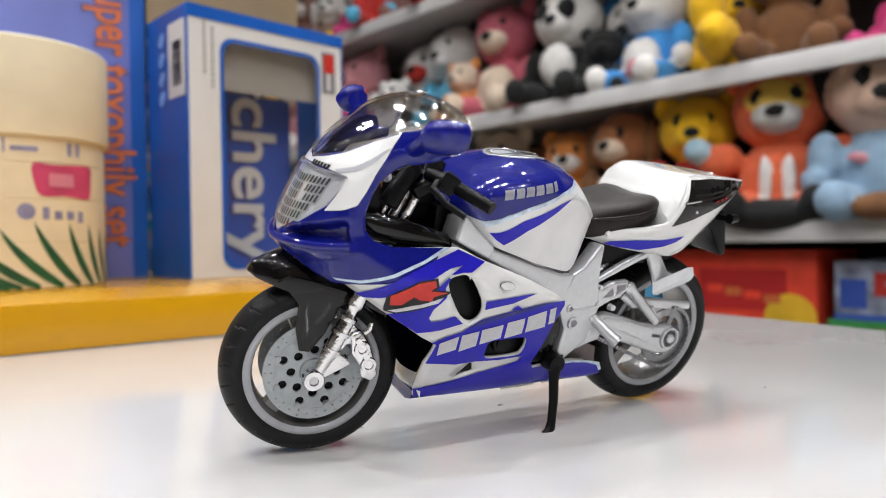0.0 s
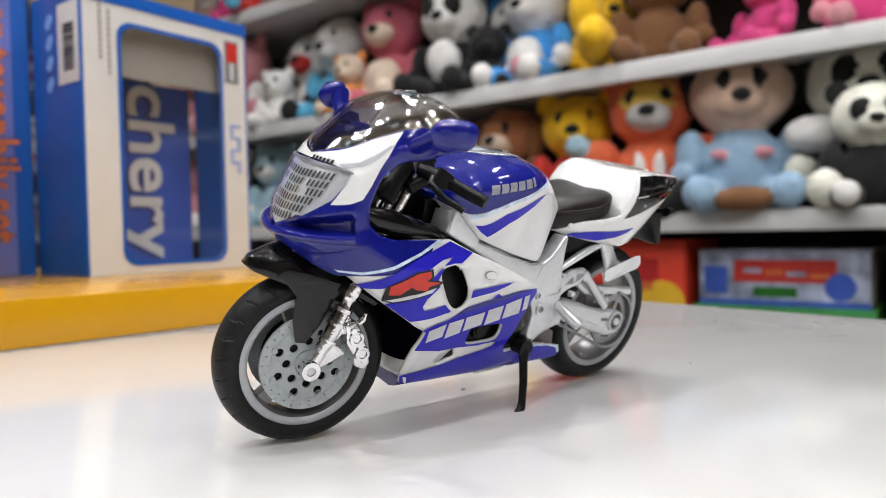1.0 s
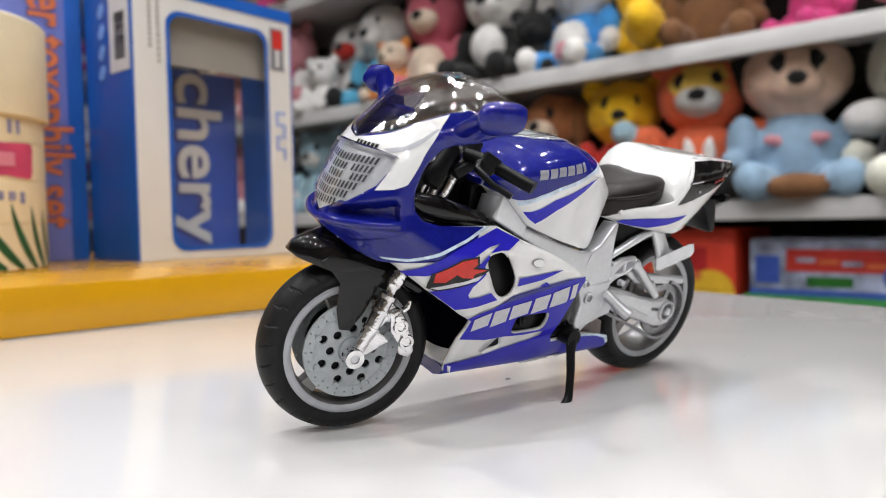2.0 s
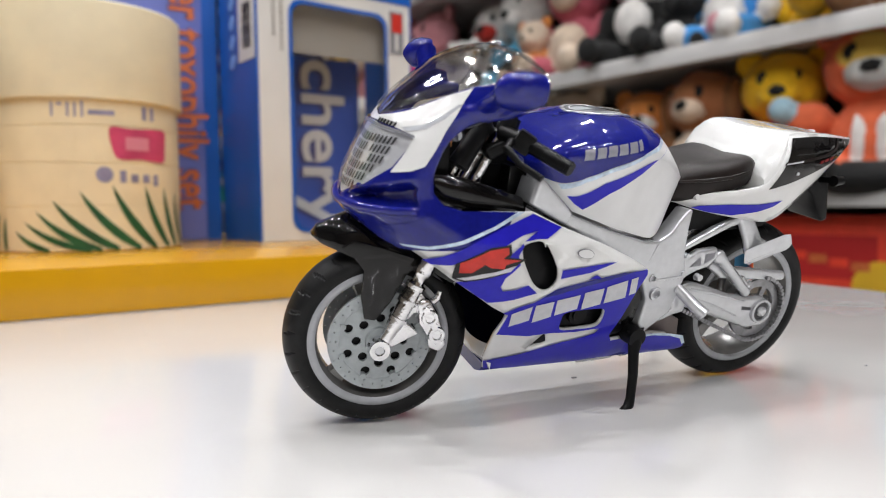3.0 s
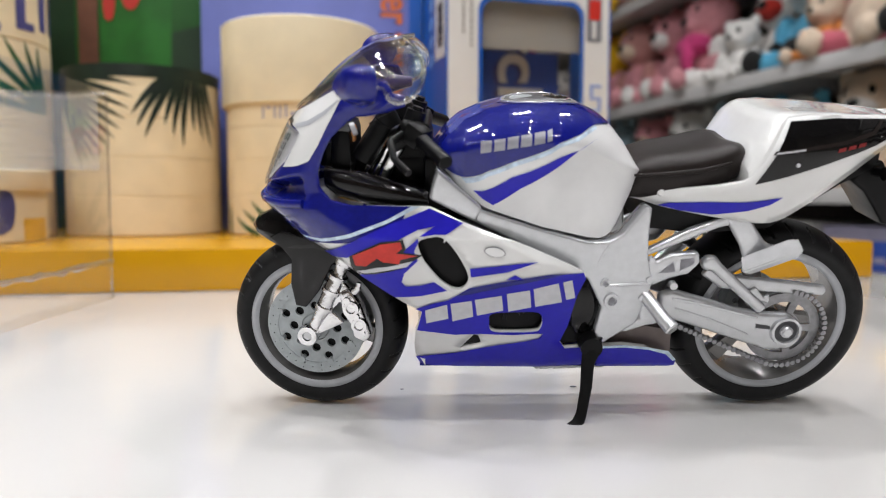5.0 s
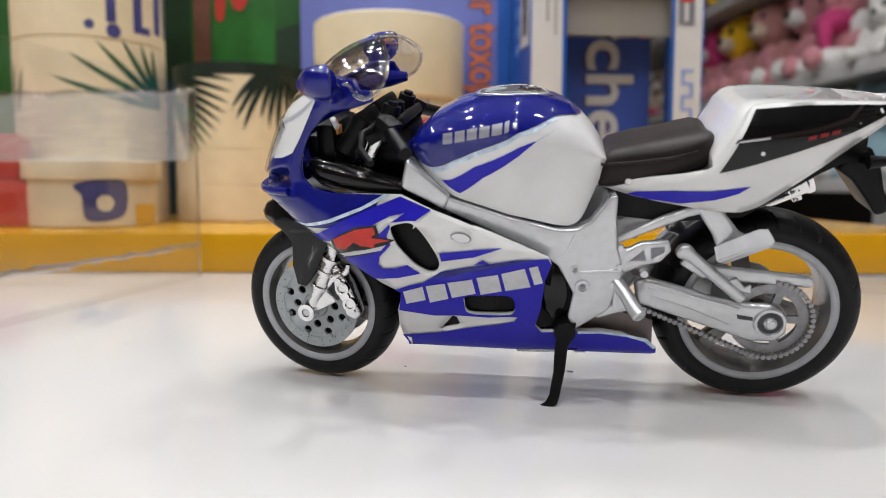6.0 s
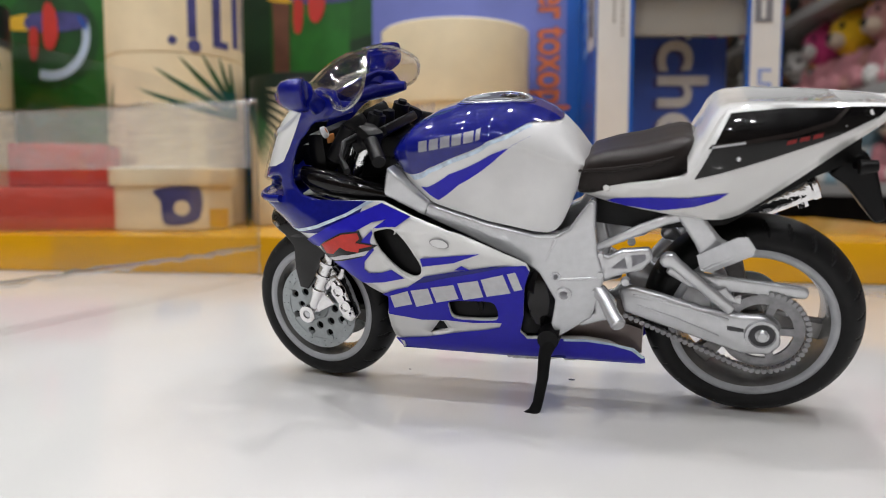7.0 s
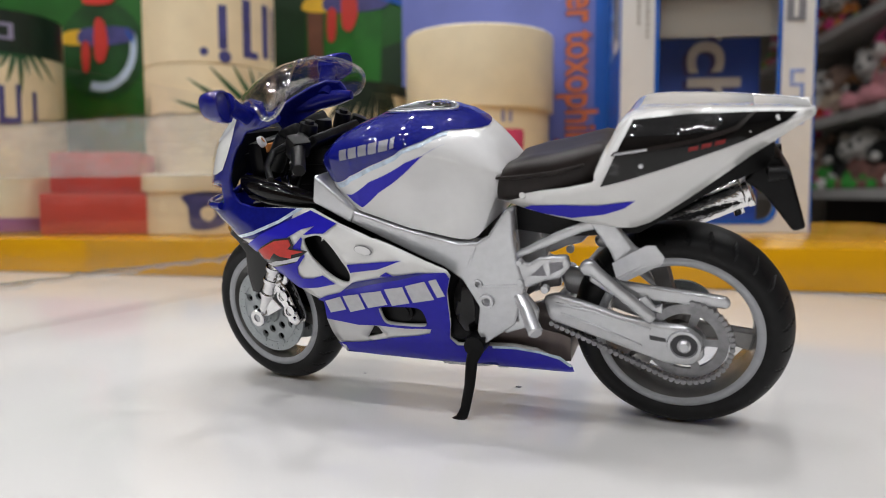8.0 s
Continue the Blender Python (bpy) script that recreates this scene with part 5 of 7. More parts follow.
def tank_at(side):
    def fn(x, v):
        v = v / 10
        w, zt, zl, zm, wl = (interp(x, t) for t in (T_W, T_TOP, T_LOW, T_Z, T_WL))
        zm = min(max(zm, zl + 0.3), zt - 0.3)
        if v < 0:
            v, s2 = -v, -1
        else:
            s2 = 1
        if v <= 1:
            a = v * math.pi / 2
            y, z = w * math.sin(a), zm + (zt - zm) * math.cos(a)
        else:
            q = v - 1
            y, z = w + (wl - w) * q ** 1.6, zm + (zl - zm) * q
            # knee hollow
            k = math.exp(-((x - 62) / 7.5) ** 2 - ((z - 60) / 6.5) ** 2)
            y -= 2.1 * k
        return (x * MM, side * s2 * y * MM, z * MM)
    return fn


def tv(x, z):
    """The tank's v for a side-view place."""
    zt, zl, zm = interp(x, T_TOP), interp(x, T_LOW), interp(x, T_Z)
    zm = min(max(zm, zl + 0.3), zt - 0.3)
    if z >= zm:
        c0 = min(1, max(0, (z - zm) / (zt - zm)))
        return 10 * math.acos(c0) / (math.pi / 2)
    return 10 + 10 * min(1, (zm - z) / (zm - zl))


bm = bmesh.new()
rings = []
for x in np.linspace(31.5, 77.7, 60):
    fn = tank_at(1)
    rings.append([Vector(fn(x, v)) / MM for v in np.linspace(-20, 20, 97)])
loft_bm(bm, rings, True, True)
bpart("fuel_tank", bm, M_PEARL, None, "pearl white fuel tank with a blue top", 60)
bm = bmesh.new()
front = [Vector(tank_at(1)(31.5, v)) / MM for v in np.linspace(-20, 20, 49)]
mid = Vector((31.5, 0, 67.0))
loft_bm(bm, [[mid + (p - mid) * k + Vector((dx, 0, 0)) for p in front] for k, dx in ((0.99, 0.0), (0.97, -0.5), (0.8, -1.0))])
bpart("tank_nose", bm, M_BLUE)


def tank_print(name, pts, material, lift, label="", maxlen=0.7, sides=(-1, 1)):
    for sd in sides:
        sheet(name, [[(x, tv(x, z)) for x, z in pts]], tank_at(sd), material, BIKE, maxlen, 0, lift * MM, label)


# the blue top, doubled across the centre line
low_edge = [(33.0, 65.3), (35.2, 64.2), (37.4, 63.5), (43, 65.2), (49.5, 67.8), (56, 70.2), (62, 72.6), (66.5, 74.3)]
half = [(x, tv(x, z)) for x, z in low_edge]
half = [(31.6, 19.0)] + half
sheet("tank_blue_top", [[(x, -v) for x, v in half] + [(68.6, -4.3), (70.2, -3.2), (71.3, -1.7), (71.7, 0.0), (71.3, 1.7), (70.2, 3.2), (68.6, 4.3)] + half[::-1]], tank_at(-1), M_BLUE, BIKE, 0.7, 0, 0.22 * MM, "glossy blue painted tank top")
tank_print("tank_overspray", [(37.4, 63.3), (43, 65.0), (49.5, 67.6), (56, 70.0), (62, 72.4), (66.5, 74.2), (66.5, 73.4), (62, 71.5), (56, 69.0), (49.5, 66.6), (43, 63.9), (38.4, 62.0)], M_PALE, 0.12)
tank_print("tank_stripe", [(40.0, 60.4), (48, 63.8), (56, 67.1), (62, 69.6), (66.8, 71.6), (58, 66.2), (50, 61.2), (44.3, 57.2), (42.0, 58.6)], M_STRIPE, 0.16, "blue printed tank stripe")
for k in range(6):
    x = 41.3 + k * 2.75
    z = 69.0 + k * 0.47
    w = 2.25 if k < 5 else 1.0
    shape = [(x, z), (x + w, z + 0.35), (x + w + 0.1, z + 2.55), (x + 0.1, z + 2.2)]
    tank_print("silver_block", shape, M_TANKPRINT, 0.38, "", 0.5)
# oval filler surround draped over the tank's crown
def oval(rx, rv, n=48):
    return circle2d(55.5, 0.0, rx, n, rv)


sheet("filler_ring", [oval(8.8, 2.75), oval(7.9, 2.35)], tank_at(-1), M_SILVER, BIKE, 0.6, 0.5 * MM, 0.50 * MM, "silver oval filler cap surround")
sheet("filler_plate", [oval(8.0, 2.4)], tank_at(-1), M_SLOT, BIKE, 0.6, 0, 0.34 * MM)
sheet("filler_line", [oval(6.7, 2.0), oval(6.3, 1.84)], tank_at(-1), M_SILVERPRINT, BIKE, 0.6, 0, 0.42 * MM)
sheet("filler_lip", [oval(9.7, 3.15), oval(8.85, 2.8)], tank_at(-1), M_BLUE, BIKE, 0.6, 0, 0.34 * MM)
bm = bmesh.new()
lathe_bm(bm, [(0.0, 0.7), (2.6, 0.7), (3.1, 0.3), (3.2, -0.4)], 28, (0, 0, 0), "Z")
for k in range(7):
    a = 2 * math.pi * k / 7
    rod_bm(bm, (2.3 * math.cos(a), 2.3 * math.sin(a), 0.4), (2.3 * math.cos(a), 2.3 * math.sin(a), 1.0), 0.35, 0.35, 8)
box_bm(bm, (-1.4, -0.5, 0.5), (1.4, 0.5, 1.15), 0.15)
bmesh.ops.scale(bm, vec=(1, 1, 0.5), verts=bm.verts)
bmesh.ops.transform(bm, matrix=pose(59.4, 0, 79.35, 0, 4, 0), verts=bm.verts)
bpart("filler_cap", bm, M_CHROME)
sheet("filler_hollow", [circle2d(51.5, 0, 2.6, 24, 0.85)], tank_at(-1), M_DISC, BIKE, 0.6, 0, 0.46 * MM)


# ---- aluminium frame ----
def slab(name, pts, y0, y1, material, bevel=0.5, label="", parent=None, round_k=0):
    """A plate cut in side view, from y0 to y1, with its edges bevelled."""
    bm = bmesh.new()
    pts = curve2d(pts, round_k) if round_k else pts
    a = [bm.verts.new((x, y0, z)) for x, z in pts]
    f = bm.faces.new(a)
    out = bmesh.ops.extrude_face_region(bm, geom=[f])
    bmesh.ops.translate(bm, vec=(0, y1 - y0, 0), verts=[g for g in out["geom"] if isinstance(g, bmesh.types.BMVert)])
    bmesh.ops.recalc_face_normals(bm, faces=bm.faces)
    if bevel:
        bevel *= 1.6 if material is M_SILVER else 1.0
        es = [e for e in bm.edges if len(e.link_faces) == 2 and e.calc_face_angle(0) > 0.5]
        bmesh.ops.bevel(bm, geom=es, offset=bevel, segments=3, profile=0.5, affect="EDGES", clamp_overlap=True)
    bmesh.ops.triangulate(bm, faces=[f for f in bm.faces if len(f.verts) > 4])
    return bpart(name, bm, material, parent, label)


def pair(name, pts, yi, yo, *args, **kw):
    return [slab(name, pts, sd * yi, sd * yo, *args, **kw) for sd in (-1, 1)]


SPAR = [(31.6, 64.4), (36.5, 60.6), (42.1, 55.9), (55, 51.4), (66.5, 48.0), (71.0, 47.9), (74.2, 49.6), (79.0, 56.2), (80.4, 56.0), (80.2, 50.0), (80.6, 44.0), (82.2, 37.6), (79.2, 27.4), (71.0, 21.6), (69.4, 25.0), (70.6, 31.6), (67.0, 38.6), (63, 41.8), (55.3, 45.6), (42.0, 52.3), (33.0, 57.0), (30.2, 58.6)]
for o in pair("frame_spar", SPAR, 9.0, 14.6, M_SILVER, 0.7, "silver painted frame spar"):
    # the spar leans outwards towards the steering head
    for v in o.data.vertices:
        if abs(v.co.y) > 12 * MM:
            v.co.y += math.copysign(2.6 * MM * min(1.0, max(0.0, (72 - v.co.x / MM) / 26)), v.co.y)
pair("frame_front", [(30.4, 58.4), (32.0, 65.4), (42.0, 56.6), (40.6, 53.0)], 10.5, 17.6, M_SILVER, 0.5)
pair("frame_weld", [(66.8, 38.9), (70.8, 47.2), (71.4, 47.0), (67.4, 38.6)], 14.4, 14.95, M_SILVER, 0.1)
pair("frame_ridge", [(70.4, 37.4), (81.8, 38.2), (81.8, 37.4), (70.4, 36.6)], 14.4, 15.0, M_SILVER, 0.15)
for sd in (-1, 1):
    for x, z, r, dep in ((72.8, 33.4, 1.9, 0.9), (71.0, 37.8, 1.2, 0.8), (58, 49.6, 0.5, 0.4)):
        bm = bmesh.new()
        lathe_bm(bm, [(0, sd * 0.4 * dep), (r * 0.55, sd * 0.4 * dep), (r * 0.6, sd * dep), (r * 0.92, sd * dep), (r, sd * 0.5 * dep), (r, -sd * 0.6)], 24, (x, sd * 14.6, z), "Y")
        bolt = bpart("frame_bolt", bm, M_SILVER)
        bm = bmesh.new()
        rod_bm(bm, (x, sd * 14.7, z), (x, sd * (14.6 + 0.55 * dep), z), r * 0.45, r * 0.45, 6)
        bpart("hex_head", bm, M_GREYPRINT, bolt)
slab("engine_case", [(58, 44), (70, 40), (71.6, 33), (70.2, 24.6), (66, 21.0), (60, 20.5)], -12.4, 12.4, M_BLACK, 1.6, "black engine case behind the fairing")
for sd in (-1, 1):
    bm = bmesh.new()
    lathe_bm(bm, [(0, sd * 14.0), (3.4, sd * 13.8), (4.8, sd * 12.6), (5.2, sd * 11)], 28, (66.4, 0, 31.2), "Y")
    bmesh.ops.scale(bm, vec=(0.8, 1, 1.5), space=Matrix.Translation((-66.4, 0, -31.2)), verts=bm.verts)
    bpart("clutch_cover", bm, M_GLOSSBLACK)

# ---- seat, tail ----
bm = bmesh.new()
rings = []
for x, w, zt, zb in ((75.4, 8.0, 61.5, 57.0), (76.2, 10.6, 63.6, 56.6), (78.5, 11.8, 66.2, 56.4), (84, 12.8, 67.6, 56.8), (90, 13.6, 68.3, 58.2), (95, 13.7, 69.5, 59.4), (98.4, 13.2, 70.2, 60.8), (100.4, 12.0, 70.0, 62.0), (101.5, 9.8, 69.0, 63.8), (101.9, 6.5, 67.6, 65.4)):
    ring = []
    for a in np.linspace(0, 2 * math.pi, 28, endpoint=False):
        ca, sa = math.cos(a), math.sin(a)
        y = w * math.copysign(abs(ca) ** 0.55, ca)
        zc = (zt + zb) / 2
        z = zc + (zt - zb) / 2 * math.copysign(abs(sa) ** 0.5, sa)
        if sa > 0:
            z -= 0.8 * math.exp(-(ca / 0.35) ** 2) * 0.6
        ring.append((x, y, z))
    rings.append(ring)
loft_bm(bm, rings)
bpart("seat", bm, M_SEAT, None, "black ribbed rider seat", 60)
for sd in (-1, 1):
    bm = bmesh.new()
    tube_bm(bm, [(76.4, sd * 11.3, 62.8), (84, sd * 13.1, 63.4), (91, sd * 14.0, 64.4), (97, sd * 13.7, 66.0)], [0.3, 0.55, 0.55, 0.3], 8)
    bpart("seat_piping", bm, M_SEAT)

TAIL_W = [(75, 11.2), (80, 12.8), (88, 15.2), (96, 17.2), (102, 18.0), (108, 17.8), (116, 16.8), (124, 15.2), (130, 13.2), (135, 11.2), (138, 9.8), (141, 7.6)]
TAIL_LOW = [(75, 57.6), (78, 57.0), (82.7, 55.6), (90, 54.2), (98, 53.0), (104.5, 52.2), (107.5, 52.3), (111, 53.6), (120, 59.8), (130, 67.0), (139, 72.6), (141, 73.6)]
TAIL_HIGH = [(75, 58.6), (84, 59.6), (93, 61.0), (99, 62.4), (101, 64.2), (104, 70.4), (107.0, 75.8), (112, 76.4), (120, 76.4), (130, 76.0), (138, 75.4), (141, 74.9)]


def tail_at(side):
    def fn(x, z):
        w, lo, hi = interp(x, TAIL_W), interp(x, TAIL_LOW), interp(x, TAIL_HIGH)
        k = min(1.0, max(0.0, (z - lo) / max(0.1, 76.0 - lo)))
        y = w * (0.80 + 0.24 * math.sin(min(1.0, k * 1.15) * math.pi * 0.62)) - 0.9 * k ** 3
        t = min(1.0, max(0.0, (z - 68.0) / 8.0))
        y -= 2.6 * t * t * min(1.0, w / 13.0)
        return (x * MM, side * y * MM, z * MM)
    return fn


xs = list(np.linspace(75, 141, 40))
tail_outline = [(x, interp(x, TAIL_LOW)) for x in xs] + [(x, interp(x, TAIL_HIGH)) for x in xs[::-1]]
for sd in (-1, 1):
    sheet("tail_side", [tail_outline], tail_at(sd), M_WHITE, BIKE, 2.0, 0.9 * MM, 0, "white tail fairing side")
# tail hump: rises behind the seat, flat on top
bm = bmesh.new()
rings = []
HUMP = [(99.6, 0.80, 66.2, 60), (101.0, 0.88, 69.2, 61), (101.8, 0.90, 70.4, 62), (102.6, 0.86, 71.4, 64), (104.2, 0.88, 74.6, 66), (105.8, 0.90, 76.4, 68), (107.6, 0.92, 77.0, 70), (112, 0.92, 77.2, 72), (120, 0.92, 76.9, 73), (129.5, 0.92, 76.4, 73.5), (130.0, 0.90, 76.1, 73.5), (130.5, 0.92, 76.2, 73.5), (136, 0.92, 75.8, 73.5), (140.5, 0.8, 75.2, 74.0)]
for x, g, zt, zb in HUMP:
    hi = min(interp(x, TAIL_HIGH), zt - 0.6)
    yw = tail_at(1)(x, hi)[1] / MM
    ring = [(x, -yw * 0.8, zb), (x, -yw + 0.35, hi - 0.1), (x, -yw * 0.95, hi + (zt - hi) * 0.42), (x, -yw * 0.84, hi + (zt - hi) * 0.76), (x, -yw * 0.64, zt - 0.12), (x, 0, zt),
            (x, yw * 0.64, zt - 0.12), (x, yw * 0.84, hi + (zt - hi) * 0.76), (x, yw * 0.95, hi + (zt - hi) * 0.42), (x, yw - 0.35, hi - 0.1), (x, yw * 0.8, zb)]
    rings.append(ring)
loft_bm(bm, rings)
bpart("tail_hump", bm, M_WHITE, None, "white seat hump", 32)
for sd in (-1, 1):
    fn = tail_at(sd)
    sheet("black_tail_panel", [[(101.0, 61.9), (104.6, 69.2), (107.6, 75.2), (118, 75.7), (130, 75.3), (137.6, 74.8), (135.6, 73.2), (128, 70.0), (116, 66.2), (106, 63.2)]], fn, M_GLOSSBLACK, BIKE, 2.0, 0, 0.2 * MM, "gloss black tail panel")
    sheet("panel_groove", [[(103.4, 68.4), (110, 69.0), (120, 70.4), (127, 72.2), (130.2, 75.2), (129.4, 75.2), (126.4, 72.9), (119.6, 71.1), (110, 69.8), (104.0, 69.2)]], fn, M_SEAT, BIKE, 2.0, 0, 0.36 * MM)
    sheet("groove_mark", [[(104.0, 68.5), (110.4, 69.2), (110.4, 69.6), (104.2, 68.9)]], fn, M_SILVERPRINT, BIKE, 2.0, 0, 0.48 * MM)
    for k in range(3):
        a = 118.0 + k * 2.4
        sheet("red_print", [[(a, 68.7 + k * 0.45), (a + 1.8, 69.0 + k * 0.45), (a + 2.0, 69.8 + k * 0.45), (a + 0.2, 69.5 + k * 0.45)]], fn, M_DULLRED, BIKE, 2.0, 0, 0.3 * MM)
    sheet("tail_stripe", [[(82.4, 55.9), (84.5, 56.6), (92, 57.3), (100, 57.6), (108.0, 58.8), (105.6, 57.0), (101, 55.4), (94, 54.2), (87, 54.9)]], fn, M_STRIPE, BIKE, 1.8, 0, 0.2 * MM, "blue printed tail stripe")
    for x, z, r in ((109.3, 66.2, 0.62), (82.6, 59.0, 0.95)):
        p = Vector(fn(x, z)) / MM
        bm = bmesh.new()
        rod_bm(bm, (x, p.y - sd * 0.3, z), (x, p.y + sd * 0.55, z), r, r * 0.7, 14)
        bpart("tail_screw", bm, M_SILVER if r < 0.8 else M_WHITE)
# under-tail, mudguard, tail lamp stalks
bm = bmesh.new()
loft_bm(bm, [[(x, -w, z0), (x, w, z0), (x, w, z1), (x, -w, z1)] for x, w, z0, z1 in ((80, 9, 50, 57), (92, 11, 49, 56), (108, 12, 50.5, 56), (124, 9, 60, 64), (134, 6, 64, 70))])
bpart("under_tail", bm, M_BLACK, None, "black under-tail")
slab("mudguard", [(128.4, 60.6), (131.0, 64.0), (135.0, 65.6), (137.6, 61.0), (140.6, 50.4), (138.2, 49.6), (135.4, 53.6), (132.0, 58.0)], -6.4, 6.4, M_BLACK, 0.8, "black rear mudguard")
for sd in (-1, 1):
    bm = bmesh.new()
    tube_bm(bm, [(133, sd * 4, 62.6), (134.0, sd * 8, 62.8), (134.4, sd * 10.4, 63.0)], [1.1, 1.0, 1.3], 10)
    rod_bm(bm, (132.8, sd * 11, 63.0), (136.2, sd * 11, 63.2), 1.6, 1.2, 12)
    bpart("turn_signal", bm, M_BLACK)


# ---- wheels ----
def wheel(name, cx, cz, R, half, rim_r, tread, label):
    # rim
    bm = bmesh.new()
    h = half * 0.88
    lathe_bm(bm, [(rim_r - 0.2, -h), (rim_r - 1.3, -h - 0.25), (rim_r - 2.0, -h + 0.2), (rim_r - 2.3, -h + 1.2), (rim_r - 2.7, -h * 0.45), (rim_r - 2.8, 0), (rim_r - 2.7, h * 0.45), (rim_r - 2.3, h - 1.2), (rim_r - 2.0, h - 0.2), (rim_r - 1.3, h + 0.25), (rim_r - 0.2, h), (rim_r - 0.8, 0)], 96, (0, 0, 0), "Y", True)
    e = bpart(name, bm, M_RIM, None, label, 35)
    e.location = (cx * MM, 0, cz * MM)
    for sg in (-1, 1):
        bm = bmesh.new()
        lathe_bm(bm, [(rim_r - 0.1, sg * (h + 0.05)), (rim_r - 0.7, sg * (h + 0.4)), (rim_r - 1.5, sg * (h + 0.35)), (rim_r - 2.05, sg * (h - 0.1)), (rim_r - 2.0, sg * (h - 0.5))], 96, (0, 0, 0), "Y")
        bpart("rim_lip", bm, M_LIP, e, "pale grey rim edge", 50)
    # tyre with cut grooves
    bm = bmesh.new()
    prof = []
    for k in range(21):
        a = radians(-104 + 208 * k / 20)
        prof.append((math.sin(a), math.cos(a)))
    n = 420
    rings = []
    crown = R - rim_r
    for i in range(n):
        th = 2 * math.pi * i / n
        ring = []
        for sy, cr in prof:
            y = half * sy
            r = rim_r + crown * (0.30 + 0.70 * max(-0.25, cr)) if cr > -0.3 else rim_r
            if 0.30 < cr < 0.93:
                ph = (th * tread / (2 * math.pi) + (0.55 if sy > 0 else 0.0) + abs(sy) * 0.55) % 1.0
                if ph < 0.075 and (int(th * tread / (2 * math.pi)) % 2 or cr > 0.45):
                    r -= 0.45
            ring.append((r * math.cos(th), y, r * math.sin(th)))
        ring += [((rim_r - 0.6) * math.cos(th), half * 0.84, (rim_r - 0.6) * math.sin(th)), ((rim_r - 0.6) * math.cos(th), -half * 0.84, (rim_r - 0.6) * math.sin(th))]
        rings.append(ring)
    vs = [[bm.verts.new(p) for p in ring] for ring in rings]
    m = len(vs[0])
    for i in range(n):
        a, b = vs[i], vs[(i + 1) % n]
        for k in range(m):
            bm.faces.new((a[k], a[(k + 1) % m], b[(k + 1) % m], b[k]))
    bpart("tyre", bm, M_RUBBER, e, "black rubber tyre with cut tread", 20)
    bm = bmesh.new()
    lathe_bm(bm, [(0, -half * 0.7), (3.2, -half * 0.7), (3.6, -half * 0.5), (3.6, half * 0.5), (3.2, half * 0.7), (0, half * 0.7)], 32, (0, 0, 0), "Y")
    bpart("hub", bm, M_RIM, e)
    for k in range(3):
        bm = bmesh.new()
        a = radians(120 * k + 12)
        pts = [(2.2, 2.4), (rim_r * 0.5, 1.5), (rim_r - 2.4, 2.1)]
        rings = []
        for r, w in pts:
            rings.append([(r, -1.7, -w), (r, -0.9, -w - 0.4), (r, 0.9, -w - 0.4), (r, 1.7, -w), (r, 1.7, w), (r, 0.9, w + 0.4), (r, -0.9, w + 0.4), (r, -1.7, w)])
        loft_bm(bm, rings)
        bmesh.ops.rotate(bm, cent=(0, 0, 0), matrix=Matrix.Rotation(a, 3, "Y"), verts=bm.verts)
        bpart("spoke", bm, M_RIM, e)
    return e


def disc(parent, y, r_out, r_in, big, label, dots=True):
    """A drilled brake disc: an outer band with small holes on a carrier with large ones."""
    holes = [circle2d(0, 0, r_in, 24)]
    nb = big
    for k in range(nb):
        a = 2 * math.pi * k / nb
        rr = r_out * (0.66 if k % 2 else 0.45)
        holes.append(circle2d(rr * math.cos(a), rr * math.sin(a), r_out * 0.092, 12, r_out * 0.092))
    if dots:
        for k in range(30):
            a = 2 * math.pi * k / 30
            for rr in ((0.84, 0.95) if k % 2 else (0.895,)):
                holes.append(circle2d(rr * r_out * math.cos(a), rr * r_out * math.sin(a), r_out * 0.018, 5))
    bm = fill2d([circle2d(0, 0, r_out, 64)] + holes, 40)
    for v in bm.verts:
        v.co = Vector((v.co.x, 0, v.co.y))
    out = bmesh.ops.extrude_face_region(bm, geom=list(bm.faces))
    bmesh.ops.translate(bm, vec=(0, 0.8, 0), verts=[g for g in out["geom"] if isinstance(g, bmesh.types.BMVert)])
    bmesh.ops.translate(bm, vec=(0, y - 0.4, 0), verts=bm.verts)
    if dots:
        for k in range(8):
            a = 2 * math.pi * (k + 0.5) / 8
            p = (r_out * 0.775 * math.cos(a), r_out * 0.775 * math.sin(a))
            rod_bm(bm, (p[0], y - 0.9, p[1]), (p[0], y + 0.9, p[1]), 0.75, 0.75, 10)
    ob = bpart("brake_disc", bm, M_DISC, parent, label, 30)
    bm = bmesh.new()
    lathe_bm(bm, [(r_out * 0.775, y - 0.6), (r_out * 0.79, y - 0.6), (r_out * 0.79, y + 0.6), (r_out * 0.775, y + 0.6)], 48, (0, 0, 0), "Y", True)
    bpart("disc_ring", bm, M_DISC, parent)
    return ob


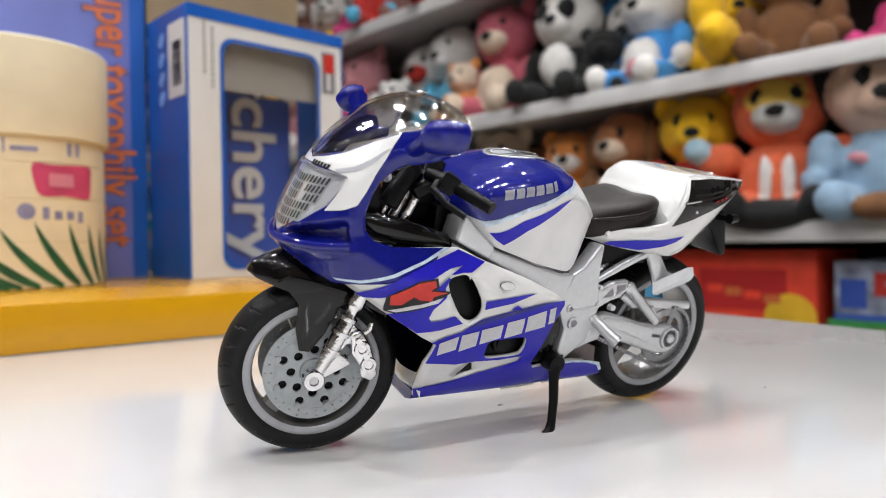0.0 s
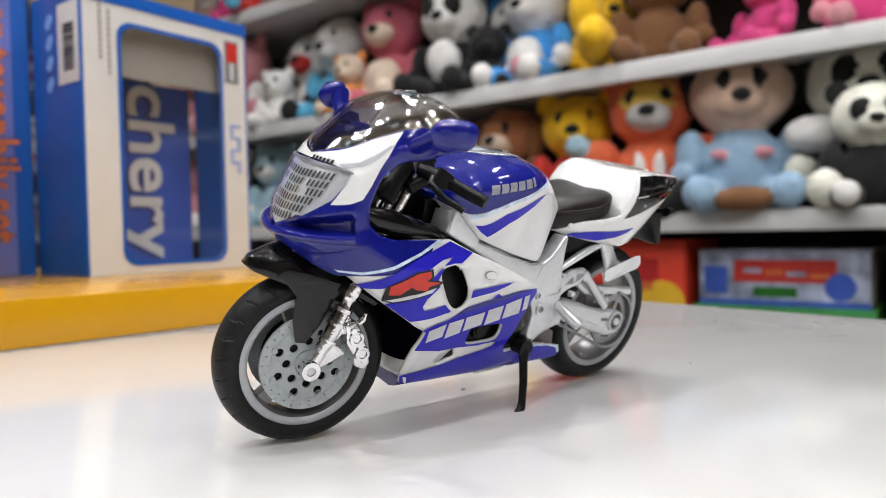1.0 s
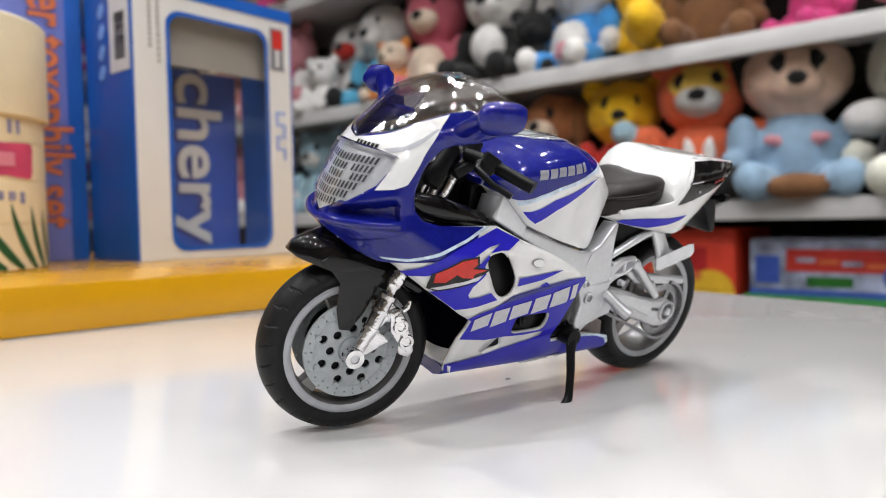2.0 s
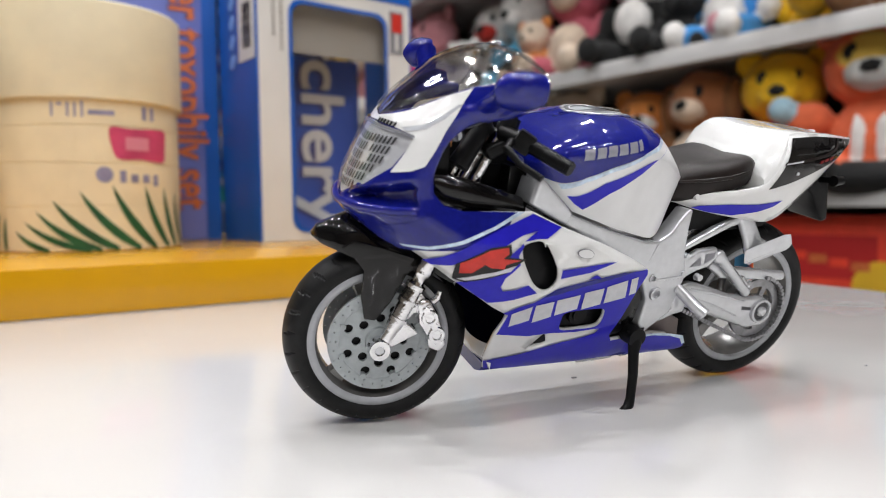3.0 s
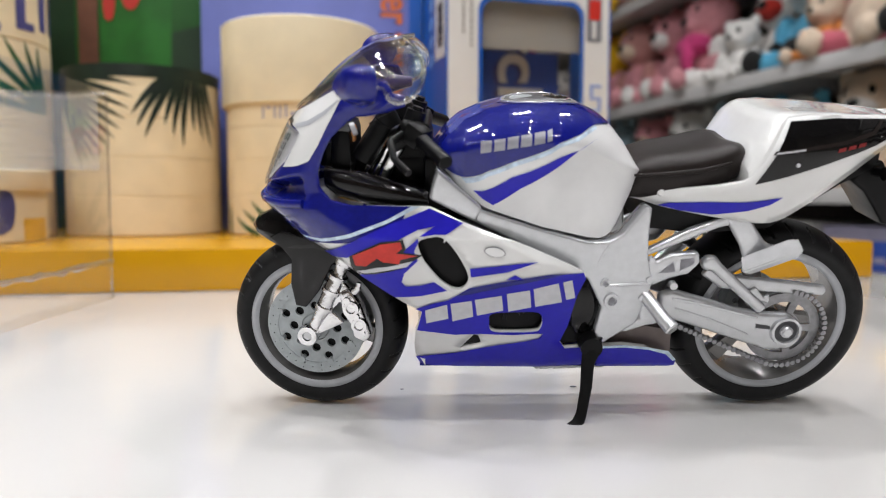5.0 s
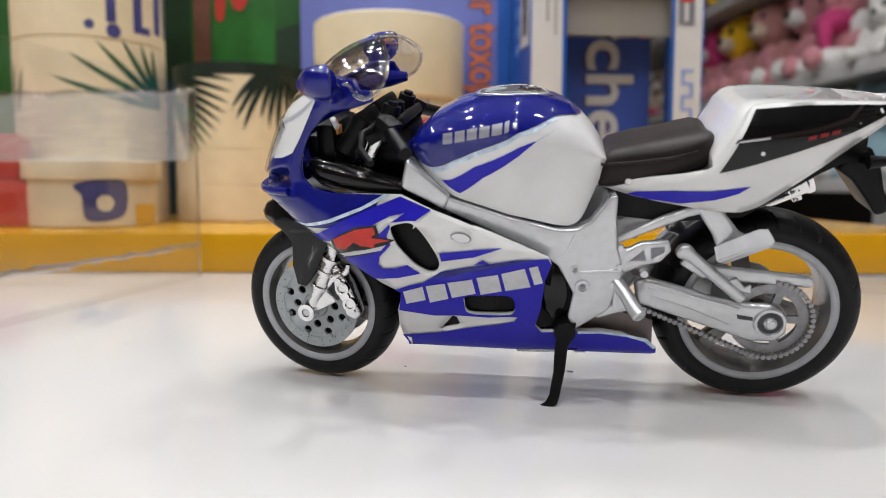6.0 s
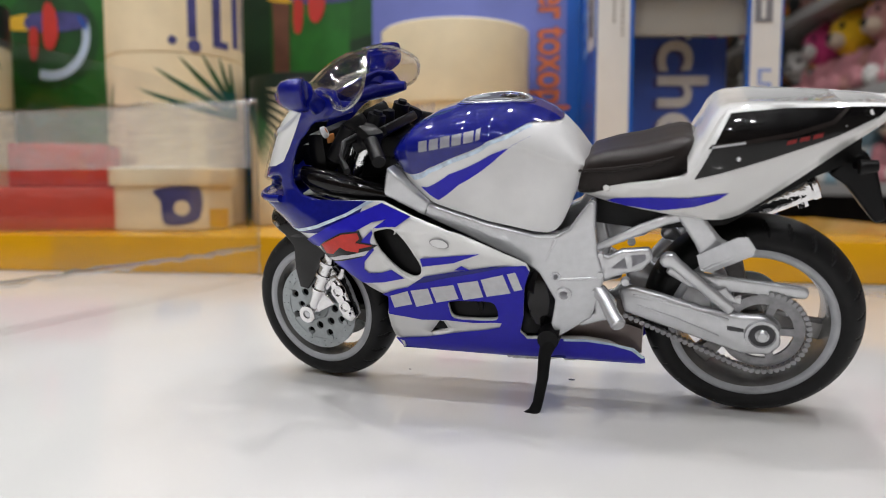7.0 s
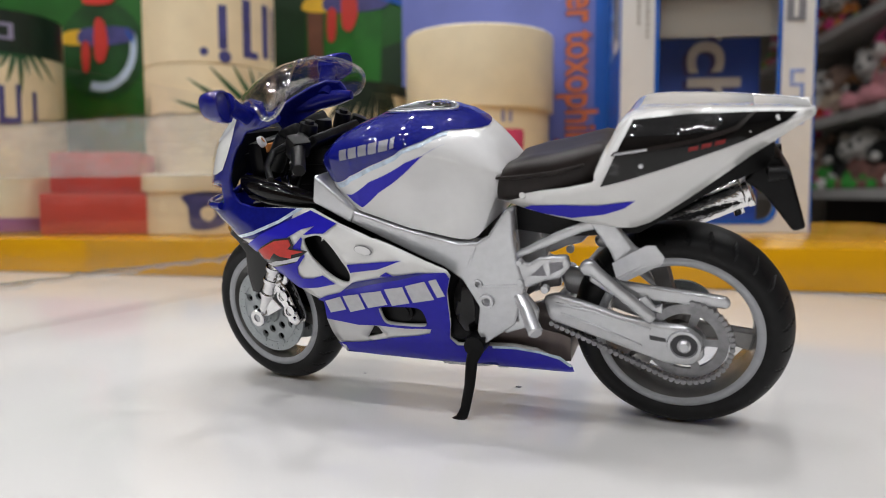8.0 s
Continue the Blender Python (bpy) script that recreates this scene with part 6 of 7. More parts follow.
FW = wheel("front_wheel", 2.1, 22.95, 22.65, 5.6, 17.3, 26, "front wheel with grey rim and drilled discs")
RW = wheel("rear_wheel", 115.4, 25.6, 25.0, 7.6, 18.9, 28, "rear wheel with grey rim")
RW.location.y = 1.0 * MM
for sd in (-1, 1):
    disc(FW, sd * 5.4, 12.5, 3.6, 16, "drilled grey front brake disc")
    bm = bmesh.new()
    lathe_bm(bm, [(0, sd * 7.2), (1.4, sd * 7.2), (1.6, sd * 6.6), (3.3, sd * 6.3), (3.6, sd * 5.2)], 28, (0, 0, 0), "Y")
    bpart("hub_cap", bm, M_DISC, FW)
    bm = bmesh.new()
    lathe_bm(bm, [(3.0, sd * 4.5), (9.3, sd * 4.5), (9.3, sd * 4.0), (3.0, sd * 4.0)], 36, (0, 0, 0), "Y", True)
    bpart("disc_carrier", bm, M_BLACK, FW)
disc(RW, 6.6, 8.2, 2.6, 8, "drilled rear brake disc", False)

# front mudguard: a beaked shell over the tyre with long side blades
bm = bmesh.new()
rings = []
for xt, zt, xe, ze, w in ((-14.4, 47.2, -14.3, 46.6, 1.2), (-13.0, 49.0, -12.5, 45.2, 3.4), (-9.0, 51.0, -8.4, 43.6, 5.8), (-5.0, 52.4, -5.2, 42.4, 7.0), (-1.0, 52.9, -1.6, 42.2, 7.5), (4.0, 51.6, 3.0, 42.6, 7.5), (9.0, 48.4, 8.0, 41.2, 7.3), (14.0, 43.6, 12.4, 39.0, 7.0), (19.0, 38.0, 17.0, 36.0, 6.6)):
    ring = []
    for q in np.linspace(-1, 1, 15):
        k = abs(q) ** 2.2
        ring.append((xt + (xe - xt) * k, w * math.copysign(abs(q) ** 0.8, q), zt + (ze - zt) * k))
    rings.append(ring)
loft_bm(bm, rings, False, False)
fm = bpart("front_mudguard", bm, M_GLOSSBLACK, None, "gloss black front mudguard", 60)
s = fm.modifiers.new("thickness", "SOLIDIFY")
s.thickness, s.offset = 0.6 * MM, 0
for sd in (-1, 1):
    slab("mudguard_blade", [(-8.2, 44.8), (-5.4, 42.6), (-2.8, 39.4), (-3.2, 33.0), (-2.2, 27.6), (0.4, 27.2), (4.0, 31.8), (7.4, 38.6), (10.6, 40.6), (18.6, 36.2), (20.0, 37.4), (14.2, 41.0), (7.0, 43.2), (0.6, 45.2), (-5.0, 46.6)], sd * 6.6, sd * 7.5, M_GLOSSBLACK, 0.3, "gloss black mudguard side")

# ---- chrome forks and calipers ----
for sd in (-1, 1):
    bm = bmesh.new()
    tube_bm(bm, [(2.0, sd * 8.6, 22.6), (4.2, sd * 8.7, 27.0), (5.0, sd * 8.7, 28.4), (9.4, sd * 8.8, 38.0), (9.7, sd * 8.8, 38.6), (10.2, sd * 8.8, 40.0), (10.8, sd * 8.8, 41.0)], [1.5, 1.7, 2.0, 2.0, 1.6, 1.6, 2.2], 16)
    rod_bm(bm, (10.6, sd * 8.8, 40.8), (12.0, sd * 8.8, 43.8), 2.3, 2.3, 16)
    e = bpart("fork_leg", bm, M_CHROME, None, "chrome fork leg")
    bm = bmesh.new()
    tube_bm(bm, [(12, sd * 8.8, 43.6), (26.5, sd * 8.8, 74.5)], 1.7, 16)
    bpart("fork_tube", bm, M_CHROME, e)
    for k in (0.0, 0.55, 1.0):
        bm = bmesh.new()
        p, q2 = Vector((5.6, sd * 8.75, 29.6)), Vector((9.2, sd * 8.8, 37.6))
        c = p + (q2 - p) * k
        d = (q2 - p).normalized() * 0.5
        rod_bm(bm, c - d, c + d, 2.45, 2.45, 18)
        bpart("fork_collar", bm, M_CHROME, e)
    bm = bmesh.new()
    lathe_bm(bm, [(1.1, sd * 9.4), (1.2, sd * 10.6), (2.4, sd * 10.6), (2.7, sd * 10.0), (2.7, sd * 7.4)], 24, (1.4, 0, 22.2), "Y")
    bpart("axle_clamp", bm, M_CHROME, e)
    bm = bmesh.new()
    rod_bm(bm, (1.4, sd * 8, 22.2), (1.4, sd * 10.2, 22.2), 1.15, 1.15, 6)
    bpart("axle_nut", bm, M_SILVER, e)
    slab("fork_bracket", [(2.0, 24.6), (5.6, 29.4), (8.6, 28.2), (10.6, 26.0), (7.6, 24.4), (4.2, 22.6)], sd * 7.6, sd * 9.6, M_CHROME, 0.4, "", e)
    slab("caliper_mount", [(6.4, 36.4), (10.2, 36.8), (13.6, 33.0), (12.4, 30.6), (9.4, 31.0), (7.4, 28.6), (5.4, 30.2)], sd * 7.0, sd * 9.2, M_CHROME, 0.5, "", e)
    c2 = slab("brake_caliper", [(9.8, 34.0), (12.4, 35.0), (14.8, 31.4), (16.4, 26.8), (17.4, 23.2), (15.8, 21.4), (13.0, 22.6), (12.6, 25.6), (10.4, 28.8)], sd * 6.6, sd * 10.4, M_CHROME, 0.7, "chrome brake caliper", e)
    bm = bmesh.new()
    for x, z in ((11.8, 32.2), (14.0, 28.2), (15.4, 24.0)):
        rod_bm(bm, (x, sd * 10, z), (x, sd * 11.1, z), 1.0, 0.8, 10)
    bpart("caliper_bolt", bm, M_CHROME, e)
    for x, z in ((12.8, 30.2), (14.7, 26.0)):
        bm = bmesh.new()
        lathe_bm(bm, [(0, sd * 10.7), (1.0, sd * 10.7), (1.2, sd * 11.2), (1.9, sd * 11.1), (2.1, sd * 10.2)], 20, (x, 0, z), "Y")
        bpart("caliper_piston", bm, M_CHROME, e)
    bm = bmesh.new()
    tube_bm(bm, [(13.4, sd * 9.8, 34.2), (14.4, sd * 10.2, 35.2), (14.8, sd * 10.2, 36.8)], [0.9, 0.8, 0.6], 10)
    bpart("bleed_stub", bm, M_CHROME, e)

# the whole front end is turned a little to the right
STEER = Matrix.Translation((18 * MM, 0, 0)) @ Matrix.Rotation(radians(-8.0), 4, "Z") @ Matrix.Translation((-18 * MM, 0, 0))
# and stands a little more upright than the body
STEER = STEER @ Matrix.Translation((0.0, 0, 45.4 * MM)) @ Matrix.Rotation(radians(-4.0), 4, "X") @ Matrix.Translation((0, 0, -45 * MM))
for o in list(BIKE.children):
    if o.name.split(".")[0] in ("front_wheel", "fork_leg", "front_mudguard", "mudguard_blade"):
        o.matrix_basis = STEER @ o.matrix_basis

# ---- cockpit: clamps, bars, gauge, ducts ----
slab("triple_clamp", [(20.5, 70.0), (30.0, 74.6), (31.0, 72.4), (22.0, 67.4)], -11.5, 11.5, M_BLACK, 0.6, "black upper fork clamp")
bm = bmesh.new()
for sd in (-1, 1):
    rod_bm(bm, (26.2, sd * 8.8, 73.0), (27.6, sd * 8.8, 77.0), 2.4, 2.2, 16)
    rod_bm(bm, (27.5, sd * 8.8, 76.6), (27.9, sd * 8.8, 77.8), 1.3, 1.2, 10)
rod_bm(bm, (25.6, 0, 73.5), (26.4, 0, 77.2), 2.6, 2.2, 16)
bpart("clamp_cap", bm, M_BLACK)
bm = bmesh.new()
lathe_bm(bm, [(0, 0.2), (3.3, 0.2), (3.4, 1.0), (4.2, 1.0), (4.5, 0.2), (4.3, -2.6), (0, -2.8)], 28, (0, 0, 0), "Z")
bmesh.ops.transform(bm, matrix=pose(22.0, 1, 76.4, 0, -28, 0), verts=bm.verts)
bpart("gauge", bm, M_BLACK, None, "round black gauge")
bm = bmesh.new()
lathe_bm(bm, [(0, 0.2), (2.6, 0.2), (2.7, 0.9), (3.3, 0.9), (3.5, 0.1), (3.3, -2.4), (0, -2.6)], 24, (0, 0, 0), "Z")
bmesh.ops.transform(bm, matrix=pose(20.0, -7.0, 74.8, 0, -28, 0), verts=bm.verts)
bpart("gauge", bm, M_BLACK, None, "small black gauge")
for sd in (-1, 1):
    bm = bmesh.new()
    tube_bm(bm, [(25.6, sd * 9.0, 73.6), (27.2, sd * 14.0, 72.6), (29.2, sd * 18.0, 71.2), (33.4, sd * 25.0, 68.2)], [2.0, 1.7, 1.6, 1.6], 14)
    e = bpart("handlebar", bm, M_BLACK, None, "black clip-on bar")
    bm = bmesh.new()
    rings = [[(29.0 + 4.9 * k, sd * (17.7 + 8.2 * k), 71.4 - 3.5 * k, 1.55 + (0.12 if i % 2 else -0.05))] for i, k in enumerate(np.linspace(0, 1, 19))]
    tube_bm(bm, [r[0][:3] for r in rings], [r[0][3] for r in rings], 14)
    bpart("grip", bm, M_BLACK, e, "ribbed black grip")
    bm = bmesh.new()
    box_bm(bm, (-2.2, -2.4, -2.2), (2.2, 2.4, 2.4), 0.7, 2, pose(27.6, sd * 15.4, 72.2, 0, 30, sd * 30))
    bpart("switch_box", bm, M_BLACK, e)
    bm = bmesh.new()
    tube_bm(bm, [(24.6, sd * 15.5, 72.4), (22.2, sd * 18.0, 71.2), (23.2, sd * 23.0, 68.4), (26.4, sd * 27.0, 66.0)], [1.0, 0.9, 0.75, 0.8], 10)
    bpart("lever", bm, M_BLACK, e, "black lever")
    bm = bmesh.new()
    rings = []
    for x, y, z, r1, r2 in ((7.0, 12.0, 62.6, 2.0, 2.2), (10, 12.8, 61.4, 3.0, 3.4), (16, 13.4, 60.2, 3.2, 3.6), (23, 13.4, 58.8, 3.0, 3.0), (30, 12.4, 57.2, 2.6, 2.4)):
        rings.append([(x, sd * (y + r1 * math.cos(a)), z + r2 * math.sin(a)) for a in np.linspace(0, 2 * math.pi, 18, endpoint=False)])
    loft_bm(bm, rings)
    bpart("air_tube", bm, M_GLOSSBLACK, None, "gloss black intake tube")
    bm = bmesh.new()
    rod_bm(bm, (17.8, sd * 6.0, 62.0), (21.8, sd * 6.0, 70.0), 1.5, 1.5, 12)
    rod_bm(bm, (15.2, sd * 5.0, 62.5), (18.6, sd * 5.0, 69.4), 0.9, 0.9, 10)
    bpart("cockpit_rod", bm, M_CHROME)
bm = bmesh.new()
box_bm(bm, (8.0, -10.5, 62.0), (13.0, 10.5, 73.0), 2.0)
box_bm(bm, (5.0, -8.5, 64.0), (9.0, 8.5, 70.0), 1.5)
box_bm(bm, (12, -4, 60), (30, 4, 66.0), 1.5)
box_bm(bm, (15, -3.5, 54), (31, 11.0, 71), 1.5)
box_bm(bm, (29, -8, 54), (35, 8, 66), 1.0)
rod_bm(bm, (15, -9.5, 66), (20, -9.0, 74), 2.6, 2.2, 14)
rod_bm(bm, (15, 9.5, 66), (20, 9.0, 74), 2.6, 2.2, 14)
bpart("cockpit_core", bm, M_BLACK, None, "black moulded cockpit parts")
bm = bmesh.new()
box_bm(bm, (12.7, -8.6, 70.0), (13.5, -5.2, 72.2), 0.2)
bpart("cockpit_sticker", bm, M_GOLD)

bm = bmesh.new()
lathe_bm(bm, [(0, 0.3), (1.3, 0.3), (1.5, 0), (1.5, -0.8)], 24, (0, 0, 0), "X")
bmesh.ops.transform(bm, matrix=pose(13.8, -10.4, 73.2, 0, -20, 12), verts=bm.verts)
dial = bpart("dial", bm, M_SILVERPRINT, None, "pale round dial face")
bm = bmesh.new()
box_bm(bm, (-0.1, -0.2, -0.2), (0.15, 0.2, 1.1), 0.05, 1, pose(14.2, -10.4, 73.2, 30, -20, 12))
bpart("pointer", bm, M_GOLD, dial)

# ---- swing arm, chain, sprocket, pegs ----
for sd in (-1, 1):
    slab("swing_arm", [(85.0, 33.4), (88.4, 34.6), (96, 32.4), (103.8, 29.8), (112.0, 28.4), (117.6, 28.2), (121.0, 25.6), (121.6, 20.6), (119.0, 18.2), (113.0, 18.2), (98.7, 23.2), (86.3, 27.4)], sd * 7.8, sd * 10.4, M_SILVER, 0.8, "silver swing arm")
    slab("arm_brace", [(94.0, 41.6), (95.6, 43.4), (97.6, 43.4), (99.2, 41.4), (111.6, 30.2), (109.8, 28.2), (97.0, 39.4), (95.0, 39.6)], sd * 8.6, sd * 11.4, M_SILVER, 0.8, "silver swing arm brace")
    bm = bmesh.new()
    lathe_bm(bm, [(1.0, sd * 11.8), (1.5, sd * 11.4), (1.6, sd * 10.6), (2.7, sd * 10.6), (3.0, sd * 11.3), (3.6, sd * 11.2), (3.9, sd * 10.2)], 30, (117.2, 0, 23.6), "Y")
    rod_bm(bm, (117.2, sd * 10, 23.6), (117.2, sd * 11.9, 23.6), 1.2, 1.0, 12)
    adj = bpart("axle_adjuster", bm, M_SILVER)
    bm = bmesh.new()
    rod_bm(bm, (117.2, sd * 10.3, 23.6), (117.2, sd * 10.75, 23.6), 2.75, 2.75, 24)
    bpart("adjuster_hollow", bm, M_SLOT, adj)
    slab("adjuster_slot", [(109.6, 25.6), (113.2, 25.0), (113.4, 24.0), (109.8, 24.4)], sd * 10.3, sd * 10.46, M_SLOT, 0.0, "", adj)
slab("chain_guard", [(95.6, 37.6), (97.2, 40.0), (104, 37.6), (126.0, 35.0), (126.8, 33.4), (126.0, 32.0), (110, 33.2), (101, 34.0)], -8.6, -6.6, M_SILVER, 0.5, "silver chain guard")
slab("guard_step", [(103.5, 34.2), (105, 36.0), (107, 33.8), (109, 34.8), (111, 32.2), (112.5, 33.0), (112.5, 30.6), (106, 32)], -9.6, -8.2, M_SILVER, 0.25)
windows = [[(r * math.cos(radians(72 * k + a)), r * math.sin(radians(72 * k + a))) for r, a in [(6.9, b) for b in range(8, 65, 8)] + [(4.3, b) for b in range(60, 11, -12)]] for k in range(5)]
bm = fill2d([circle2d(0, 0, 9.2, 44), circle2d(0, 0, 3.0, 20)] + windows, 40)
for v in bm.verts:
    v.co = Vector((117.4 + v.co.x, -7.2, 23.6 + v.co.y))
out = bmesh.ops.extrude_face_region(bm, geom=list(bm.faces))
bmesh.ops.translate(bm, vec=(0, -0.9, 0), verts=[g for g in out["geom"] if isinstance(g, bmesh.types.BMVert)])
bpart("sprocket", bm, M_CHAIN, None, "silver rear sprocket", 30)
bm = bmesh.new()
rod_bm(bm, (0, -0.8, 0), (0, 0.8, 0), 0.62, 0.55, 10)
bmesh.ops.scale(bm, vec=(MM, MM, MM), verts=bm.verts)
link_me = bpy.data.meshes.new("chain_link")
bm.to_mesh(link_me)
bm.free()
link_me.materials.append(M_CHAIN)
run = [(86.8 + (113.2 - 86.8) * k / 21, 26.4 + (14.6 - 26.4) * k / 21) for k in range(21)]
run += [(117.4 + 9.9 * math.cos(radians(a)), 23.6 + 9.9 * math.sin(radians(a))) for a in np.linspace(-116, 82, 26)]
bm = bmesh.new()
tube_bm(bm, [(x, -8.5, z) for x, z in run], 0.45, 6)
chain = bpart("chain", bm, M_CHAIN, None, "silver moulded drive chain")
for x, z in run:
    o = new("chain_link", link_me)
    o.parent = chain
    o.location = (x * MM, -8.7 * MM, z * MM)

for sd in (-1, 1):
    slab("subframe_rail", [(79.6, 43.4), (80.4, 45.6), (90, 50.6), (100.0, 54.6), (103.4, 54.4), (103.4, 52.6), (96, 50.6)], sd * 11.0, sd * 13.4, M_SILVER, 0.5, "silver rear subframe rail")
    slab("passenger_hanger", [(97.4, 53.2), (103.0, 54.0), (104.6, 51.2), (107.6, 47.2), (110.4, 46.4), (106.4, 41.2), (103.4, 42.2), (101.6, 46.6)], sd * 11.6, sd * 13.8, M_SILVER, 0.6, "silver passenger peg hanger")
    bm = bmesh.new()
    rings = []
    for k in (0.0, 0.5, 1.0):
        x, y, z = 103.8 + 8.0 * k, 13.4 + 5.0 * k, 41.6 + 5.8 * k
        rings.append([(x - 1.9, sd * y, z + 2.3), (x + 0.3, sd * (y + 0.5), z + 2.6), (x + 2.4, sd * (y - 0.2), z - 0.6), (x + 1.5, sd * (y - 0.4), z - 2.4), (x - 0.9, sd * y, z - 1.8)])
    loft_bm(bm, rings)
    bmesh.ops.bevel(bm, geom=list(bm.edges), offset=0.35, segments=2, affect="EDGES")
    bpart("passenger_peg", bm, M_SILVER, None, "silver passenger foot peg")
    slab("peg_bracket", [(80.6, 44.0), (83.0, 42.8), (86, 44.6), (92.4, 45.2), (93.0, 42.4), (90.6, 39.6), (86.6, 38.6), (82.4, 36.6), (80.2, 38.0)], sd * 11.4, sd * 13.8, M_SILVER, 0.5, "silver foot peg bracket")
    slab("bracket_window", [(83.6, 40.0), (86.6, 42.8), (87.4, 40.2)], sd * 13.6, sd * 13.9, M_GREYPRINT, 0.0)
    slab("bracket_window", [(88.4, 40.6), (88.2, 43.4), (91.4, 43.8), (91.4, 42.2)], sd * 13.6, sd * 13.9, M_GREYPRINT, 0.0)
    slab("lower_bracket", [(79.0, 34.8), (82.0, 35.6), (85.0, 31.4), (84.6, 27.0), (81.4, 26.4), (76.4, 24.6), (75.2, 27.2), (80.0, 28.6)], sd * 11.8, sd * 14.2, M_SILVER, 0.5, "silver lower foot bracket")
    bm = bmesh.new()
    tube_bm(bm, [(80.4, sd * 13.4, 34.6), (82.6, sd * 15.6, 32.2), (84.6, sd * 18.6, 29.6), (85.8, sd * 20.2, 28.4), (86.0, sd * 20.5, 28.2)], [1.5, 1.6, 1.75, 1.8, 1.4], 16)
    bpart("foot_peg", bm, M_SILVER, None, "silver rider foot peg")
    for x, z, r in ((81.4, 43.4, 0.8), (81.2, 38.6, 0.9), (79.9, 34.0, 0.9), (87.0, 37.0, 1.1)):
        bm = bmesh.new()
        rod_bm(bm, (x, sd * 13.4, z), (x, sd * 15.0, z), r, r * 0.8, 12)
        bpart("bracket_bolt", bm, M_SILVER)

# ---- side stand ----
bm = bmesh.new()
rings = []
for x, y, z, a, b in ((69.0, -14.6, 25.4, 2.6, 1.0), (68.9, -15.4, 22.0, 2.2, 1.1), (68.0, -16.6, 19.4, 1.6, 1.0), (67.6, -18.4, 14.0, 1.45, 1.0), (66.6, -20.2, 8.6, 1.35, 1.0), (65.9, -20.9, 6.8, 1.6, 1.0), (65.0, -21.3, 6.0, 2.2, 0.9), (64.6, -21.4, 5.75, 2.2, 0.8)):
    rings.append([(x + a * math.cos(t), y + b * math.sin(t), z + 0.12 * a * math.cos(t)) for t in np.linspace(0, 2 * math.pi, 14, endpoint=False)])
loft_bm(bm, rings)
bpart("side_stand", bm, M_BLACK, None, "black fold-out side stand")
bm = bmesh.new()
rod_bm(bm, (68.8, -16.2, 23.4), (68.8, -12.0, 23.4), 2.6, 2.8, 20)
bpart("stand_pivot", bm, M_BLACK)

# ---- exhaust on the right side ----
bm = bmesh.new()
tube_bm(bm, [(70, 10, 18), (84, 13, 22), (96, 14.5, 36), (104, 15, 44)], 2.2, 14)
bpart("exhaust_pipe", bm, M_SILVER)
for sd in (-1, 1):
    slab("arm_rib", [(88.5, 32.6), (96, 31.2), (110, 27.4), (110, 26.8), (96, 30.4), (88.5, 31.8)], sd * 10.3, sd * 10.75, M_SILVER, 0.15)
    slab("arm_rib", [(89.5, 30.0), (98, 27.2), (108, 23.0), (108, 22.5), (98, 26.5), (89.5, 29.4)], sd * 10.3, sd * 10.7, M_SILVER, 0.12)
bm = bmesh.new()
rings = []
ax = Vector((28.0, 2.0, 11.6)).normalized()
p0 = Vector((103.5, 15.0, 41.6))
q = ax.to_track_quat("Z", "Y")
for d, r in ((0, 2.4), (1.5, 4.0), (3, 4.5), (27.0, 4.5), (27.4, 4.9), (28.6, 4.9), (29.0, 4.3), (29.2, 2.4), (27.5, 2.2)):
    rings.append([p0 + ax * d + q @ Vector((r * math.cos(a), r * 0.9 * math.sin(a), 0)) for a in np.linspace(0, 2 * math.pi, 28, endpoint=False)])
loft_bm(bm, rings)
bpart("silencer", bm, M_CHROME, None, "chrome exhaust silencer", 35)
bm = bmesh.new()
for d in (24.5,):
    box_bm(bm, (-1, -5.4, -1.2), (1, 5.4, 1.2), 0.3, 2, Matrix.Translation(p0 + ax * d) @ q.to_matrix().to_4x4())
bpart("silencer_clamp", bm, M_CHROME)

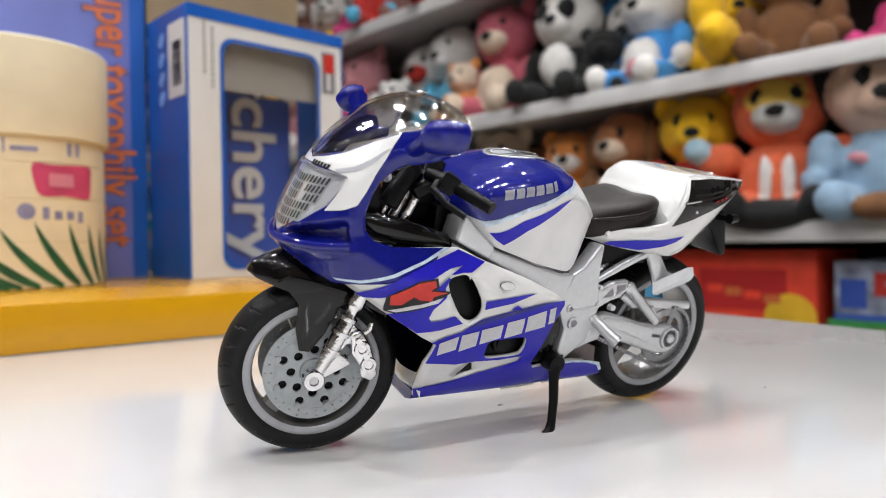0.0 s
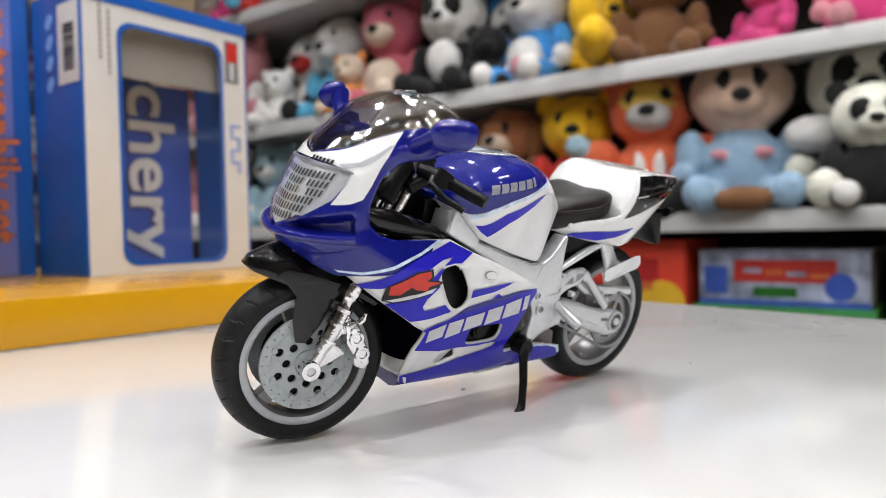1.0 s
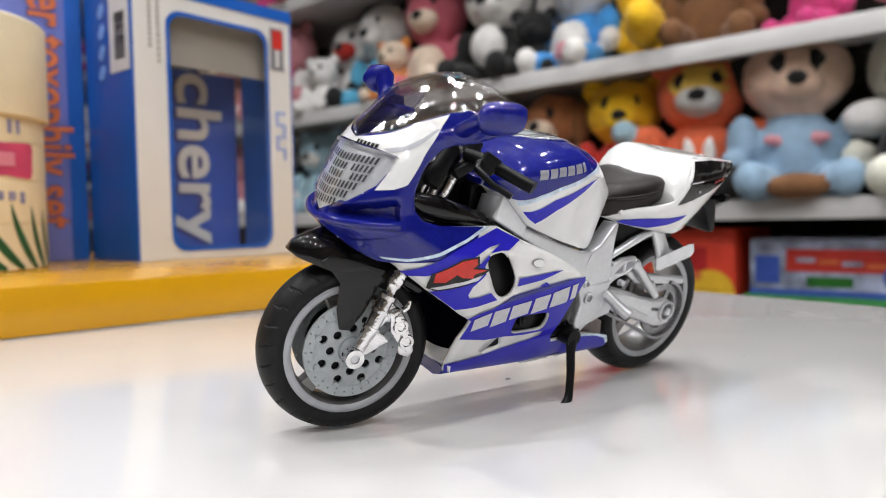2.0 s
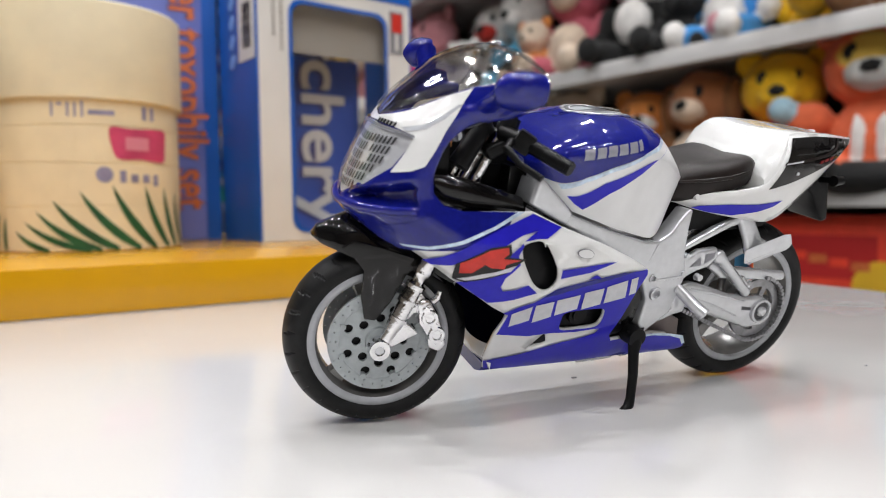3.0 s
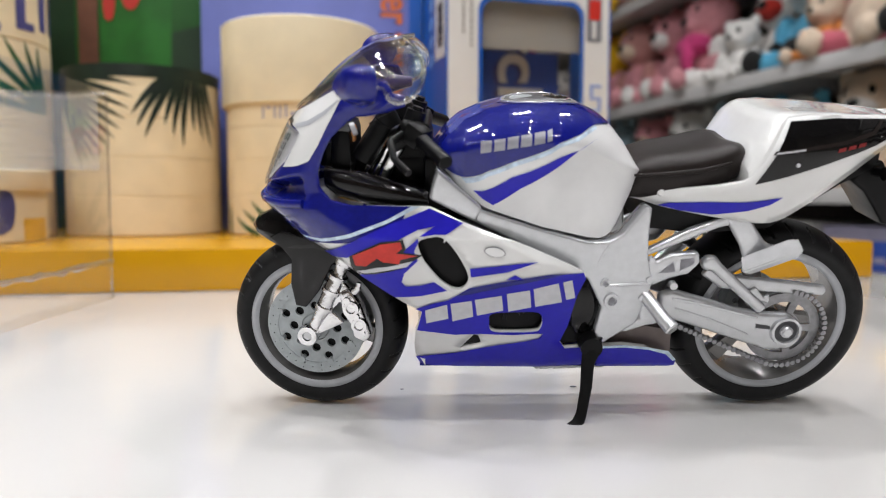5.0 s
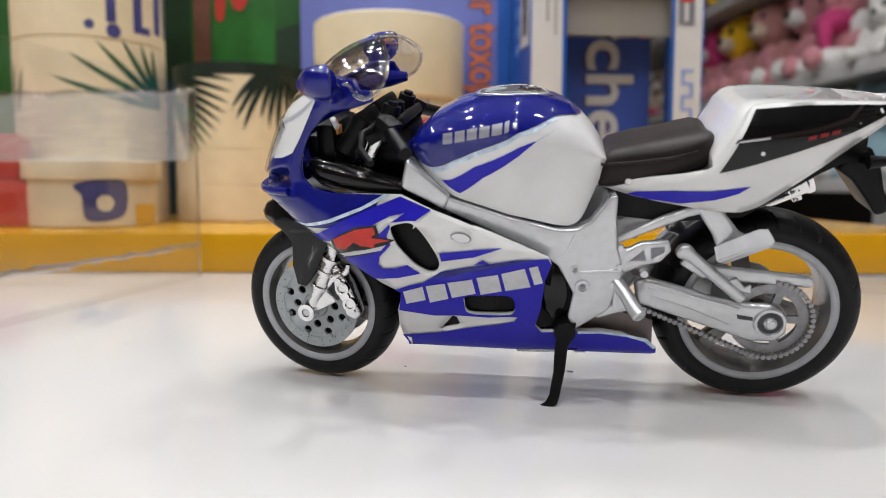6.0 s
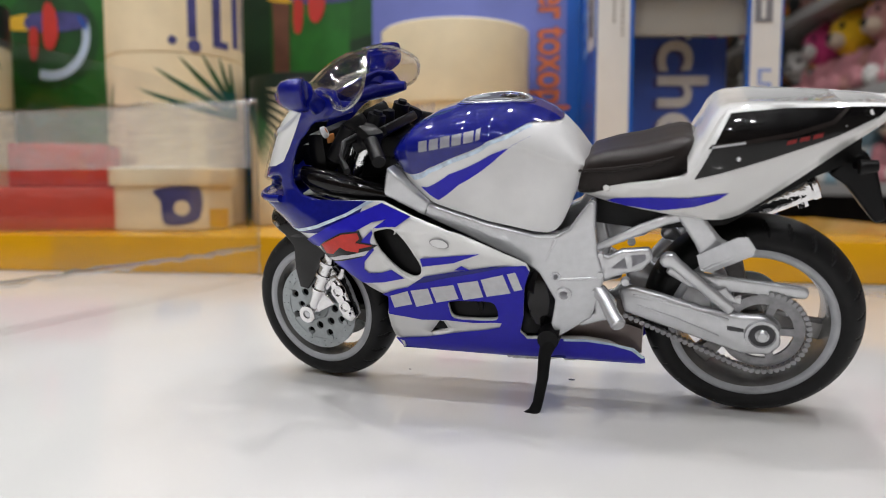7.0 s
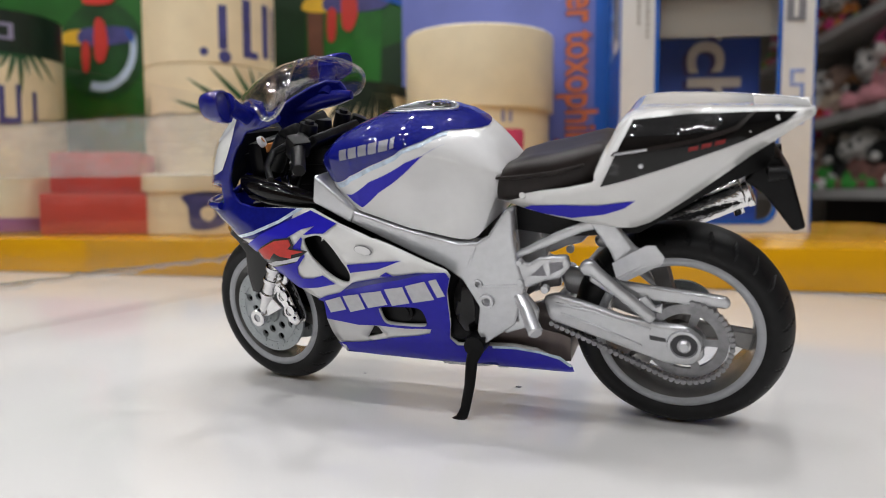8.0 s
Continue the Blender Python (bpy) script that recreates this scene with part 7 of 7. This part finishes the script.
# the body shell sits a little above the running gear and flares upwards to its sides
for o in BIKE.children_recursive:
    kind = o.name.split(".")[0]
    if kind in ("side_stand", "stand_pivot", "front_wheel", "rear_wheel", "fork_leg", "belly_pan") or o.parent.name.split(".")[0] in ("front_wheel", "rear_wheel", "fork_leg"):
        continue
    if kind == "chain_link":
        o.location.z += 1.5 * MM
        continue
    for v in o.data.vertices:
        v.co.z += 1.0 * MM + 0.061 * abs(v.co.y)

# prints, screws and trims belong to the panel that carries them
carriers = {"upper_cowl": ("name_block", "white_cheek", "cheek_crease", "nose_lip", "lamp_brow"), "headlight_back": ("grid_slot",), "fuel_tank": ("tank_blue_top", "tank_overspray", "tank_stripe", "tank_nose", "filler_ring", "filler_cap", "filler_hollow", "filler_lip", "filler_plate", "filler_line"),
            "side_fairing": ("blue_shoulder", "overspray", "blue_stripe", "blue_wedge", "blue_field", "blue_fold", "thin_stripe", "tick_print", "silver_block", "red_mark", "black_outline", "grey_mark", "fairing_screw", "screw_rim", "belly_tail_edge"),
            "tail_side": ("black_tail_panel", "panel_groove", "groove_mark", "red_print", "tail_stripe", "tail_screw"), "mirror": ("mirror_arm", "mirror_mount"), "seat": ("seat_piping",), "frame_spar": ("frame_weld", "frame_ridge")}


def mid_of(o):
    n = len(o.data.vertices)
    return sum(v.co.y for v in o.data.vertices) / n, sum(v.co.z for v in o.data.vertices) / n


owned = {name: home for home, names in carriers.items() for name in names}
homes = {}
for o in BIKE.children:
    homes.setdefault(o.name.split(".")[0], []).append(o)
for o in list(BIKE.children):
    kind = o.name.split(".")[0]
    if kind in owned:
        y, z = mid_of(o)
        found = homes["fuel_tank"] if kind == "silver_block" and z > 0.060 else homes[owned[kind]]
        o.parent = min(found, key=lambda h: abs(mid_of(h)[0] - y))

# specks of dust on the table
for x, y, r in ((0.0707, 0.015, 0.0007), (0.0218, 0.0128, 0.00035), (-0.105, -0.02, 0.0004), (0.165, -0.012, 0.0005)):
    bm = bmesh.new()
    bmesh.ops.create_icosphere(bm, subdivisions=1, radius=r)
    bmesh.ops.scale(bm, vec=(1.6, 0.8, 0.4), verts=bm.verts)
    o = part("dust_speck", bm, M_GREYPRINT, None)
    o.location = (x, y, r * 0.4)
    tagged(o, "tiny dark speck of dust on the white table", "speck", "dust specks")
